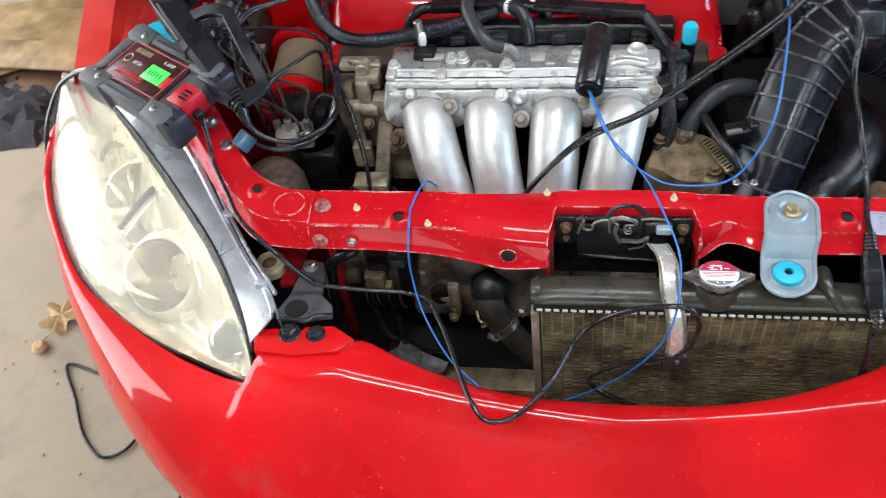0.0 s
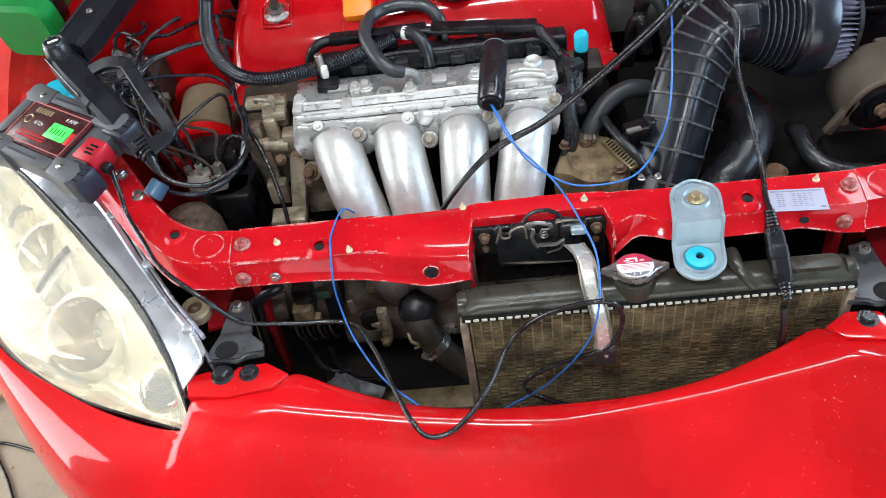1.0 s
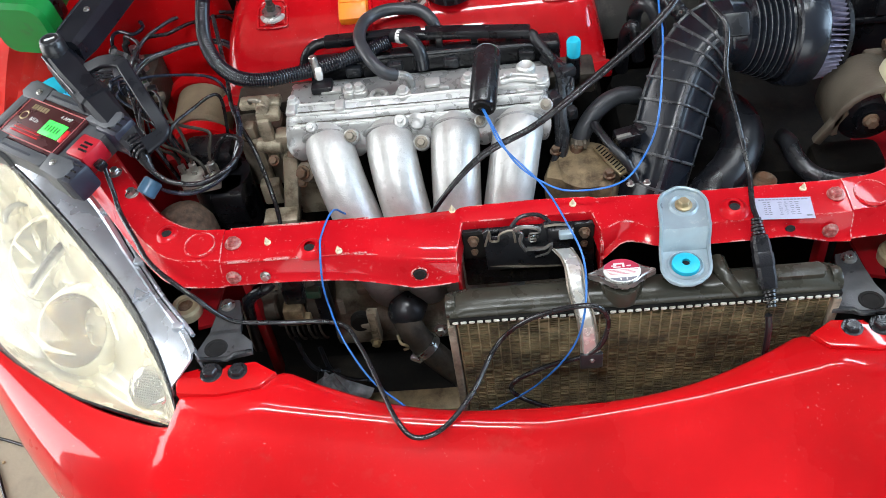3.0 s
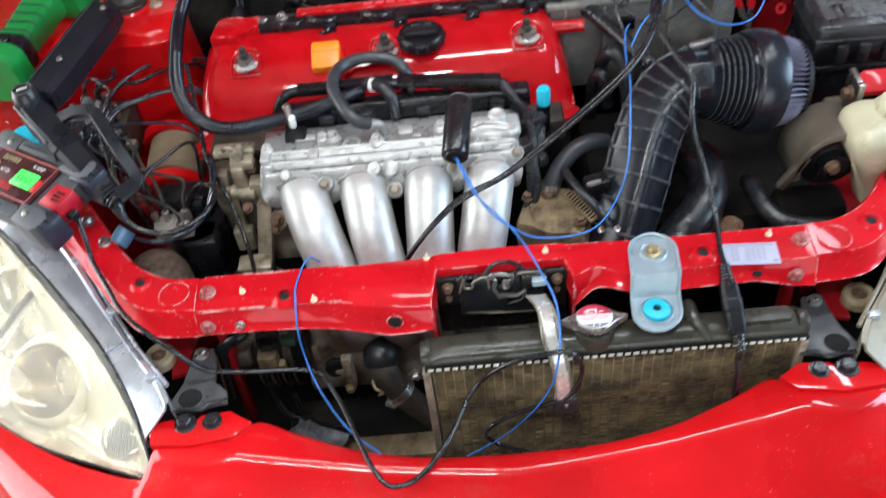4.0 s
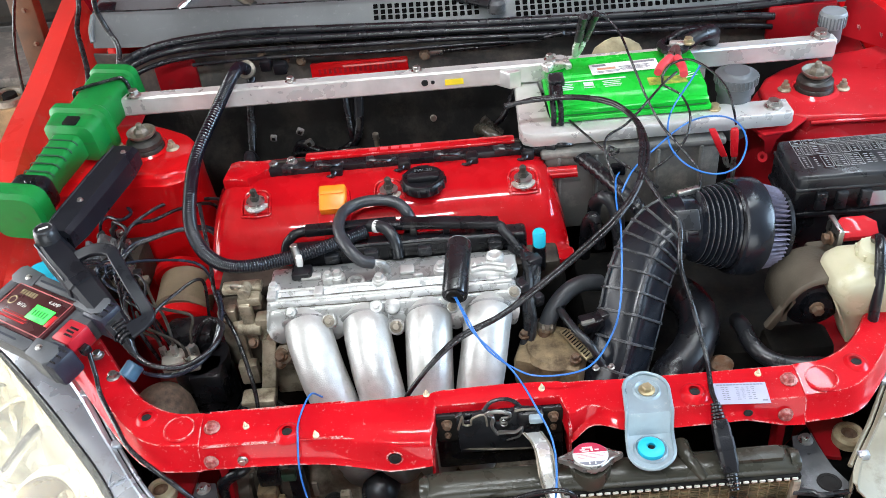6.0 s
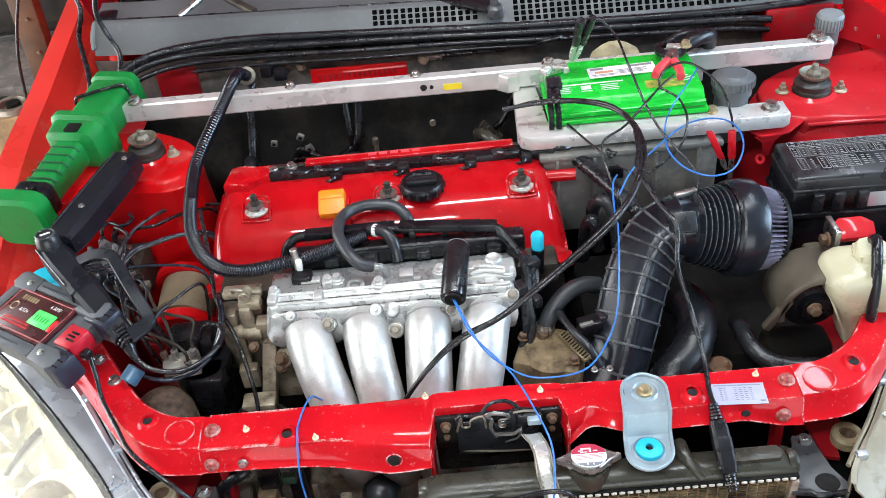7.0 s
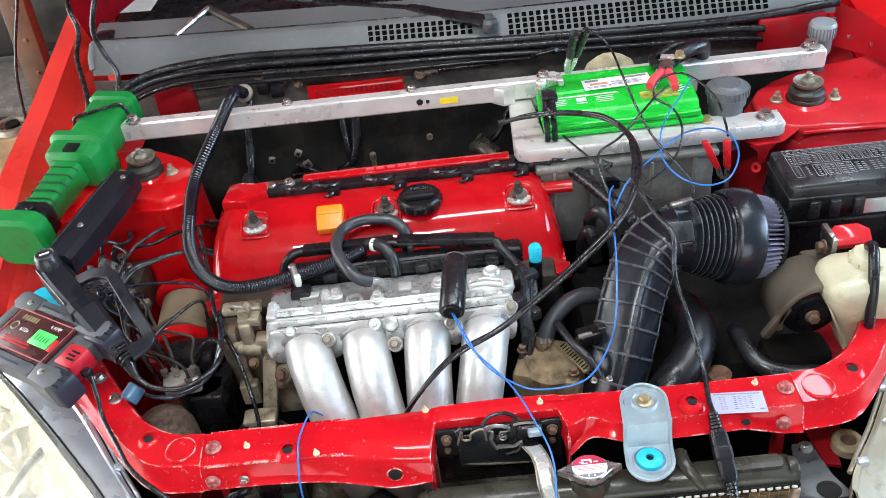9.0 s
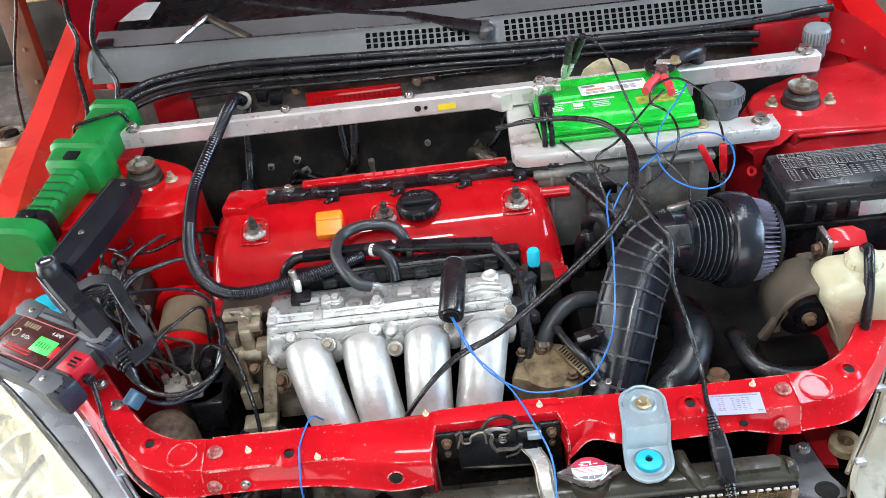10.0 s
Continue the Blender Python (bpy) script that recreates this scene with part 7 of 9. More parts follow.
part("body", lathe(B(), [(0.031, 0.915), (0.031, 0.900), (0.027, 0.898), (0.028, 0.82), (0, 0.82)], (0.436, 0.508, 0), seg=28), GREY_CAP, res)
res2 = thing("clutch_reservoir", (0.631, 0.64, 0.9), "pale capped clutch fluid reservoir", "reservoir")
part("cap", lathe(B(), [(0, 0.973), (0.020, 0.973), (0.0225, 0.969), (0.0225, 0.946), (0.018, 0.944)], (0.648, 0.665, -0.026), seg=28), mat("grey_white_cap", (0.20, 0.215, 0.225), 0.42, 0.1, 0.15), res2, "pale ribbed cap")
part("body", lathe(B(), [(0.019, 0.948), (0.019, 0.915), (0.014, 0.905), (0.012, 0.86)], (0.648, 0.665, -0.022), seg=24), GREY_CAP, res2)

for c_, r_, z_, h_, n_, own in (((0.436, 0.508), 0.034, 0.922, 0.012, 30, res), ((0.648, 0.665), 0.0225, 0.931, 0.020, 24, res2)):
    bm = B()
    for i in range(n_):
        a = 2 * math.pi * i / n_
        box(bm, (c_[0] + r_ * math.cos(a), c_[1] + r_ * math.sin(a), z_), (0.0022, 0.0026, h_), 0.0004, Matrix.Rotation(a, 4, "Z"), 1)
    part("cap_ribs", bm, GREY_CAP, own)
# ---------------------------------------------------------------- air intake
intake = thing("air_intake", (0.28, 0.2, 0.75), "ribbed black rubber intake duct with a cone filter", "air intake")
line = [(0.160, 0.086, 0.660), (0.180, 0.116, 0.710), (0.199, 0.150, 0.750), (0.216, 0.184, 0.784), (0.238, 0.216, 0.815), (0.266, 0.236, 0.836), (0.300, 0.240, 0.842)]
# towards the camera, so that the duct's ridge lines fit its view
TO_CAMERA = Vector((-0.22, -0.74, 0.64))


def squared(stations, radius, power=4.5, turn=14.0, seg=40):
    """Rows of a soft-cornered square section along a line; one corner faces the camera."""
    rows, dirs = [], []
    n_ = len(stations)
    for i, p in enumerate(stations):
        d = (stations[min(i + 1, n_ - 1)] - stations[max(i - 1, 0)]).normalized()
        v = (TO_CAMERA - d * TO_CAMERA.dot(d)).normalized()
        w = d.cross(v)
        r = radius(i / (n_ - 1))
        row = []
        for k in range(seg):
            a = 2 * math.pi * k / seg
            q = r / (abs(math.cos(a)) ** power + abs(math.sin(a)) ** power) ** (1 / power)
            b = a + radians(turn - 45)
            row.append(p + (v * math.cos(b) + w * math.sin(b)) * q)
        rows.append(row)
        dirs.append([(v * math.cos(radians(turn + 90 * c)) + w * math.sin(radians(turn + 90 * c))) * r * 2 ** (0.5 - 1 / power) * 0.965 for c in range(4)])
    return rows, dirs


sm = spline(line, 8)
rad_ = lambda t: 0.0362 + 0.001 * t
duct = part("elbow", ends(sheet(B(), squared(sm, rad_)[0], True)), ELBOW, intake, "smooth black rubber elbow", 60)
fine_ = spline(line, 40)
rib_at = [int(len(fine_) * f) for f in (0.13, 0.24, 0.35, 0.45, 0.54, 0.62, 0.69, 0.755, 0.815, 0.87, 0.92)]
for k in rib_at:
    t_ = k / (len(fine_) - 1)
    rows = []
    for dd, gr in ((-0.0022, -0.001), (-0.0013, 0.0034), (0.0013, 0.0034), (0.0022, -0.001)):
        d = (fine_[k + 1] - fine_[k - 1]).normalized()
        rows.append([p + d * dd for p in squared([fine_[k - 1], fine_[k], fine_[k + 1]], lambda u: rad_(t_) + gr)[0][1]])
    part("rib", sheet(B(), rows, True), ELBOW_RIB, duct, "", 60)
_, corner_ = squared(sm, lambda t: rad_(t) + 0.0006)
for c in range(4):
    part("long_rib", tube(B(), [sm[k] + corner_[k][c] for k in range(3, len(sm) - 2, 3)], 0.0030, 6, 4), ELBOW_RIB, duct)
# neck with a flat pad, bellows, cup
d0, d1 = Vector((0.276, 0.238, 0.843)), Vector((0.388, 0.248, 0.822))
ax = d1 - d0
prof = [(0.041, -0.02), (0.043, -0.005), (0.046, 0.0), (0.043, 0.006), (0.043, 0.026)]
for i in range(6):
    z = 0.028 + i * 0.0075
    prof += [(0.047 + 0.0020 * i, z), (0.052 + 0.0020 * i, z + 0.002), (0.052 + 0.0020 * i, z + 0.0048), (0.047 + 0.0020 * i, z + 0.007)]
prof += [(0.0605, 0.075), (0.0620, 0.079), (0.0690, 0.084), (0.0715, 0.092), (0.0720, 0.116), (0.0695, 0.121), (0.064, 0.122)]
prof = [(r, h * 0.98) for r, h in prof]
bell = part("bellows", lathe(B(), prof, d0, ax, 40), ELBOW, intake, "black rubber bellows", 30)
# pale rings paint the highlights on the bellows' crests
for i in range(6):
    r_ = 0.0523 + 0.0020 * i
    part("worn_crest", lathe(B(), [(r_ - 0.001, -0.0008), (r_ + 0.0004, 0.0), (r_ - 0.001, 0.0008)], d0 + ax.normalized() * (0.0314 + i * 0.0075) * 0.98, ax, 40), ELBOW_RIB, bell)
part("pad", box(B(), d0 + Vector((0.010, -0.030, 0.030)), (0.034, 0.030, 0.010), 0.003, Matrix.Rotation(radians(45), 4, "X")), BLACK_GLOSS, bell)
part("clamp", lathe(B(), [(0.0625, 0.076), (0.0650, 0.076), (0.0665, 0.083), (0.063, 0.083)], d0, ax, 40), BLACK_PLASTIC, bell)
part("clamp_screw", box(B(), (0.300, 0.262, 0.884), (0.034, 0.009, 0.009), 0.002, Matrix.Rotation(radians(15), 4, "Z")), STEEL, bell, "bright hose clamp screw")
# pleated cone filter
nple = 52
rows = []
axn, aa, ab = frame_of(ax)
for h, r0 in ((0.112, 0.0665), (0.150, 0.0590)):
    ring = []
    for i in range(nple * 2):
        a = math.pi * i / nple
        r = r0 * (1.0 if i % 2 else 0.66)
        ring.append(d0 + axn * h + (aa * math.cos(a) + ab * math.sin(a)) * r)
    rows.append(ring)
part("pleats", sheet(B(), rows, True), mat("filter_cotton", (0.23, 0.215, 0.29), 0.9, var=0.3, scale=60, dirt=(0.12, 0.11, 0.14), amount=0.3), intake, "pleated grey violet filter cloth", 20)
part("end_cap", lathe(B(), [(0.048, 0.149), (0.057, 0.151), (0.057, 0.157), (0.04, 0.160), (0, 0.160)], d0, ax, 32), RUBBER, intake)
# clamp and hoses at the throttle
part("throttle_clamp", lathe(B(), [(0.0395, -0.008), (0.0415, -0.008), (0.0415, 0.008), (0.0395, 0.008)], (0.142, 0.085, 0.645), (0.018, 0.025, 0.05), 30), GOLD, intake, "gold hose clamp")
band = part("clamp_band", box(B(), (0.120, 0.122, 0.737), (0.014, 0.066, 0.005), 0.002, Matrix.Rotation(radians(27), 4, "Z")), GOLD, intake, "slotted gold hose clamp band")
for i in range(11):
    part("slot", box(B(), (0.120 + 0.0125 - 0.0025 * i, 0.122 - 0.0245 + 0.0049 * i, 0.7398), (0.010, 0.0016, 0.0012), 0, Matrix.Rotation(radians(42), 4, "Z")), DARK, band)


def hose(name, pts, r, material, label, category="hose", seg=12, sub=6, wave=None):
    return tagged(part(name, tube(B(), pts, r, seg, sub, wave), material, None, "", 70), label, category)


hose("coolant_hose", [(0.285, 0.27, 0.69), (0.302, 0.215, 0.718), (0.305, 0.160, 0.722), (0.282, 0.115, 0.708), (0.245, 0.085, 0.685), (0.215, 0.06, 0.60)], 0.029, RUBBER, "thick black rubber coolant hose")
hose("coolant_hose", [(0.170, 0.216, 0.765), (0.144, 0.208, 0.775), (0.119, 0.196, 0.772), (0.096, 0.178, 0.757), (0.083, 0.165, 0.732), (0.078, 0.155, 0.69)], 0.0125, HOSE_GREY, "short grey rubber hose with a clamp")
hose("ribbed_conduit", [(0.100, 0.180, 0.755), (0.104, 0.165, 0.764), (0.109, 0.146, 0.766), (0.120, 0.120, 0.764), (0.137, 0.098, 0.755), (0.150, 0.085, 0.73)], 0.0062, BLACK_GLOSS, "thin ribbed black conduit", "conduit", sub=8, wave=lambda i: 1.0 if i % 2 else 0.82)
sens = thing("sensor_plug", (0.145, 0.138, 0.74), "dusty black sensor plug beside the intake duct", "plug")
part("body", box(B(), (0.143, 0.137, 0.762), (0.034, 0.024, 0.020), 0.004, Matrix.Rotation(radians(14), 4, "Z")), BLACK_PLASTIC, sens)
part("socket", box(B(), (0.163, 0.147, 0.764), (0.016, 0.018, 0.016), 0.003, Matrix.Rotation(radians(14), 4, "Z")), BLACK_GLOSS, sens)
part("rib", box(B(), (0.137, 0.126, 0.774), (0.020, 0.006, 0.005), 0.001, Matrix.Rotation(radians(14), 4, "Z")), DUSTY, sens)
part("foot", rod(B(), (0.145, 0.138, 0.72), (0.145, 0.138, 0.755), 0.009, seg=14), BLACK_PLASTIC, sens)
hcl = thing("hose_clip", (0.086, 0.153, 0.75), "dull steel spring clip on the short grey hose", "hose clip")
part("band", lathe(B(), [(0.0128, -0.006), (0.0146, -0.006), (0.0146, 0.006), (0.0128, 0.006)], (0.0835, 0.168, 0.735), (0.12, 0.3, 0.8), 22), STAINED, hcl)
for k in (-1, 1):
    part("ear", box(B(), (0.0835 + 0.006 * k, 0.153, 0.741), (0.004, 0.010, 0.010), 0.001), STAINED, hcl)
hose("wiring_loom", [(0.10, 0.492, 0.842), (0.143, 0.474, 0.840), (0.170, 0.451, 0.840), (0.197, 0.401, 0.838), (0.227, 0.347, 0.828), (0.249, 0.318, 0.81), (0.262, 0.290, 0.77)], lambda t: 0.0118 + 0.0008 * math.sin(160 * t), RUBBER, "black taped wiring loom", "cable", sub=14)
hose("vapour_hose", [(0.190, 0.385, 0.73), (0.188, 0.375, 0.79), (0.200, 0.36, 0.815), (0.215, 0.345, 0.80), (0.22, 0.32, 0.74)], 0.011, BLACK_GLOSS, "glossy black pipe bend")
hose("heater_hose", [(0.17, 0.36, 0.70), (0.172, 0.35, 0.77), (0.182, 0.34, 0.79), (0.19, 0.33, 0.74)], 0.010, RUBBER, "black heater hose beside the engine")
hose("lower_hose", [(0.385, 0.22, 0.66), (0.372, 0.165, 0.70), (0.374, 0.130, 0.70), (0.390, 0.104, 0.695), (0.420, 0.092, 0.69), (0.455, 0.088, 0.69), (0.48, 0.09, 0.68)], 0.0125, BLACK_GLOSS, "black hose beside the mount")
hose("firewall_hose", [(-0.40, 0.68, 0.72), (-0.392, 0.60, 0.80), (-0.378, 0.53, 0.83), (-0.372, 0.505, 0.80)], 0.010, RUBBER, "black breather hose on the firewall")
hose("spring_hose", [(0.02, 0.62, 0.80), (0.035, 0.585, 0.815), (0.06, 0.56, 0.80), (0.08, 0.53, 0.77)], 0.012, TANK_BLACK, "coil wrapped hose behind the engine", sub=12, wave=lambda i: 1.0 if i % 2 else 0.82)

# ---------------------------------------------------------------- right flank: fuse box, tank, mount
fb = thing("fuse_box", (0.56, 0.33, 0.74), "black fuse box with a white printed diagram on its lid", "fuse box")
rz = Matrix.Rotation(radians(-1), 4, "Z")
FB = pose(0.584, 0.342, 0, 0, 0, -1)
lidp = part("lid", box(B(), FB @ Vector((0, 0, 0.842)), (0.225, 0.105, 0.052), 0.006, rz), BLACK_GLOSS, fb, "black fuse box lid", 50)
part("lid_rim", box(B(), FB @ Vector((0, 0, 0.800)), (0.232, 0.112, 0.010), 0.003, rz), BLACK_PLASTIC, fb)
part("lid_rim", box(B(), FB @ Vector((0, 0, 0.845)), (0.2285, 0.1085, 0.006), 0.002, rz), BLACK_GLOSS, fb)
part("lid_skirt", box(B(), FB @ Vector((0, 0, 0.820)), (0.2265, 0.1055, 0.046), 0.003, rz), BLACK_PLASTIC, fb)
part("body", box(B(), FB @ Vector((0, 0.0, 0.770)), (0.215, 0.095, 0.09), 0.006, rz), BLACK_PLASTIC, fb, "", 50)
for x in (-0.075, -0.045, -0.01, 0.06):
    part("latch_tab", box(B(), FB @ Vector((x, -0.056, 0.826)), (0.016, 0.008, 0.030), 0.002, rz), BLACK_GLOSS, fb)
dm = FB @ pose(0.004, 0.004, 0.8686) @ Matrix.Diagonal((1.0, 1.35, 1, 1))
rg = random.Random(11)
rows_ = []
for y, h, lo, hi in ((0.027, 0.009, -0.100, 0.100), (0.0105, 0.018, -0.100, 0.100), (-0.0135, 0.022, -0.100, 0.100)):
    x = lo
    while x < hi - 0.012:
        w = min(rg.uniform(0.011, 0.026), hi - x)
        cx = x + w / 2 - 0.0008
        if rg.random() < 0.88:
            rows_ += [(cx, y + h / 2, w - 0.0016, 0.0005), (cx, y - h / 2, w - 0.0016, 0.0005), (cx - w / 2 + 0.0008, y, 0.0005, h), (cx + w / 2 - 0.0008, y, 0.0005, h)]
        for k in range(max(1, int(h / 0.0042))):
            for part_ in range(2 if w > 0.018 else 1):
                rows_.append((cx + (part_ - 0.5) * w * 0.42 * (w > 0.018), y - h / 2 + 0.003 + 0.0040 * k, w * rg.uniform(0.18, 0.34), 0.0009))
        x += w + 0.0012
part("printed_diagram", bars(B(), dm, rows_, 0.0005), PRINT_DIM, lidp, "white printed fuse diagram")
part("silver_label", box(B(), FB @ Vector((0.025, -0.0532, 0.822)), (0.052, 0.001, 0.026), 0, rz), SILVER, fb, "blank silver label")
part("silver_label", box(B(), FB @ Vector((0.088, -0.0532, 0.824)), (0.04, 0.001, 0.024), 0, rz), TANK, fb, "pale label")

ov = thing("coolant_tank", (0.52, 0.13, 0.66), "yellowed white plastic coolant tank with a black hose", "tank")
rows = []
for z, k, dx in ((0.690, 0.40, 0.014), (0.696, 0.54, 0.014), (0.715, 0.64, 0.013), (0.755, 0.76, 0.010), (0.778, 0.88, 0.005), (0.790, 0.97, 0.002), (0.808, 1.0, 0.0), (0.822, 0.97, 0.001), (0.831, 0.86, 0.003), (0.834, 0.6, 0.005)):
    rows.append([(0.525 + dx + x * k, 0.140 + y * k, z) for x, y in rounded(0.062, 0.042, 0.022, 5)])
part("body", ends(sheet(B(), rows, True)), TANK, ov, "yellowed translucent tank", 50)
capc = part("cap", lathe(B(), [(0.024, 0.832), (0.024, 0.842), (0.020, 0.848), (0, 0.849)], (0.528, 0.150, 0), seg=24), TANK, ov, "white ribbed cap")
for k in range(10):
    a = 2 * math.pi * k / 10
    part("cap_rib", rod(B(), (0.528 + 0.0238 * math.cos(a), 0.150 + 0.0238 * math.sin(a), 0.834), (0.528 + 0.0238 * math.cos(a), 0.150 + 0.0238 * math.sin(a), 0.843), 0.0022, seg=6), TANK, capc)
part("mould_seam", tube(B(), [(0.4655, 0.128, 0.800), (0.478, 0.116, 0.770), (0.492, 0.112, 0.735), (0.502, 0.115, 0.705)], 0.0016, 6, 4), TANK, ov)
part("hose", tube(B(), [(0.530, 0.158, 0.853), (0.528, 0.145, 0.862), (0.522, 0.125, 0.856), (0.518, 0.104, 0.825), (0.518, 0.095, 0.78), (0.519, 0.094, 0.755)], 0.0072, 12, 5), RUBBER, ov, "black rubber overflow hose")

em = thing("engine_mount", (0.45, 0.17, 0.62), "tan cast engine mount with a black rubber core", "engine mount")
# hoop: thick curved band round the bush
arc = [Vector((0.460 + 0.042 * math.cos(radians(a)), 0.165, 0.754 + 0.049 * math.sin(radians(a)))) for a in range(-10, 196, 12)]
rows = []
for i, p in enumerate(arc):
    out = (p - Vector((0.460, 0.165, 0.754))).normalized()
    rows.append([p + out * 0.008 + Vector((0, -0.036, 0)), p + out * 0.011 + Vector((0, -0.034, 0)), p + out * 0.011 + Vector((0, 0.034, 0)), p + out * 0.008 + Vector((0, 0.04, 0)), p + out * 0.002 + Vector((0, 0.036, 0)), p + out * 0.002 + Vector((0, -0.036, 0))])
part("hoop", ends(sheet(B(), rows, True)), TAN, em, "tan cast hoop", 40)
part("rubber_core", lathe(B(), [(0, -0.032), (0.020, -0.034), (0.022, -0.022), (0.041, -0.020), (0.042, 0.03), (0, 0.03)], (0.460, 0.165, 0.756), (0, 1, 0), 28), RUBBER, em)
part("ear", box(B(), (0.408, 0.135, 0.752), (0.012, 0.012, 0.06), 0.003, Matrix.Rotation(radians(28), 4, "Y")), TAN, em)
put("bolt", BOLT_RUST, em, pose(0.455, 0.128, 0.763, 90))
part("arm", box(B(), (0.487, 0.190, 0.800), (0.05, 0.06, 0.018), 0.006), TAN, em)
part("foot", box(B(), (0.46, 0.17, 0.60), (0.10, 0.06, 0.14), 0.015), DARK, em)
part("red_tab", prism(B(), [(-0.03, -0.02), (0.03, -0.02), (0.034, 0.008), (0.018, 0.022), (-0.018, 0.022), (-0.034, 0.008)], 0, 0.012, 0.003, pose(0.530, 0.216, 0.822, 20) @ Matrix.Diagonal((0.9, 0.85, 1, 1))), RED_DUST, em, "red bracket")
part("steel_plate", box(B(), (0.500, 0.212, 0.824), (0.008, 0.042, 0.036), 0.001), STEEL, em)
put("bolt", BOLT_RUST, em, pose(0.490, 0.200, 0.826, 0, -90))
part("frame_rail", box(B(), (0.530, 0.200, 0.600), (0.11, 0.14, 0.05), 0.012, Matrix.Rotation(radians(25), 4, "Z")), RED_DULL, em, "red chassis rail below the mount")
part("rust_boss", lathe(B(), [(0, 0.68), (0.016, 0.68), (0.017, 0.692), (0.011, 0.697), (0, 0.693)], (0.325, 0.105, 0), seg=18), RUSTY, em)

# ---------------------------------------------------------------- left flank clutter in the bay
vbk = thing("brake_valve_block", (-0.465, 0.20, 0.62), "cast valve block with steel brake lines", "valve block")
VALVE = mat("dull_alloy_block", (0.36, 0.34, 0.30), 0.4, 0.5, 0.25, 50, 0.3, 300, dirt=(0.13, 0.11, 0.09), amount=0.35)
part("block", box(B(), (-0.461, 0.182, 0.712), (0.054, 0.034, 0.026), 0.004, Matrix.Rotation(radians(12), 4, "Z")), VALVE, vbk, "dull alloy block")
part("motor", lathe(B(), [(0, 0.56), (0.045, 0.56), (0.045, 0.69), (0, 0.69)], (-0.445, 0.215, 0), seg=20), BLACK_PLASTIC, vbk)
part("solenoid_cover", box(B(), (-0.452, 0.232, 0.715), (0.075, 0.050, 0.045), 0.012), BLACK_PLASTIC, vbk)
for pts in ([(-0.438, 0.182, 0.735), (-0.438, 0.192, 0.755), (-0.432, 0.204, 0.775), (-0.443, 0.211, 0.780), (-0.478, 0.225, 0.780), (-0.518, 0.254, 0.775), (-0.546, 0.299, 0.770)],
            [(-0.446, 0.168, 0.726), (-0.443, 0.166, 0.748), (-0.455, 0.174, 0.760), (-0.484, 0.190, 0.765), (-0.511, 0.213, 0.760), (-0.536, 0.258, 0.750)],
            [(-0.466, 0.183, 0.735), (-0.466, 0.190, 0.762), (-0.478, 0.216, 0.775), (-0.500, 0.249, 0.775), (-0.532, 0.316, 0.770)],
            [(-0.484, 0.186, 0.730), (-0.492, 0.196, 0.750), (-0.512, 0.202, 0.760), (-0.537, 0.229, 0.765), (-0.549, 0.274, 0.770)]):
    p = Vector(pts[0])
    u = part("union", rod(B(), p - Vector((0, 0, 0.012)), p + Vector((0, 0, 0.008)), 0.006, seg=6), STEEL, vbk)
    part("brake_line", tube(B(), pts, 0.0024, 8, 6), GREASY, u)
part("bracket", box(B(), (-0.43, 0.19, 0.66), (0.05, 0.05, 0.06), 0.006), BLACK_PLASTIC, vbk)
part("cast_dome", lathe(B(), [(0, 0.702), (0.02, 0.70), (0.036, 0.688), (0.045, 0.665), (0.047, 0.60), (0, 0.60)], (-0.490, 0.130, 0), seg=28), mat("flaking_rust_brown", (0.10, 0.065, 0.045), 0.8, 0.2, 0.5, 120, 0.8, 180), vbk, "rusty brown domed can")
# mount on the belt side: tan drum between two red discs
bm_ = thing("belt_side_mount", (-0.50, 0.38, 0.6), "tan drum shaped mount between red brackets", "engine mount")
# tan darkened: the shadow on the drum is put into its colour
part("drum", rod(B(), (-0.498, 0.33, 0.672), (-0.498, 0.405, 0.682), 0.046, seg=28), mat("dusty_shaded_tan_drum", (0.26, 0.195, 0.125), 0.6, 0.1, 0.2, 30, 0.3, dirt=(0.2, 0.15, 0.09), amount=0.3), bm_, "dusty tan drum, darkened in its colour for shadow")
part("red_bracket", rod(B(), (-0.505, 0.412, 0.675), (-0.505, 0.430, 0.680), 0.056, seg=32, ch=0.004), RED, bm_, "round red bracket")
part("red_bracket", rod(B(), (-0.492, 0.305, 0.664), (-0.492, 0.326, 0.670), 0.052, seg=32, ch=0.004), RED, bm_, "round red bracket")
part("pedestal", box(B(), (-0.50, 0.37, 0.58), (0.13, 0.16, 0.16), 0.02), RED_DULL, bm_)
# fluid reservoir with a cyan cap near the fender, plugs and lines
ps = thing("washer_filler", (-0.665, 0.30, 0.70), "cyan capped filler neck beside the fender", "filler cap")
part("cap", lathe(B(), [(0, 0.822), (0.026, 0.822), (0.029, 0.815), (0.029, 0.80), (0.02, 0.798)], (-0.664, 0.288, 0), seg=28), CYAN, ps, "cyan filler cap")
part("neck", lathe(B(), [(0.018, 0.80), (0.018, 0.68), (0, 0.68)], (-0.664, 0.288, 0), seg=20), BLACK_PLASTIC, ps)
ab = thing("brake_unit", (-0.60, 0.42, 0.66), "grimy brake unit with bunched lines", "brake unit")
part("body", box(B(), (-0.605, 0.415, 0.715), (0.085, 0.085, 0.07), 0.008), GREASY, ab)
part("orange_connector", box(B(), (-0.628, 0.480, 0.775), (0.045, 0.018, 0.014), 0.003, Matrix.Rotation(radians(-18), 4, "Z")), mat("faded_orange", (0.45, 0.12, 0.03), 0.6), ab, "orange connector")
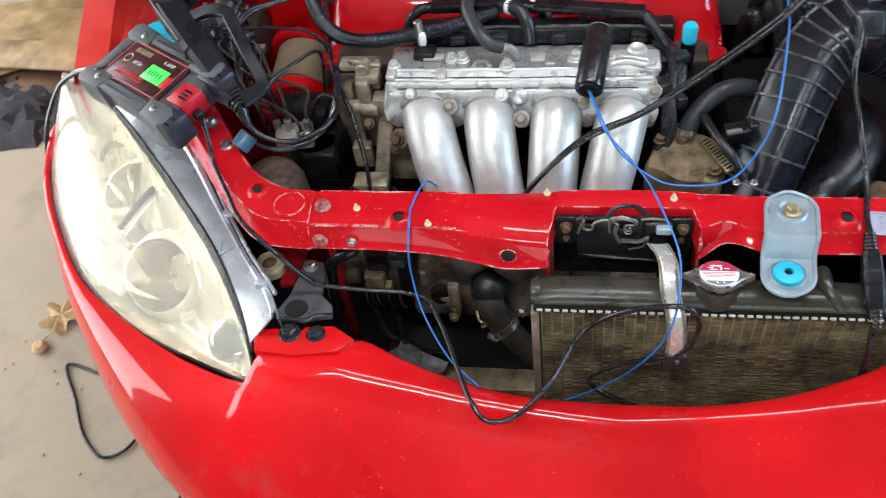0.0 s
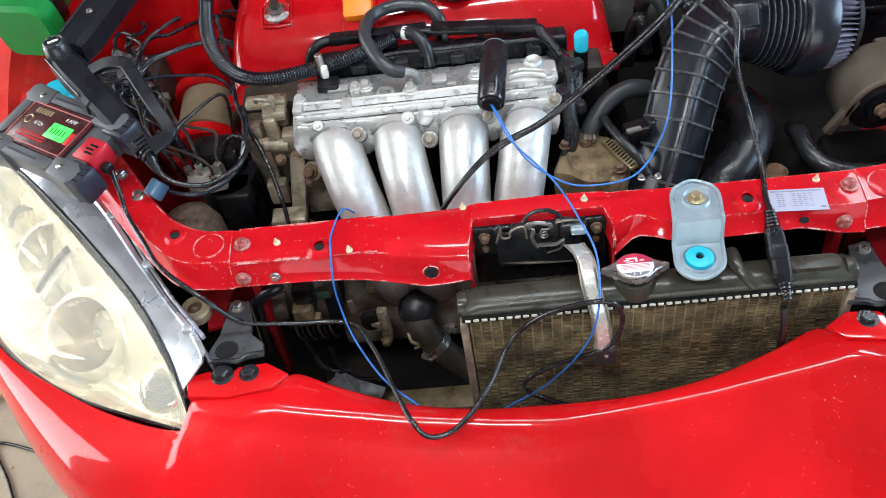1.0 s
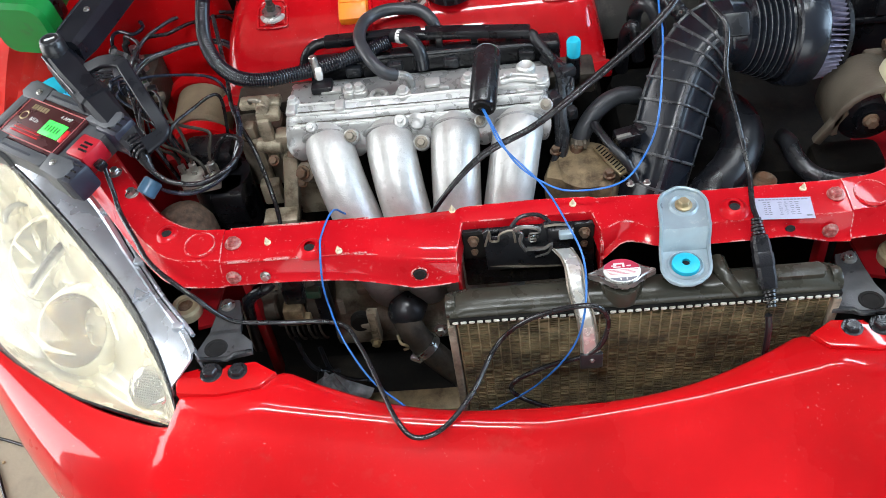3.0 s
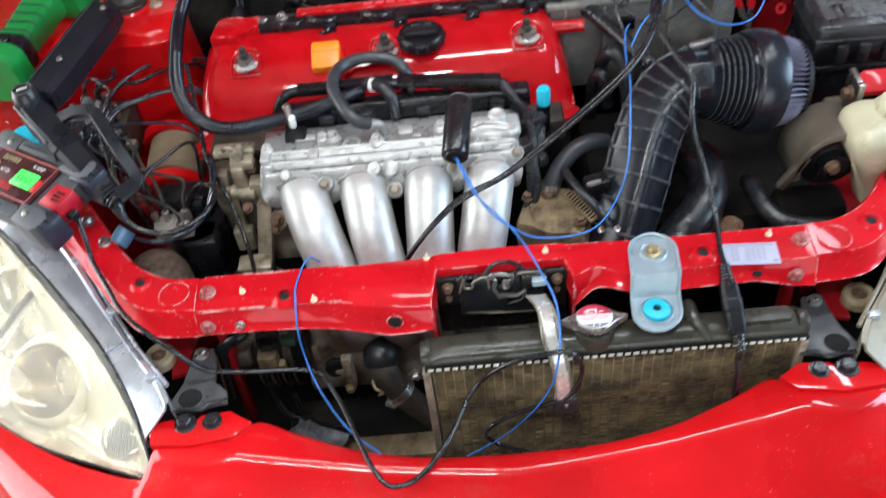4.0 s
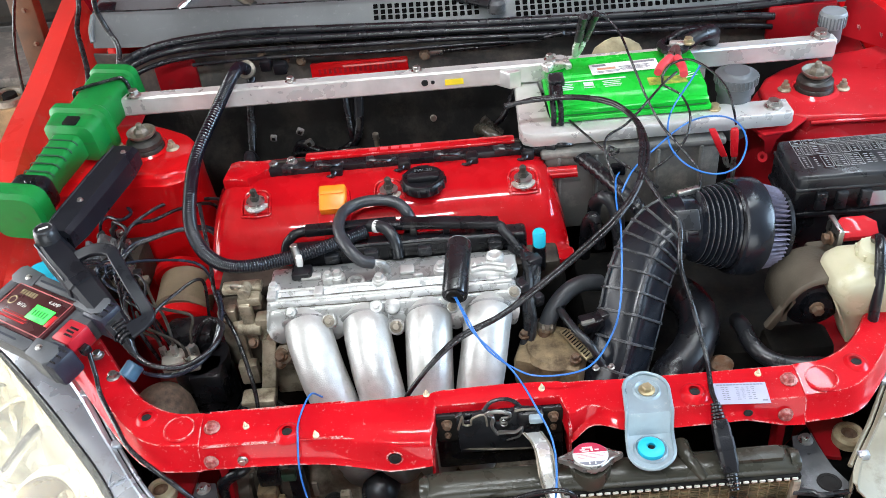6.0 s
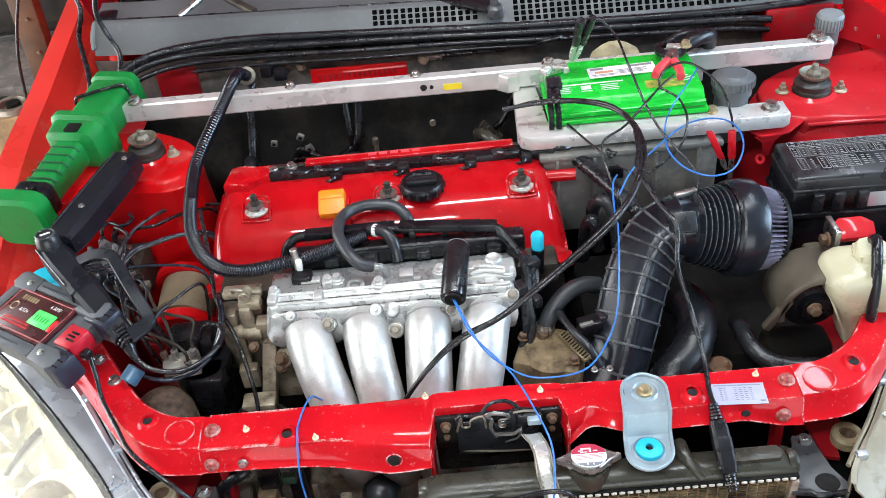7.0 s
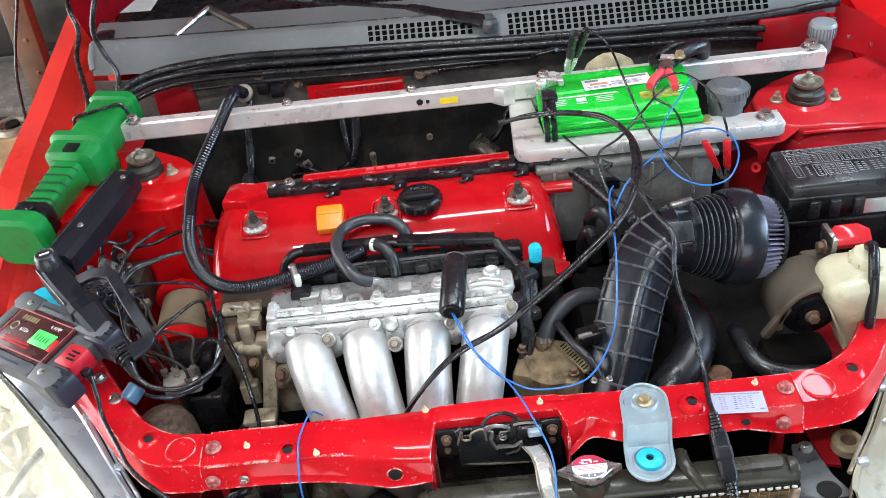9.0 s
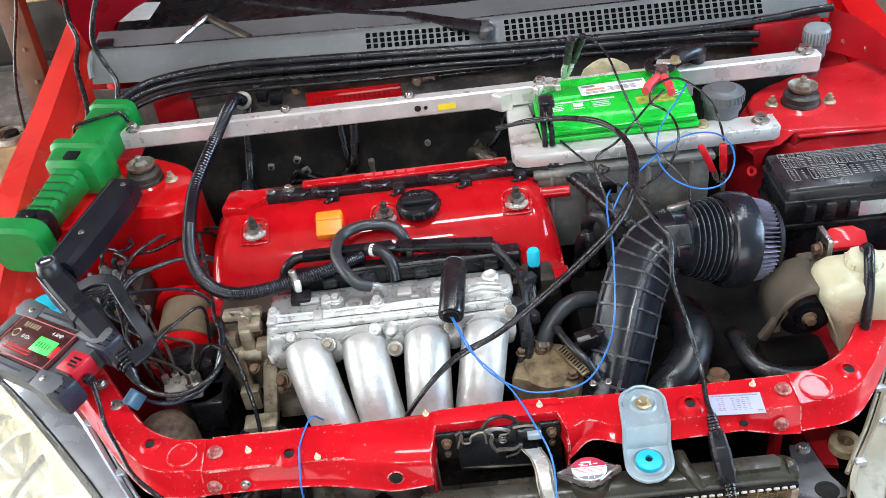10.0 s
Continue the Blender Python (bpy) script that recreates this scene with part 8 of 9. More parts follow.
for x, y in ((-0.625, 0.43), (-0.60, 0.44), (-0.58, 0.41), (-0.60, 0.39)):
    part("union", rod(B(), (x, y, 0.745), (x, y, 0.775), 0.007, seg=6), STEEL, ab)
rl = random.Random(3)
BLUISH = mat("blue_grey_sleeve", (0.016, 0.022, 0.038), 0.26, 0, 0.3, 60)
PALE_WIRE = mat("dark_grey_sleeve", (0.024, 0.025, 0.029), 0.28, 0, 0.3, 60)
CRUMPLED = mat("crumpled_grey_plastic", (0.21, 0.21, 0.22), 0.4, 0.1, 0.45, 90, 0.7, 120)
# pairs of leads that run from the unit up and back behind the corrugated loom
for pts, r, ma in (([(-0.580, 0.360, 0.785), (-0.568, 0.409, 0.80), (-0.541, 0.444, 0.805), (-0.515, 0.474, 0.80), (-0.470, 0.507, 0.78), (-0.43, 0.53, 0.75)], 0.0040, PALE_WIRE),
                   ([(-0.576, 0.373, 0.780), (-0.567, 0.420, 0.798), (-0.530, 0.428, 0.80), (-0.495, 0.461, 0.795), (-0.450, 0.500, 0.77)], 0.0040, CABLE),
                   ([(-0.568, 0.337, 0.785), (-0.554, 0.366, 0.797), (-0.520, 0.381, 0.80), (-0.479, 0.395, 0.80), (-0.43, 0.40, 0.79)], 0.0046, BLUISH),
                   ([(-0.566, 0.328, 0.785), (-0.548, 0.356, 0.80), (-0.518, 0.370, 0.804), (-0.476, 0.387, 0.804), (-0.43, 0.392, 0.79)], 0.0036, PALE_WIRE),
                   ([(-0.598, 0.315, 0.790), (-0.561, 0.323, 0.795), (-0.507, 0.319, 0.800), (-0.432, 0.298, 0.800)], 0.0030, BLUISH),
                   ([(-0.426, 0.272, 0.79), (-0.457, 0.242, 0.795), (-0.484, 0.195, 0.79)], 0.0034, CABLE),
                   ([(-0.625, 0.432, 0.79), (-0.616, 0.450, 0.798), (-0.588, 0.436, 0.80), (-0.576, 0.455, 0.80), (-0.598, 0.481, 0.80), (-0.640, 0.488, 0.795)], 0.0040, BLUISH),
                   ([(-0.605, 0.436, 0.79), (-0.590, 0.426, 0.80), (-0.572, 0.405, 0.80), (-0.575, 0.380, 0.79)], 0.0040, PALE_WIRE),
                   ([(-0.570, 0.305, 0.79), (-0.554, 0.268, 0.785), (-0.538, 0.228, 0.78), (-0.511, 0.193, 0.775)], 0.0028, CABLE),
                   ([(-0.541, 0.266, 0.785), (-0.538, 0.233, 0.782), (-0.511, 0.190, 0.775)], 0.0024, PALE_WIRE),
                   ([(-0.560, 0.290, 0.78), (-0.535, 0.300, 0.79), (-0.517, 0.280, 0.785), (-0.513, 0.250, 0.77)], 0.0028, PALE_WIRE),
                   ([(-0.605, 0.320, 0.785), (-0.586, 0.335, 0.795), (-0.570, 0.318, 0.795), (-0.585, 0.296, 0.79), (-0.560, 0.275, 0.78), (-0.53, 0.262, 0.77)], 0.0030, BLUISH),
                   ([(-0.600, 0.302, 0.785), (-0.574, 0.312, 0.795), (-0.552, 0.296, 0.79), (-0.548, 0.262, 0.78), (-0.520, 0.238, 0.77)], 0.0026, CABLE),
                   ([(-0.655, 0.500, 0.79), (-0.610, 0.508, 0.80), (-0.560, 0.492, 0.80), (-0.530, 0.470, 0.79)], 0.0030, CABLE)):
    a_, b_ = Vector(pts[0]), Vector(pts[-1])
    part("lead", tube(B(), [a_ + Vector((-0.004, -0.010, -0.07)), a_] + pts[1:-1] + [b_, b_ + Vector((0.012, 0.004, -0.07))], r * 0.74, 10, 7), ma, ab)
# tightly coiled thin lead beside the lamp arm
part("coiled_lead", tube(B(), [(-0.600 + 0.0028 * i, 0.318 + 0.012 * math.cos(i * 1.25) - 0.0008 * i, 0.790 + 0.010 * math.sin(i * 1.25)) for i in range(16)], 0.0022, 8, 3), BLUISH, ab)
# crumpled pale plastic and hose stubs at the top of the unit
for cx, cy, w in ((-0.612, 0.402, 0.022), (-0.590, 0.388, 0.016), (-0.632, 0.388, 0.015)):
    rows = [[(cx + w * (1.1 - 0.28 * k) * math.cos(a) * rl.uniform(0.75, 1.15), cy + w * (1.1 - 0.28 * k) * math.sin(a) * rl.uniform(0.75, 1.15), 0.765 + 0.010 * k + rl.uniform(-0.004, 0.004)) for a in [2 * math.pi * i / 14 for i in range(14)]] for k in range(4)]
    part("crumpled_cover", ends(sheet(B(), rows, True)), CRUMPLED, ab, "crumpled pale grey plastic", 12)
for x, y in ((-0.618, 0.405), (-0.600, 0.418)):
    part("hose_stub", tube(B(), [(x, y, 0.775), (x - 0.003, y + 0.004, 0.790), (x + 0.003, y + 0.012, 0.792)], 0.0042, 10, 4), PALE_WIRE, ab)
for i in range(6):
    part("plug", box(B(), (-0.60 + 0.014 * i + rl.uniform(-0.006, 0.006), 0.345 + rl.uniform(-0.04, 0.02), 0.765 + rl.uniform(0, 0.01)), (rl.uniform(0.010, 0.018), 0.012, 0.012), 0.002, Matrix.Rotation(rl.uniform(-1, 1), 4, "Z")), (STEEL, BLACK_GLOSS, STAINED)[i % 3], ab)
for i in range(2):
    part("cord_loop", tube(B(), [(-0.515, 0.140 + 0.004 * i, 0.755), (-0.485, 0.120 - 0.003 * i, 0.752 + 0.003 * i), (-0.445, 0.122 - 0.005 * i, 0.748), (-0.405, 0.150 - 0.005 * i, 0.75 + 0.004 * i), (-0.392 + 0.004 * i, 0.205, 0.775), (-0.408 + 0.004 * i, 0.262, 0.775), (-0.42, 0.29, 0.71)], 0.0026, 8, 5), (CABLE, BLUISH)[i % 2], ab)

# ---------------------------------------------------------------- loose tools and wires
# battery charger on the headlight corner
ch = thing("battery_charger", (-0.62, 0.15, 0.80), "red and black battery charger with a lit green screen", "battery charger")
CM = pose(-0.632, 0.174, 0.826, 8, -4, -35) @ Matrix.Scale(1.03, 4)
CR = CM.to_3x3().to_4x4()
part("body", prism(B(), rounded(0.092, 0.052, 0.014), -0.022, 0.009, 0.004, CM), CHARGER, ch, "grey rubber body")
# raised frame round the panel, flush grey corners and two ribbed navy end blocks
for y in (0.046, -0.046):
    part("frame_side", prism(B(), rounded(0.060, 0.0085, 0.004), 0.006, 0.0145, 0.002, CM @ pose(-0.012, y, 0)), CHARGER, ch)
    part("frame_groove", box(B(), CM @ Vector((-0.012, y, 0.0147)), (0.060, 0.003, 0.001), 0, CR), NAVY, ch)
part("frame_side", prism(B(), rounded(0.0085, 0.052, 0.006), 0.006, 0.0145, 0.002, CM @ pose(-0.084, 0, 0)), CHARGER, ch)
for x, y in ((-0.070, 0.044), (0.072, 0.044), (-0.070, -0.044), (0.072, -0.044)):
    c = part("corner_guard", prism(B(), [(-0.026, -0.014), (0.018, -0.016), (0.030, -0.008), (0.030, 0.010), (0.022, 0.017), (-0.020, 0.014)], -0.027, 0.0165, 0.004, CM @ pose(x, y, 0) @ Matrix.Diagonal((1 if x > 0 else -1, 1 if y > 0 else -1, 1, 1))), CHARGER, ch)
    if x > 0:
        e_ = part("end_block", box(B(), CM @ Vector((x + 0.020, y * 0.95, -0.006)), (0.044, 0.036, 0.040), 0.006, CR), NAVY, ch, "ribbed navy end block")
        for k in range(3):
            part("grip_groove", box(B(), CM @ Vector((x + 0.021, y * 0.95 - 0.010 + 0.010 * k, 0.0142)), (0.034, 0.0022, 0.0016), 0, CR), BLACK_PLASTIC, e_)
    put("bolt", BOLT_SMALL, c, CM @ pose(x * 0.93, y * 0.97, 0.0165) @ Matrix.Diagonal((0.8, 0.8, 0.5, 1)))
CHARGER_LINE = mat("dull_red_line", (0.42, 0.10, 0.10), 0.45)
face = part("face_plate", prism(B(), rounded(0.064, 0.036, 0.007), 0.010, 0.0145, 0.001, CM @ pose(-0.010, 0, 0)), DARK_RED, ch, "dark face panel with a red edge")
part("red_edge", tube(B(), [CM @ Vector((-0.010 + x, y, 0.0147)) for x, y in ((-0.059, -0.031), (-0.059, 0.031), (0.059, 0.031), (0.059, -0.031), (-0.059, -0.031))], 0.0011, 6, 1), CHARGER_LINE, face)
scr = part("screen", box(B(), CM @ Vector((0.016, -0.001, 0.0152)), (0.040, 0.024, 0.0016), 0.0005, CM.to_3x3().to_4x4()), LCD, face, "lit green screen")
SCREEN_DARK = mat("screen_dark", (0.01, 0.16, 0.03), 0.5)
for i in range(5):
    part("screen_figure", bars(B(), CM @ pose(0.016, -0.001, 0.0163), [(-0.012 + 0.006 * i, 0, 0.0028, 0.010)], 0.0003), SCREEN_DARK, scr)
put("writing", text_mesh("4 AMP", 0.0085, PRINT_W), face, CM @ pose(0.020, 0.021, 0.0147))
put("writing", text_mesh("6/12v", 0.0085, PRINT_W), face, CM @ pose(-0.030, 0.002, 0.0147))
part("logo_shape", lathe(B(), [(0.0055, 0), (0.0068, 0.0006), (0.008, 0)], CM @ Vector((-0.054, 0.004, 0.0147)), CM.to_3x3() @ Vector((0, 0, 1)), 20), GOLD, face)
part("brand_shape", bars(B(), CM @ pose(-0.038, 0.021, 0.0148), [(-0.014 + 0.0058 * i, 0, 0.0042, 0.008) for i in range(6)]), GOLD, face)
part("panel_text", bars(B(), CM @ pose(-0.025, -0.016, 0.0148), [(0, 0.0, 0.055, 0.0022), (0.0, -0.006, 0.060, 0.0018)]), RED_PLASTIC, face)
for k in range(4):
    part("panel_text", bars(B(), CM @ pose(-0.022, -0.0125 - 0.0035 * k, 0.0149), [(0, 0, 0.060 - 0.006 * (k % 2), 0.0009)]), RED_DULL, face)
part("button", box(B(), CM @ Vector((0.043, -0.004, 0.0152)), (0.008, 0.020, 0.002), 0.001, CM.to_3x3().to_4x4()), RED_PLASTIC, face)
part("red_plug_block", box(B(), CM @ Vector((0.080, -0.004, -0.003)), (0.036, 0.036, 0.030), 0.003, CM.to_3x3().to_4x4()), mat("crimson_plastic", (0.40, 0.008, 0.02), 0.35, 0, 0.15, 50), ch, "red output block")
part("port_mark", bars(B(), CM @ pose(0.085, -0.004, 0.0125), [(0.0, 0.006, 0.016, 0.003), (-0.002, 0.0, 0.014, 0.003), (0.001, -0.006, 0.016, 0.003)]), BLACK_PLASTIC, ch)
part("plug_boot", box(B(), CM @ Vector((0.106, -0.010, -0.008)), (0.012, 0.014, 0.012), 0.003, CM.to_3x3().to_4x4()), BLACK_PLASTIC, ch)
part("rear_lead", tube(B(), [CM @ Vector((-0.080, 0.0, 0.0)), (-0.715, 0.19, 0.83), (-0.77, 0.21, 0.81), (-0.83, 0.22, 0.76), (-0.882, 0.20, 0.66), (-0.888, 0.16, 0.50), (-0.89, 0.14, 0.3), (-0.93, 0.12, 0.02)], 0.004, 8, 6), CABLE, ch)

# folding work light: two arms with a knob, loop handle
wl = thing("folding_work_light", (-0.57, 0.28, 0.82), "black folding plastic work light with a loop handle", "work light")
h1, h2 = Vector((-0.622, 0.262, 0.888)), Vector((-0.500, 0.128, 0.825))


def beam(name, p, q, w, h, material, parent, taper=1.0, label=""):
    d = (q - p).normalized()
    side_ = d.cross(Vector((0, 0, 1))).normalized()
    upv = side_.cross(d)
    rows = []
    for k in range(7):
        f = k / 6
        s_ = 1 + (taper - 1) * f
        e = 0.85 if k in (0, 6) else 1
        c = p.lerp(q, f)
        rows.append([c + (side_ * x * w * e + upv * y * h * e) * s_ for x, y in ((-0.5, -0.32), (-0.34, -0.5), (0.34, -0.5), (0.5, -0.32), (0.5, 0.32), (0.34, 0.5), (-0.34, 0.5), (-0.5, 0.32))])
    return part(name, ends(sheet(B(), rows, True)), material, parent, label, 30)


beam("upper_arm", Vector((-0.561, 0.484, 0.892)), Vector((-0.612, 0.272, 0.888)), 0.056, 0.046, TOOL, wl, 0.95, "matt black lamp arm")
beam("lower_arm", h1, h2, 0.044, 0.034, TOOL, wl, 0.75, "matt black lamp arm")
kn = part("pivot_knob", lathe(B(), [(0, 0.918), (0.013, 0.918), (0.016, 0.914), (0.0175, 0.90), (0.0175, 0.865), (0, 0.865)], (-0.621, 0.262, 0), seg=28), BLACK_GLOSS, wl)
part("knob_ring", lathe(B(), [(0.0118, 0.9182), (0.0128, 0.9195), (0.0146, 0.9180)], (-0.621, 0.262, 0), seg=28), HOSE_GREY, kn)
# grey line paints the highlight along the arm's chamfer
part("arm_edge", tube(B(), [(-0.576, 0.482, 0.9145), (-0.600, 0.385, 0.9125), (-0.622, 0.295, 0.9105)], 0.0012, 6, 4), HOSE_GREY, wl)
part("slot", box(B(), (-0.621, 0.262, 0.9186), (0.014, 0.0035, 0.001), 0, Matrix.Rotation(radians(25), 4, "Z")), PRINT_W, kn)
hp = [Vector(p) for p in ((-0.582, 0.236, 0.880), (-0.550, 0.234, 0.893), (-0.522, 0.224, 0.897), (-0.510, 0.208, 0.893), (-0.487, 0.175, 0.870), (-0.468, 0.150, 0.846), (-0.467, 0.138, 0.839), (-0.490, 0.126, 0.830))]
rows = []
hl_ = spline(hp, 6)
for i, p in enumerate(hl_):
    d = (hl_[min(i + 1, len(hl_) - 1)] - hl_[max(i - 1, 0)]).normalized()
    a_ = d.cross(Vector((0.1, -0.5, 0.85))).normalized()
    n_ = a_.cross(d)
    w_ = 0.0085 + 0.004 * max(0.0, (i / len(hl_) - 0.78) * 4)
    rows.append([p + a_ * x * w_ + n_ * y * 0.0042 for x, y in ((-1, -0.6), (-0.8, -1), (0.8, -1), (1, -0.6), (1, 0.6), (0.8, 1), (-0.8, 1), (-1, 0.6))])
lh = part("loop_handle", ends(sheet(B(), rows, True)), TOOL, wl, "flat black loop handle", 35)
for k in range(3):
    part("handle_rib", tube(B(), [(-0.562 + 0.003 * k, 0.222 - 0.006 * k, 0.884), (-0.535 + 0.003 * k, 0.216 - 0.006 * k, 0.889)], 0.0015, 6, 2), TOOL, lh)
# grey line paints the light edge of the lower arm
part("edge_trim", tube(B(), [h1 + Vector((-0.014, -0.012, 0.012)), h1.lerp(h2, 0.42) + Vector((-0.016, -0.010, 0.013))], 0.0018, 6, 2), HOSE_GREY, wl, "grey line painted as the arm's edge highlight")
beam("collar", h1.lerp(h2, 0.40), h1.lerp(h2, 0.50), 0.043, 0.034, TOOL, wl)
for k in range(5):
    f = 0.93 + 0.03 * k
    c = h1.lerp(h2, f)
    part("strain_rib", lathe(B(), [(0.010, -0.0016), (0.0155 - 0.0008 * k, -0.0016), (0.0155 - 0.0008 * k, 0.0016), (0.010, 0.0016)], c, h2 - h1, 16), CABLE, wl)
part("cord", tube(B(), [h2, Vector((-0.486, 0.108, 0.803)), Vector((-0.462, 0.098, 0.788)), Vector((-0.425, 0.105, 0.776)), Vector((-0.39, 0.14, 0.775)), Vector((-0.385, 0.185, 0.775)), Vector((-0.42, 0.21, 0.76)), Vector((-0.455, 0.20, 0.70))], lambda t: 0.012 - 0.0082 * min(1, t * 6), 10, 6, wave=lambda i: 1.0 if i % 2 or i > 7 else 0.86), CABLE, wl)
part("blue_plug", rod(B(), (-0.505, 0.095, 0.772), (-0.492, 0.112, 0.782), 0.013, seg=14), mat("steel_blue_plastic", (0.05, 0.12, 0.2), 0.4), wl, "blue plug")
for x, y in ((-0.556, 0.462), (-0.590, 0.335)):
    put("screw", BOLT_SMALL, wl, pose(x, y, 0.9125) @ Matrix.Diagonal((0.8, 0.8, 0.6, 1)))

# green hand lamp along the fender
GRIP_DARK = mat("dark_green_rubber", (0.016, 0.055, 0.030), 0.55, 0, 0.2)
gl = thing("green_hand_lamp", (-0.655, 0.55, 0.86), "bright green plastic hand lamp with a ribbed dark grip", "hand lamp")
g0, g1 = Vector((-0.624, 0.672, 0.918)), Vector((-0.703, 0.362, 0.880))
gd, ga, gb = frame_of(g1 - g0)
GM = Matrix.Translation(g0) @ Matrix((ga, gb, gd)).transposed().to_4x4()


def station(prof_, material, name, label=""):
    """A rounded box section along the lamp: (distance, half width, half height)."""
    rows = [[GM @ Vector((x, y, d)) for x, y in rounded(w, h, min(w, h) * 0.45, 4)] for d, w, h in prof_]
    return part(name, ends(sheet(B(), rows, True)), material, gl, label, 35)


station([(-0.035, 0.034, 0.028), (-0.028, 0.043, 0.036), (-0.012, 0.044, 0.036), (-0.008, 0.040, 0.031), (0.05, 0.038, 0.030), (0.09, 0.036, 0.030), (0.10, 0.034, 0.028)], GREEN, "lamp_head", "green lamp head")
col = station([(0.095, 0.050, 0.040), (0.100, 0.054, 0.044), (0.112, 0.054, 0.044), (0.118, 0.048, 0.038), (0.150, 0.044, 0.036), (0.158, 0.032, 0.026)], GREEN, "collar", "green collar block")
grip = station([(0.155, 0.027, 0.024), (0.18, 0.026, 0.024), (0.24, 0.024, 0.022), (0.275, 0.027, 0.024), (0.285, 0.028, 0.025)], GREEN, "grip", "green and black ribbed grip")
for k in range(5):
    d = 0.172 + 0.0195 * k
    rows = [[GM @ Vector((x, y, d + dz + 0.10 * (0.0262 - abs(x)))) for x, y in rounded(0.0262, 0.0248, 0.011, 4) if y > -0.01] for dz in (-0.0013, 0.0013)]
    thick(part("grip_rib", sheet(B(), rows), GRIP_DARK, grip, "thin dark groove"), 0.0008, 1)
station([(0.262, 0.030, 0.027), (0.266, 0.0315, 0.0285), (0.300, 0.0315, 0.0285), (0.304, 0.030, 0.027)], BLACK_PLASTIC, "dark_band", "black band")
station([(0.298, 0.044, 0.040), (0.303, 0.050, 0.046), (0.328, 0.051, 0.047), (0.335, 0.045, 0.041)], GREEN, "foot", "green square foot")
part("hook_screw", rod(B(), GM @ Vector((-0.012, 0.027, 0.285)), GM @ Vector((-0.012, 0.038, 0.285)), 0.007, seg=14), BLACK_PLASTIC, gl)
part("slot", box(B(), GM @ Vector((-0.006, 0.036, 0.137)), (0.026, 0.008, 0.022), 0.003, GM.to_3x3().to_4x4()), DARK, gl)
part("cord_wrap", tube(B(), [GM @ Vector((x * 1.08, y * 1.10, 0.03 + 0.02 * math.sin(x * 40))) for x, y in rounded(0.039, 0.032, 0.014, 2)], 0.003, 8, 4), CABLE, gl, "black cord round the lamp")

# two black cords that hang from the hood edge beside the lamp
hose("hanging_cord", [(-0.735, 0.93, 1.12), (-0.742, 0.95, 1.07), (-0.757, 0.97, 1.013), (-0.746, 0.950, 0.977), (-0.746, 0.900, 0.944), (-0.729, 0.850, 0.928), (-0.697, 0.765, 0.917), (-0.688, 0.72, 0.90)], 0.005, CABLE, "black cord hanging beside the hood hinge", "cable")
hose("hanging_cord", [(-0.615, 0.83, 1.13), (-0.640, 0.80, 1.075), (-0.657, 0.80, 1.026), (-0.650, 0.80, 0.982), (-0.634, 0.785, 0.950), (-0.632, 0.755, 0.925), (-0.630, 0.73, 0.90)], 0.005, CABLE, "black cord hanging beside the hood hinge", "cable")

# ignition condenser style canister with its blue leads
can = thing("black_canister", (-0.04, 0.18, 0.82), "glossy black metal canister lying on the manifold with blue leads", "canister")
part("shell", lathe(B(), [(0, 0.0), (0.012, 0.0), (0.0135, 0.002), (0.017, 0.002), (0.018, 0.005), (0.018, 0.090), (0.016, 0.0945), (0.0, 0.0945)], (-0.0445, 0.130, 0.838), (0.011, 0.080, 0.018), 32), CANISTER, can)
part("top_band", lathe(B(), [(0.0145, 0.0935), (0.0168, 0.0940), (0.0162, 0.0955), (0.0145, 0.0957)], (-0.0445, 0.130, 0.838), (0.011, 0.080, 0.018), 32), SILVER, can, "pale band")
part("end_ring", lathe(B(), [(0.005, -0.001), (0.008, -0.002), (0.0115, -0.001), (0.0115, 0.002)], (-0.0445, 0.130, 0.838), (0.011, 0.080, 0.018), 24), DARK, can)
part("blue_lead", tube(B(), [(-0.0445, 0.131, 0.838), (-0.036, 0.108, 0.832), (-0.023, 0.077, 0.82), (0.022, 0.026, 0.797), (0.046, -0.026, 0.783), (0.063, -0.070, 0.757), (0.056, -0.132, 0.735), (0.039, -0.130, 0.659), (-0.005, -0.130, 0.589), (-0.066, -0.140, 0.551)], 0.0013, 8, 7), BLUE, can)
part("blue_lead", tube(B(), [(-0.043, 0.131, 0.838), (-0.030, 0.10, 0.826), (-0.009, 0.066, 0.802), (0.022, 0.039, 0.790), (0.057, 0.023, 0.785), (0.116, 0.024, 0.790), (0.153, 0.061, 0.800), (0.170, 0.081, 0.850), (0.187, 0.175, 0.892), (0.189, 0.213, 0.900), (0.196, 0.262, 0.895), (0.204, 0.300, 0.890), (0.215, 0.330, 0.88)], 0.0013, 8, 7), BLUE, can)
hose("blue_wire", [(-0.236, 0.060, 0.74), (-0.246, 0.040, 0.768), (-0.257, -0.002, 0.769), (-0.257, -0.029, 0.766), (-0.259, -0.050, 0.735), (-0.259, -0.055, 0.690), (-0.244, -0.088, 0.660), (-0.208, -0.141, 0.645), (-0.170, -0.168, 0.625), (-0.15, -0.165, 0.57)], 0.0013, BLUE, "thin blue wire looped over the red bar", "wire", 8, 7)
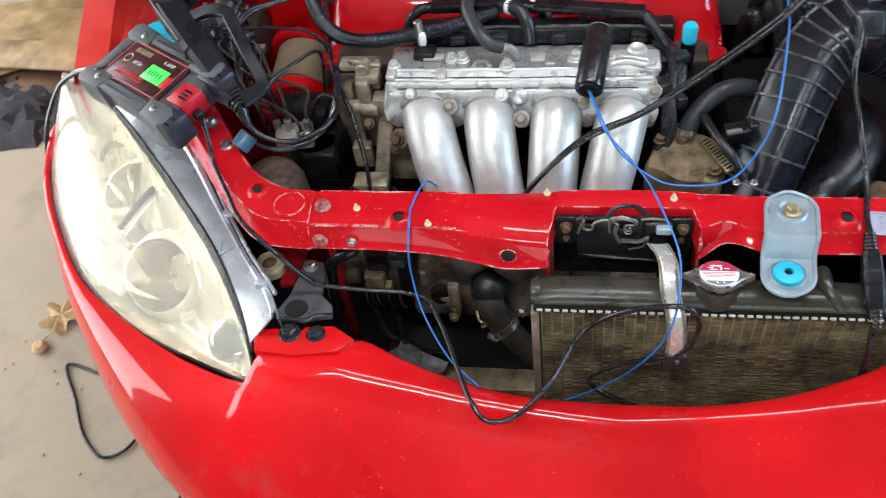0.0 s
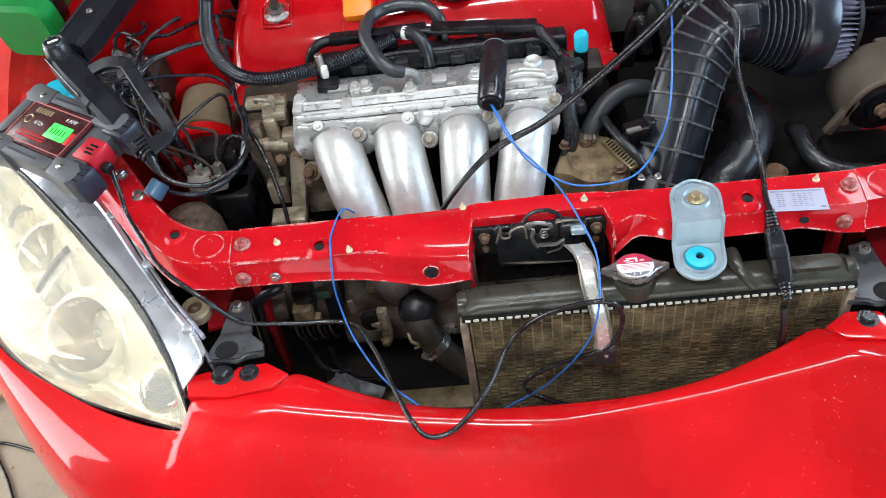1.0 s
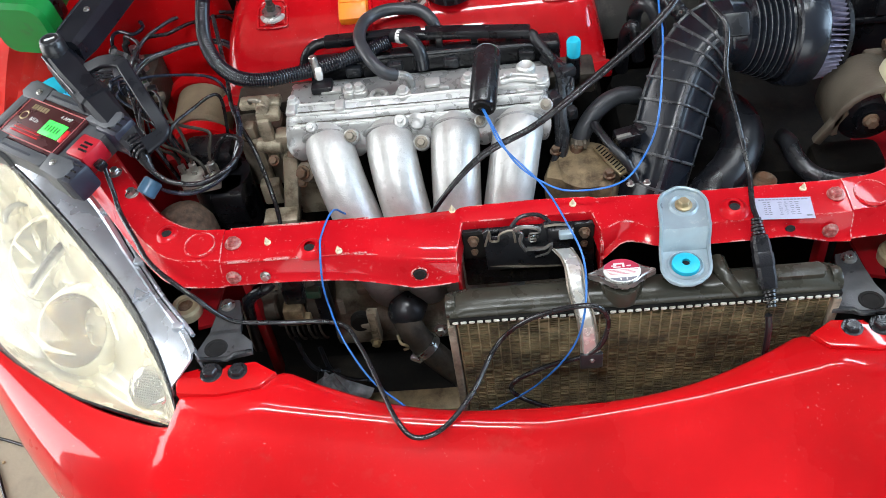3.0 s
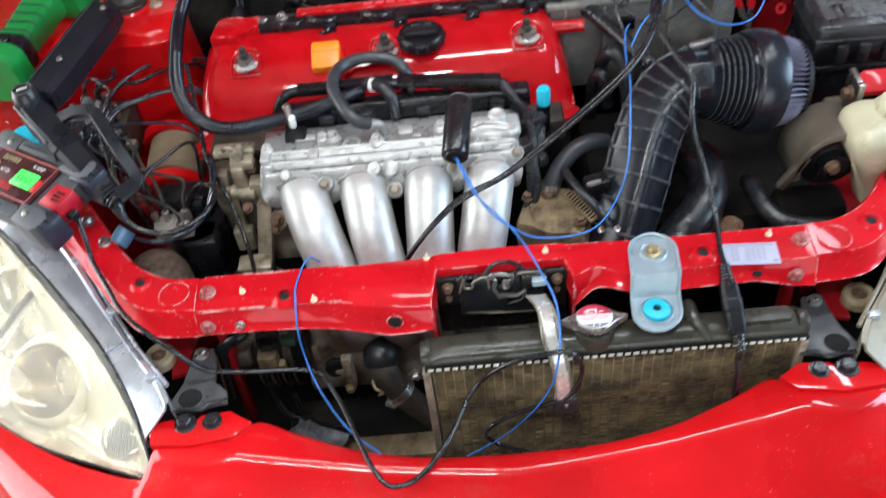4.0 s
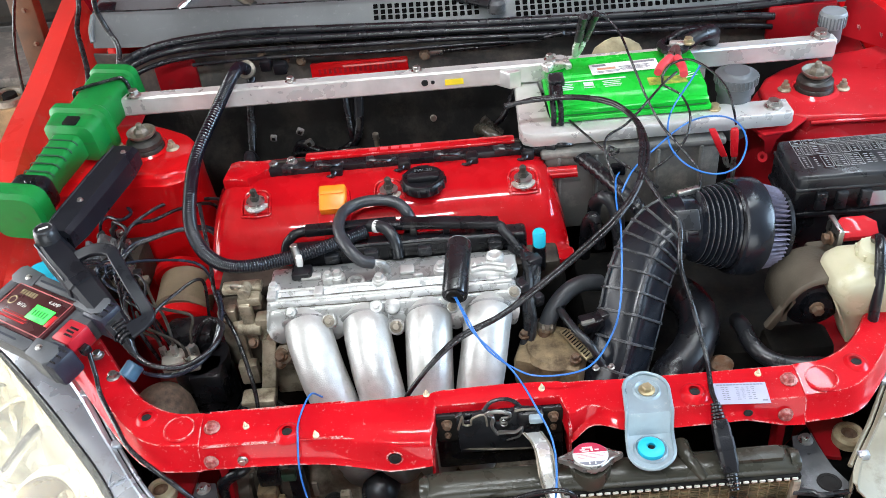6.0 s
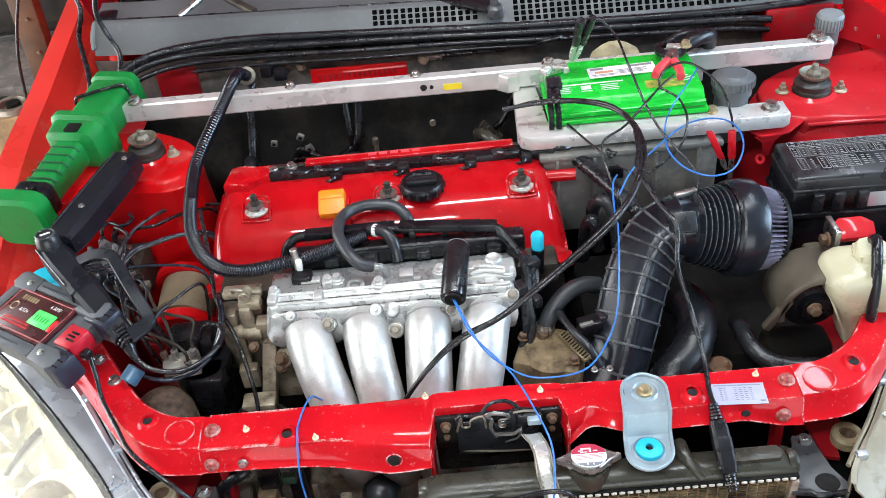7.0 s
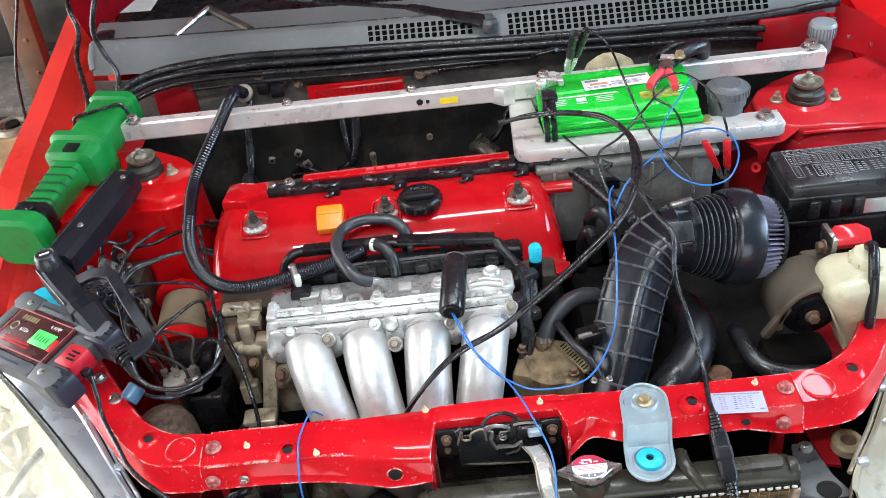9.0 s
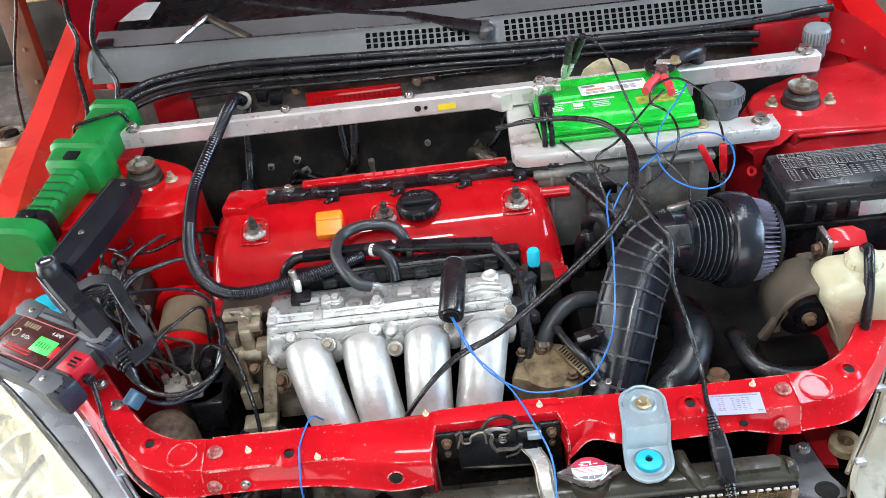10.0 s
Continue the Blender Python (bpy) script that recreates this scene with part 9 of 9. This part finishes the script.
hose("charger_cable", [(-0.548, 0.112, 0.822), (-0.540, 0.088, 0.79), (-0.535, 0.070, 0.769), (-0.505, 0.022, 0.764), (-0.476, -0.020, 0.757), (-0.423, -0.058, 0.735), (-0.387, -0.064, 0.690), (-0.333, -0.060, 0.672), (-0.254, -0.060, 0.662), (-0.224, -0.094, 0.655), (-0.195, -0.158, 0.650), (-0.174, -0.206, 0.655), (-0.153, -0.226, 0.646), (-0.119, -0.218, 0.649), (-0.082, -0.176, 0.656), (-0.050, -0.117, 0.665), (-0.013, -0.116, 0.710), (0.041, -0.124, 0.742), (0.074, -0.128, 0.742), (0.085, -0.128, 0.705), (0.067, -0.133, 0.661), (0.011, -0.125, 0.625), (-0.029, -0.130, 0.605), (-0.034, -0.130, 0.579), (-0.006, -0.135, 0.556), (0.030, -0.140, 0.542)], 0.0032, CABLE, "black charger cable draped over the bumper edge", "cable", 8, 6)
for k in (0, 1):
    hose("test_lead", [(0.058, 0.478 - 0.006 * k, 0.926), (0.109, 0.479 + 0.006 * k, 0.930), (0.171, 0.466 + 0.005 * k, 0.935), (0.219, 0.430, 0.940 + 0.004 * k), (0.242 + 0.003 * k, 0.382, 0.941), (0.245 + 0.005 * k, 0.327, 0.940), (0.236 + 0.006 * k, 0.275, 0.934), (0.215, 0.226 - 0.006 * k, 0.920), (0.182, 0.190 - 0.008 * k, 0.905), (0.142, 0.164 - 0.008 * k, 0.885), (0.066, 0.128 - 0.006 * k, 0.845), (0.016, 0.105, 0.822 - 0.003 * k), (-0.050, 0.090 - 0.005 * k, 0.796), (-0.107, 0.061, 0.750), (-0.141, 0.058, 0.690)], 0.0036 if k == 0 else 0.0030, CABLE, "pair of black test leads across the bay", "cable", 8, 7)
rc = hose("adapter_cable", [(0.243, 0.345, 0.944), (0.238, 0.30, 0.940), (0.230, 0.262, 0.932), (0.246, 0.205, 0.915), (0.262, 0.165, 0.903), (0.257, 0.124, 0.865), (0.272, 0.096, 0.81), (0.277, 0.040, 0.778), (0.271, -0.010, 0.770), (0.271, -0.034, 0.769)], 0.0034, CABLE, "black adapter cable with an inline plug", "cable", 8, 7)
pl0, pl1 = Vector((0.271, -0.050, 0.757)), Vector((0.2745, -0.104, 0.722))
plug_ = beam("inline_plug", pl0, pl1, 0.021, 0.016, BLACK_PLASTIC, rc, 1.0, "black inline plug")
beam("plug_step", pl0.lerp(pl1, 0.30), pl0.lerp(pl1, 0.62), 0.0225, 0.0175, BLACK_PLASTIC, plug_)
for k in range(5):
    for p_, e_ in ((pl0, -1), (pl1, 1)):
        c_ = p_ + (pl1 - pl0).normalized() * e_ * (0.003 + 0.0042 * k)
        part("relief_ring", lathe(B(), [(0.004, -0.0014), (0.0085 - 0.0006 * k, -0.0014), (0.0085 - 0.0006 * k, 0.0014), (0.004, 0.0014)], c_, pl1 - pl0, 14), BLACK_PLASTIC, plug_)
part("cable_tail", tube(B(), [(0.275, -0.120, 0.693), (0.277, -0.126, 0.672), (0.278, -0.130, 0.635), (0.279, -0.132, 0.59), (0.275, -0.125, 0.54)], 0.0042, 8, 5), CABLE, rc)
hose("thin_black_wire", [(-0.44, 0.40, 0.842), (-0.418, 0.31, 0.80), (-0.405, 0.25, 0.775), (-0.372, 0.19, 0.745), (-0.348, 0.13, 0.70), (-0.345, 0.10, 0.65)], 0.0032, CABLE, "thin black wire dropping past the engine", "wire", 8)
hose("ground_wire", [(-0.03, 0.752, 0.897), (0.03, 0.748, 0.899), (0.09, 0.742, 0.903), (0.15, 0.73, 0.915), (0.185, 0.70, 0.935)], 0.004, CABLE, "black earth wire on the firewall", "wire", 8)
gw = bpy.data.objects["ground_wire"]
part("ring_terminal", box(B(), (-0.05, 0.755, 0.893), (0.036, 0.005, 0.010), 0.002), STEEL, gw)
put("bolt", BOLT_RUST, gw, pose(-0.067, 0.752, 0.892, 80))
for pts in ([(0.201, 0.522, 1.046), (0.224, 0.552, 1.030), (0.247, 0.529, 1.010), (0.255, 0.464, 0.990), (0.271, 0.423, 0.950), (0.286, 0.381, 0.925), (0.303, 0.348, 0.910), (0.325, 0.300, 0.890), (0.315, 0.260, 0.875)],
            [(0.304, 0.462, 0.955), (0.306, 0.469, 0.960), (0.321, 0.482, 0.970), (0.352, 0.488, 0.972), (0.375, 0.449, 0.970), (0.388, 0.408, 0.960), (0.392, 0.378, 0.940), (0.412, 0.416, 0.892)],
            [(0.331, 0.482, 0.956), (0.304, 0.458, 0.950), (0.268, 0.407, 0.950), (0.235, 0.385, 0.930), (0.204, 0.370, 0.920), (0.196, 0.350, 0.910), (0.201, 0.314, 0.890), (0.215, 0.28, 0.86)],
            [(0.306, 0.470, 0.954), (0.305, 0.455, 0.950), (0.328, 0.436, 0.940), (0.332, 0.394, 0.930), (0.322, 0.367, 0.910), (0.300, 0.351, 0.890), (0.262, 0.333, 0.875)],
            [(0.138, 0.510, 0.905), (0.165, 0.462, 0.892), (0.198, 0.385, 0.890), (0.221, 0.354, 0.882), (0.251, 0.326, 0.872), (0.27, 0.31, 0.86)]):
    hose("test_wire", pts, 0.0019, CABLE, "thin black test wire by the battery", "wire", 8, 7)
kn_ = [(0.212 + 0.008 * math.cos(i * 2.1), 0.371 + 0.008 * math.sin(i * 1.7), 0.893 + 0.006 * math.sin(i * 2.6)) for i in range(9)]
hose("twist_tie", kn_, 0.0016, CABLE, "short black twist tie round the test wires", "wire tie", 8, 4)
hose("blue_wire", [(0.372, 0.498, 0.955), (0.345, 0.456, 0.950), (0.314, 0.414, 0.940), (0.300, 0.395, 0.920), (0.294, 0.351, 0.905), (0.308, 0.304, 0.900), (0.339, 0.276, 0.900), (0.375, 0.289, 0.900), (0.402, 0.334, 0.905), (0.407, 0.378, 0.910), (0.390, 0.402, 0.915), (0.354, 0.407, 0.915), (0.318, 0.392, 0.910), (0.273, 0.356, 0.900), (0.234, 0.321, 0.890), (0.21, 0.29, 0.87)], 0.0014, BLUE, "thin blue wire looped by the battery frame", "wire", 8, 7)
# fittings between the valve cover and the firewall
fit_ = thing("heater_fittings", (-0.1, 0.58, 0.70), "dusty heater pipes and valve behind the engine", "pipes")
for pts, r, m_ in (([(-0.392, 0.745, 0.880), (-0.398, 0.715, 0.850), (-0.402, 0.690, 0.800), (-0.404, 0.655, 0.765), (-0.400, 0.600, 0.745), (-0.395, 0.55, 0.72)], 0.0080, RUBBER),
                   ([(-0.345, 0.690, 0.700), (-0.318, 0.690, 0.760), (-0.295, 0.685, 0.752), (-0.262, 0.680, 0.740), (-0.228, 0.685, 0.747), (-0.205, 0.695, 0.775), (-0.196, 0.735, 0.850)], 0.0090, RUBBER),
                   ([(-0.360, 0.690, 0.700), (-0.330, 0.680, 0.745), (-0.300, 0.670, 0.752), (-0.250, 0.660, 0.757), (-0.200, 0.665, 0.755), (-0.16, 0.66, 0.71)], 0.0035, CABLE),
                   ([(-0.226, 0.740, 0.860), (-0.222, 0.715, 0.820), (-0.218, 0.690, 0.775), (-0.214, 0.680, 0.72)], 0.0055, RUBBER),
                   ([(0.10, 0.70, 0.845), (0.07, 0.665, 0.800), (0.045, 0.66, 0.775), (0.02, 0.65, 0.72)], 0.006, RUBBER)):
    part("hose", tube(B(), pts, r, 10, 6), m_, fit_, "dull dark hose")
for p, q, r, m_ in (((-0.173, 0.69, 0.730), (-0.173, 0.69, 0.758), 0.0048, ZINC), ((-0.173, 0.688, 0.758), (-0.173, 0.687, 0.772), 0.0062, STAINED), ((-0.061, 0.700, 0.788), (-0.061, 0.692, 0.789), 0.006, STAINED)):
    part("fitting", rod(B(), p, q, r, seg=12), m_, fit_)
for c_, s_, a in (((-0.313, 0.69, 0.789), (0.013, 0.010, 0.012), 30), ((-0.299, 0.685, 0.765), (0.014, 0.010, 0.015), -25), ((-0.365, 0.69, 0.780), (0.012, 0.008, 0.012), 10)):
    cn_ = part("connector", box(B(), c_, s_, 0.002, Matrix.Rotation(radians(a), 4, "Y")), DUSTY, fit_, "dusty grey plug")
    part("plug_mouth", box(B(), (c_[0], c_[1] - s_[1] / 2, c_[2]), (s_[0] * 0.5, 0.002, s_[2] * 0.5), 0.0005, Matrix.Rotation(radians(a), 4, "Y")), DARK, cn_)
part("coil_spring", tube(B(), [(0.030, 0.658, 0.799), (0.045, 0.656, 0.783), (0.062, 0.656, 0.766)], 0.0085, 12, 16, wave=lambda i: 1.0 if i % 4 < 2 else 0.82), GREASY, fit_, "dull ribbed sleeve", 60)
rq = random.Random(31)
for i in range(5):
    x = -0.34 + 0.10 * i + rq.uniform(-0.02, 0.02)
    y, z = 0.575 + rq.uniform(-0.03, 0.03), 0.775 + rq.uniform(-0.03, 0.01)
    part("fitting", rod(B(), (x, y, z - 0.05), (x + rq.uniform(-0.01, 0.01), y - 0.01, z), rq.uniform(0.006, 0.011), seg=12), GREASY, fit_)
# bay filler: bundles of hoses between engine, firewall and flanks
rf = random.Random(21)
for i in range(9):
    x = -0.34 + 0.075 * i
    hose("firewall_loom", [(x, 0.66, 0.62), (x + rf.uniform(-0.03, 0.03), 0.62, 0.72 + rf.uniform(-0.02, 0.03)), (x + rf.uniform(-0.05, 0.05), 0.58, 0.74), (x + rf.uniform(-0.08, 0.08), 0.555, 0.66)], rf.uniform(0.006, 0.014), RUBBER, "dark hose between engine and firewall", "hose", 10)

# ---------------------------------------------------------------- garage floor and the wall side
leaf = thing("dry_leaf", (-1.215, 0.33, 0), "curled dry brown leaf on the concrete", "leaf")
bm = B()
o = []
for i in range(30):
    a = 2 * math.pi * i / 30
    r = 0.030 + 0.026 * abs(math.cos(2.5 * a)) ** 3
    o.append((r * math.cos(a), r * math.sin(a), 0.014 * math.sin(3 * a) ** 2 + 0.004))
c = bm.verts.new((-1.215, 0.33, 0.016))
vs = [bm.verts.new((-1.215 + x, 0.33 + y, z)) for x, y, z in o]
for i in range(30):
    bm.faces.new((c, vs[i], vs[(i + 1) % 30]))
thick(part("blade", bm, LEAF, leaf), 0.0012)
part("stem", tube(B(), [(-1.215, 0.30, 0.01), (-1.235, 0.27, 0.006), (-1.245, 0.25, 0.004)], 0.0018, 6, 4), LEAF, leaf)
tagged(part("pebble", lathe(B(), [(0, 0), (0.014, 0.002), (0.019, 0.010), (0.012, 0.021), (0, 0.024)], (-1.234, 0.246, 0), seg=9), LEAF), "small brown pebble on the floor", "pebble")
hose("floor_cable", [(-0.93, 0.12, 0.02), (-1.03, 0.17, 0.006), (-1.152, 0.207, 0.005), (-1.10, 0.12, 0.005), (-1.05, 0.04, 0.005), (-0.99, -0.005, 0.005), (-0.94, 0.03, 0.005), (-0.945, 0.10, 0.005), (-1.06, 0.19, 0.009), (-1.08, 0.24, 0.006)], 0.0035, CABLE, "black cable looped on the concrete", "cable", 8, 7)
rp = random.Random(8)
for i in range(26):
    x, y = rp.uniform(-1.35, -0.85), rp.uniform(-0.5, 0.5)
    tagged(part("crumb", lathe(B(), [(0, 0), (0.004, 0.001), (0.003, 0.003), (0, 0.004)], (x, y, 0), seg=6), LEAF), "tiny crumb of dirt on the floor", "crumb", "crumbs on the floor")
# near-black cabinet added to darken the background, and a timber post past the fender
CABINET = mat("dark_background_cabinet", (0.010, 0.009, 0.008), 0.5, 0, 0.5, 6, 0.1, 90, dirt=(0.035, 0.026, 0.018), amount=0.3, dscale=7)
cab = thing("tool_cabinet", (-1.70, 2.40, 0), "near-black scuffed garage cabinet added as a dark background", "cabinet")
part("body", box(B(), (-1.70, 2.45, 0.85), (1.50, 0.45, 1.70), 0.01), CABINET, cab)
for k in range(3):
    dr_ = part("drawer", box(B(), (-1.45, 2.215, 0.30 + 0.30 * k), (0.80, 0.03, 0.27), 0.008), CABINET, cab, "dark drawer front")
    part("drawer_pull", tube(B(), [(-1.60, 2.19, 0.36 + 0.30 * k), (-1.60, 2.175, 0.36 + 0.30 * k), (-1.30, 2.175, 0.36 + 0.30 * k), (-1.30, 2.19, 0.36 + 0.30 * k)], 0.006, 8, 3), GOLD, dr_, "brass drawer pull")
post = thing("shelf_post", (-1.215, 1.62, 0), "brown wooden post of a garage shelf", "post")
part("timber", box(B(), (-1.170, 1.62, 0.8), (0.070, 0.05, 1.6), 0.004, Matrix.Rotation(radians(3), 4, "Y")), WOOD, post)
for z in (0.62, 0.72, 0.81):
    put("bolt", BOLT_RUST, post, pose(-1.165 - 0.03 * (0.8 - z), 1.594, z, 90) @ Matrix.Scale(0.7, 4))
bench = thing("low_bench", (-1.62, 1.90, 0), "low grey bench with loose boards", "bench")
part("top", box(B(), (-1.62, 1.92, 0.44), (0.86, 0.36, 0.03), 0.004), DUSTY, bench, "dusty grey bench top")
for x in (-2.0, -1.24):
    for y in (1.78, 2.06):
        part("leg", box(B(), (x, y, 0.2125), (0.05, 0.05, 0.425), 0.004), WOOD, bench)
spool = thing("cable_reel", (-1.28, 1.58, 0), "pale wooden board with a steel ring", "reel")
part("board", box(B(), (-1.30, 1.56, 0.26), (0.20, 0.12, 0.42), 0.004, Matrix.Rotation(radians(8), 4, "Z")), WOOD_PALE, spool)
part("foot", box(B(), (-1.30, 1.56, 0.025), (0.24, 0.18, 0.05), 0.004), WOOD, spool)
part("ring", lathe(B(), [(0.034, 0.472), (0.038, 0.488), (0.052, 0.488), (0.056, 0.472)], (-1.290, 1.565, 0), seg=28), STAINED, spool)
part("hub", lathe(B(), [(0, 0.490), (0.020, 0.490), (0.022, 0.470)], (-1.290, 1.565, 0), seg=20), DARK, spool)
hose("wall_cable", [(-1.00, 1.30, 1.02), (-1.00, 1.30, 0.955), (-1.059, 1.30, 0.815), (-1.100, 1.31, 0.690), (-1.15, 1.35, 0.45), (-1.18, 1.40, 0.10), (-1.22, 1.44, 0.006)], 0.004, CABLE, "thin black cable hanging beside the post", "cable", 8)
# flattened cartons, a plank and dark rags on the floor by the cabinet
rb = random.Random(17)
for x, y, z, sx, sy, a in ((-1.75, 1.38, 0.02, 0.55, 0.32, 12), (-1.62, 1.30, 0.055, 0.46, 0.26, -9), (-1.84, 1.22, 0.03, 0.30, 0.22, 31)):
    cb = thing("flat_carton", (x, y, 0), "flattened brown cardboard carton on the floor", "carton", "cartons on the floor")
    part("panel", box(B(), (x, y, z), (sx, sy, 0.012), 0.002, Matrix.Rotation(radians(a), 4, "Z")), WOOD_PALE, cb)
    part("flap", box(B(), (x + 0.02, y - sy * 0.42, z + 0.018), (sx * 0.9, sy * 0.4, 0.008), 0.002, Matrix.Rotation(radians(a + 4), 4, "Z") @ Matrix.Rotation(radians(9), 4, "X")), WOOD_PALE, cb)
    part("prop", box(B(), (x, y, max(0.003, (z - 0.006) / 2)), (sx * 0.5, sy * 0.5, max(0.006, z - 0.006)), 0.001), WOOD, cb)
pk = part("plank", box(B(), (-1.46, 1.10, 0.016), (0.62, 0.11, 0.03), 0.003, Matrix.Rotation(radians(-14), 4, "Z")), WOOD)
tagged(pk, "loose brown plank lying on the concrete", "plank")
RAG = mat("dark_rag", (0.020, 0.020, 0.024), 0.85, 0, 0.5, 30, 0.6, 90, dirt=(0.06, 0.05, 0.045), amount=0.3)
for x, y, w in ((-1.60, 1.02, 0.17), (-1.46, 0.98, 0.12), (-1.74, 1.10, 0.15), (-1.40, 1.18, 0.11)):
    rows = []
    for k in range(6):
        f = k / 5
        rows.append([(x + w * (1 - 0.8 * f) * math.cos(a) * rb.uniform(0.75, 1.2), y + 0.75 * w * (1 - 0.8 * f) * math.sin(a) * rb.uniform(0.75, 1.2), 0.001 + 0.26 * w * f ** 0.7 + (rb.uniform(-0.012, 0.012) if k else 0)) for a in [2 * math.pi * i / 22 for i in range(22)]])
    tagged(part("rag", ends(sheet(B(), rows, True)), RAG, None, "", 30), "crumpled dark rag on the concrete", "rag", "rags on the floor")
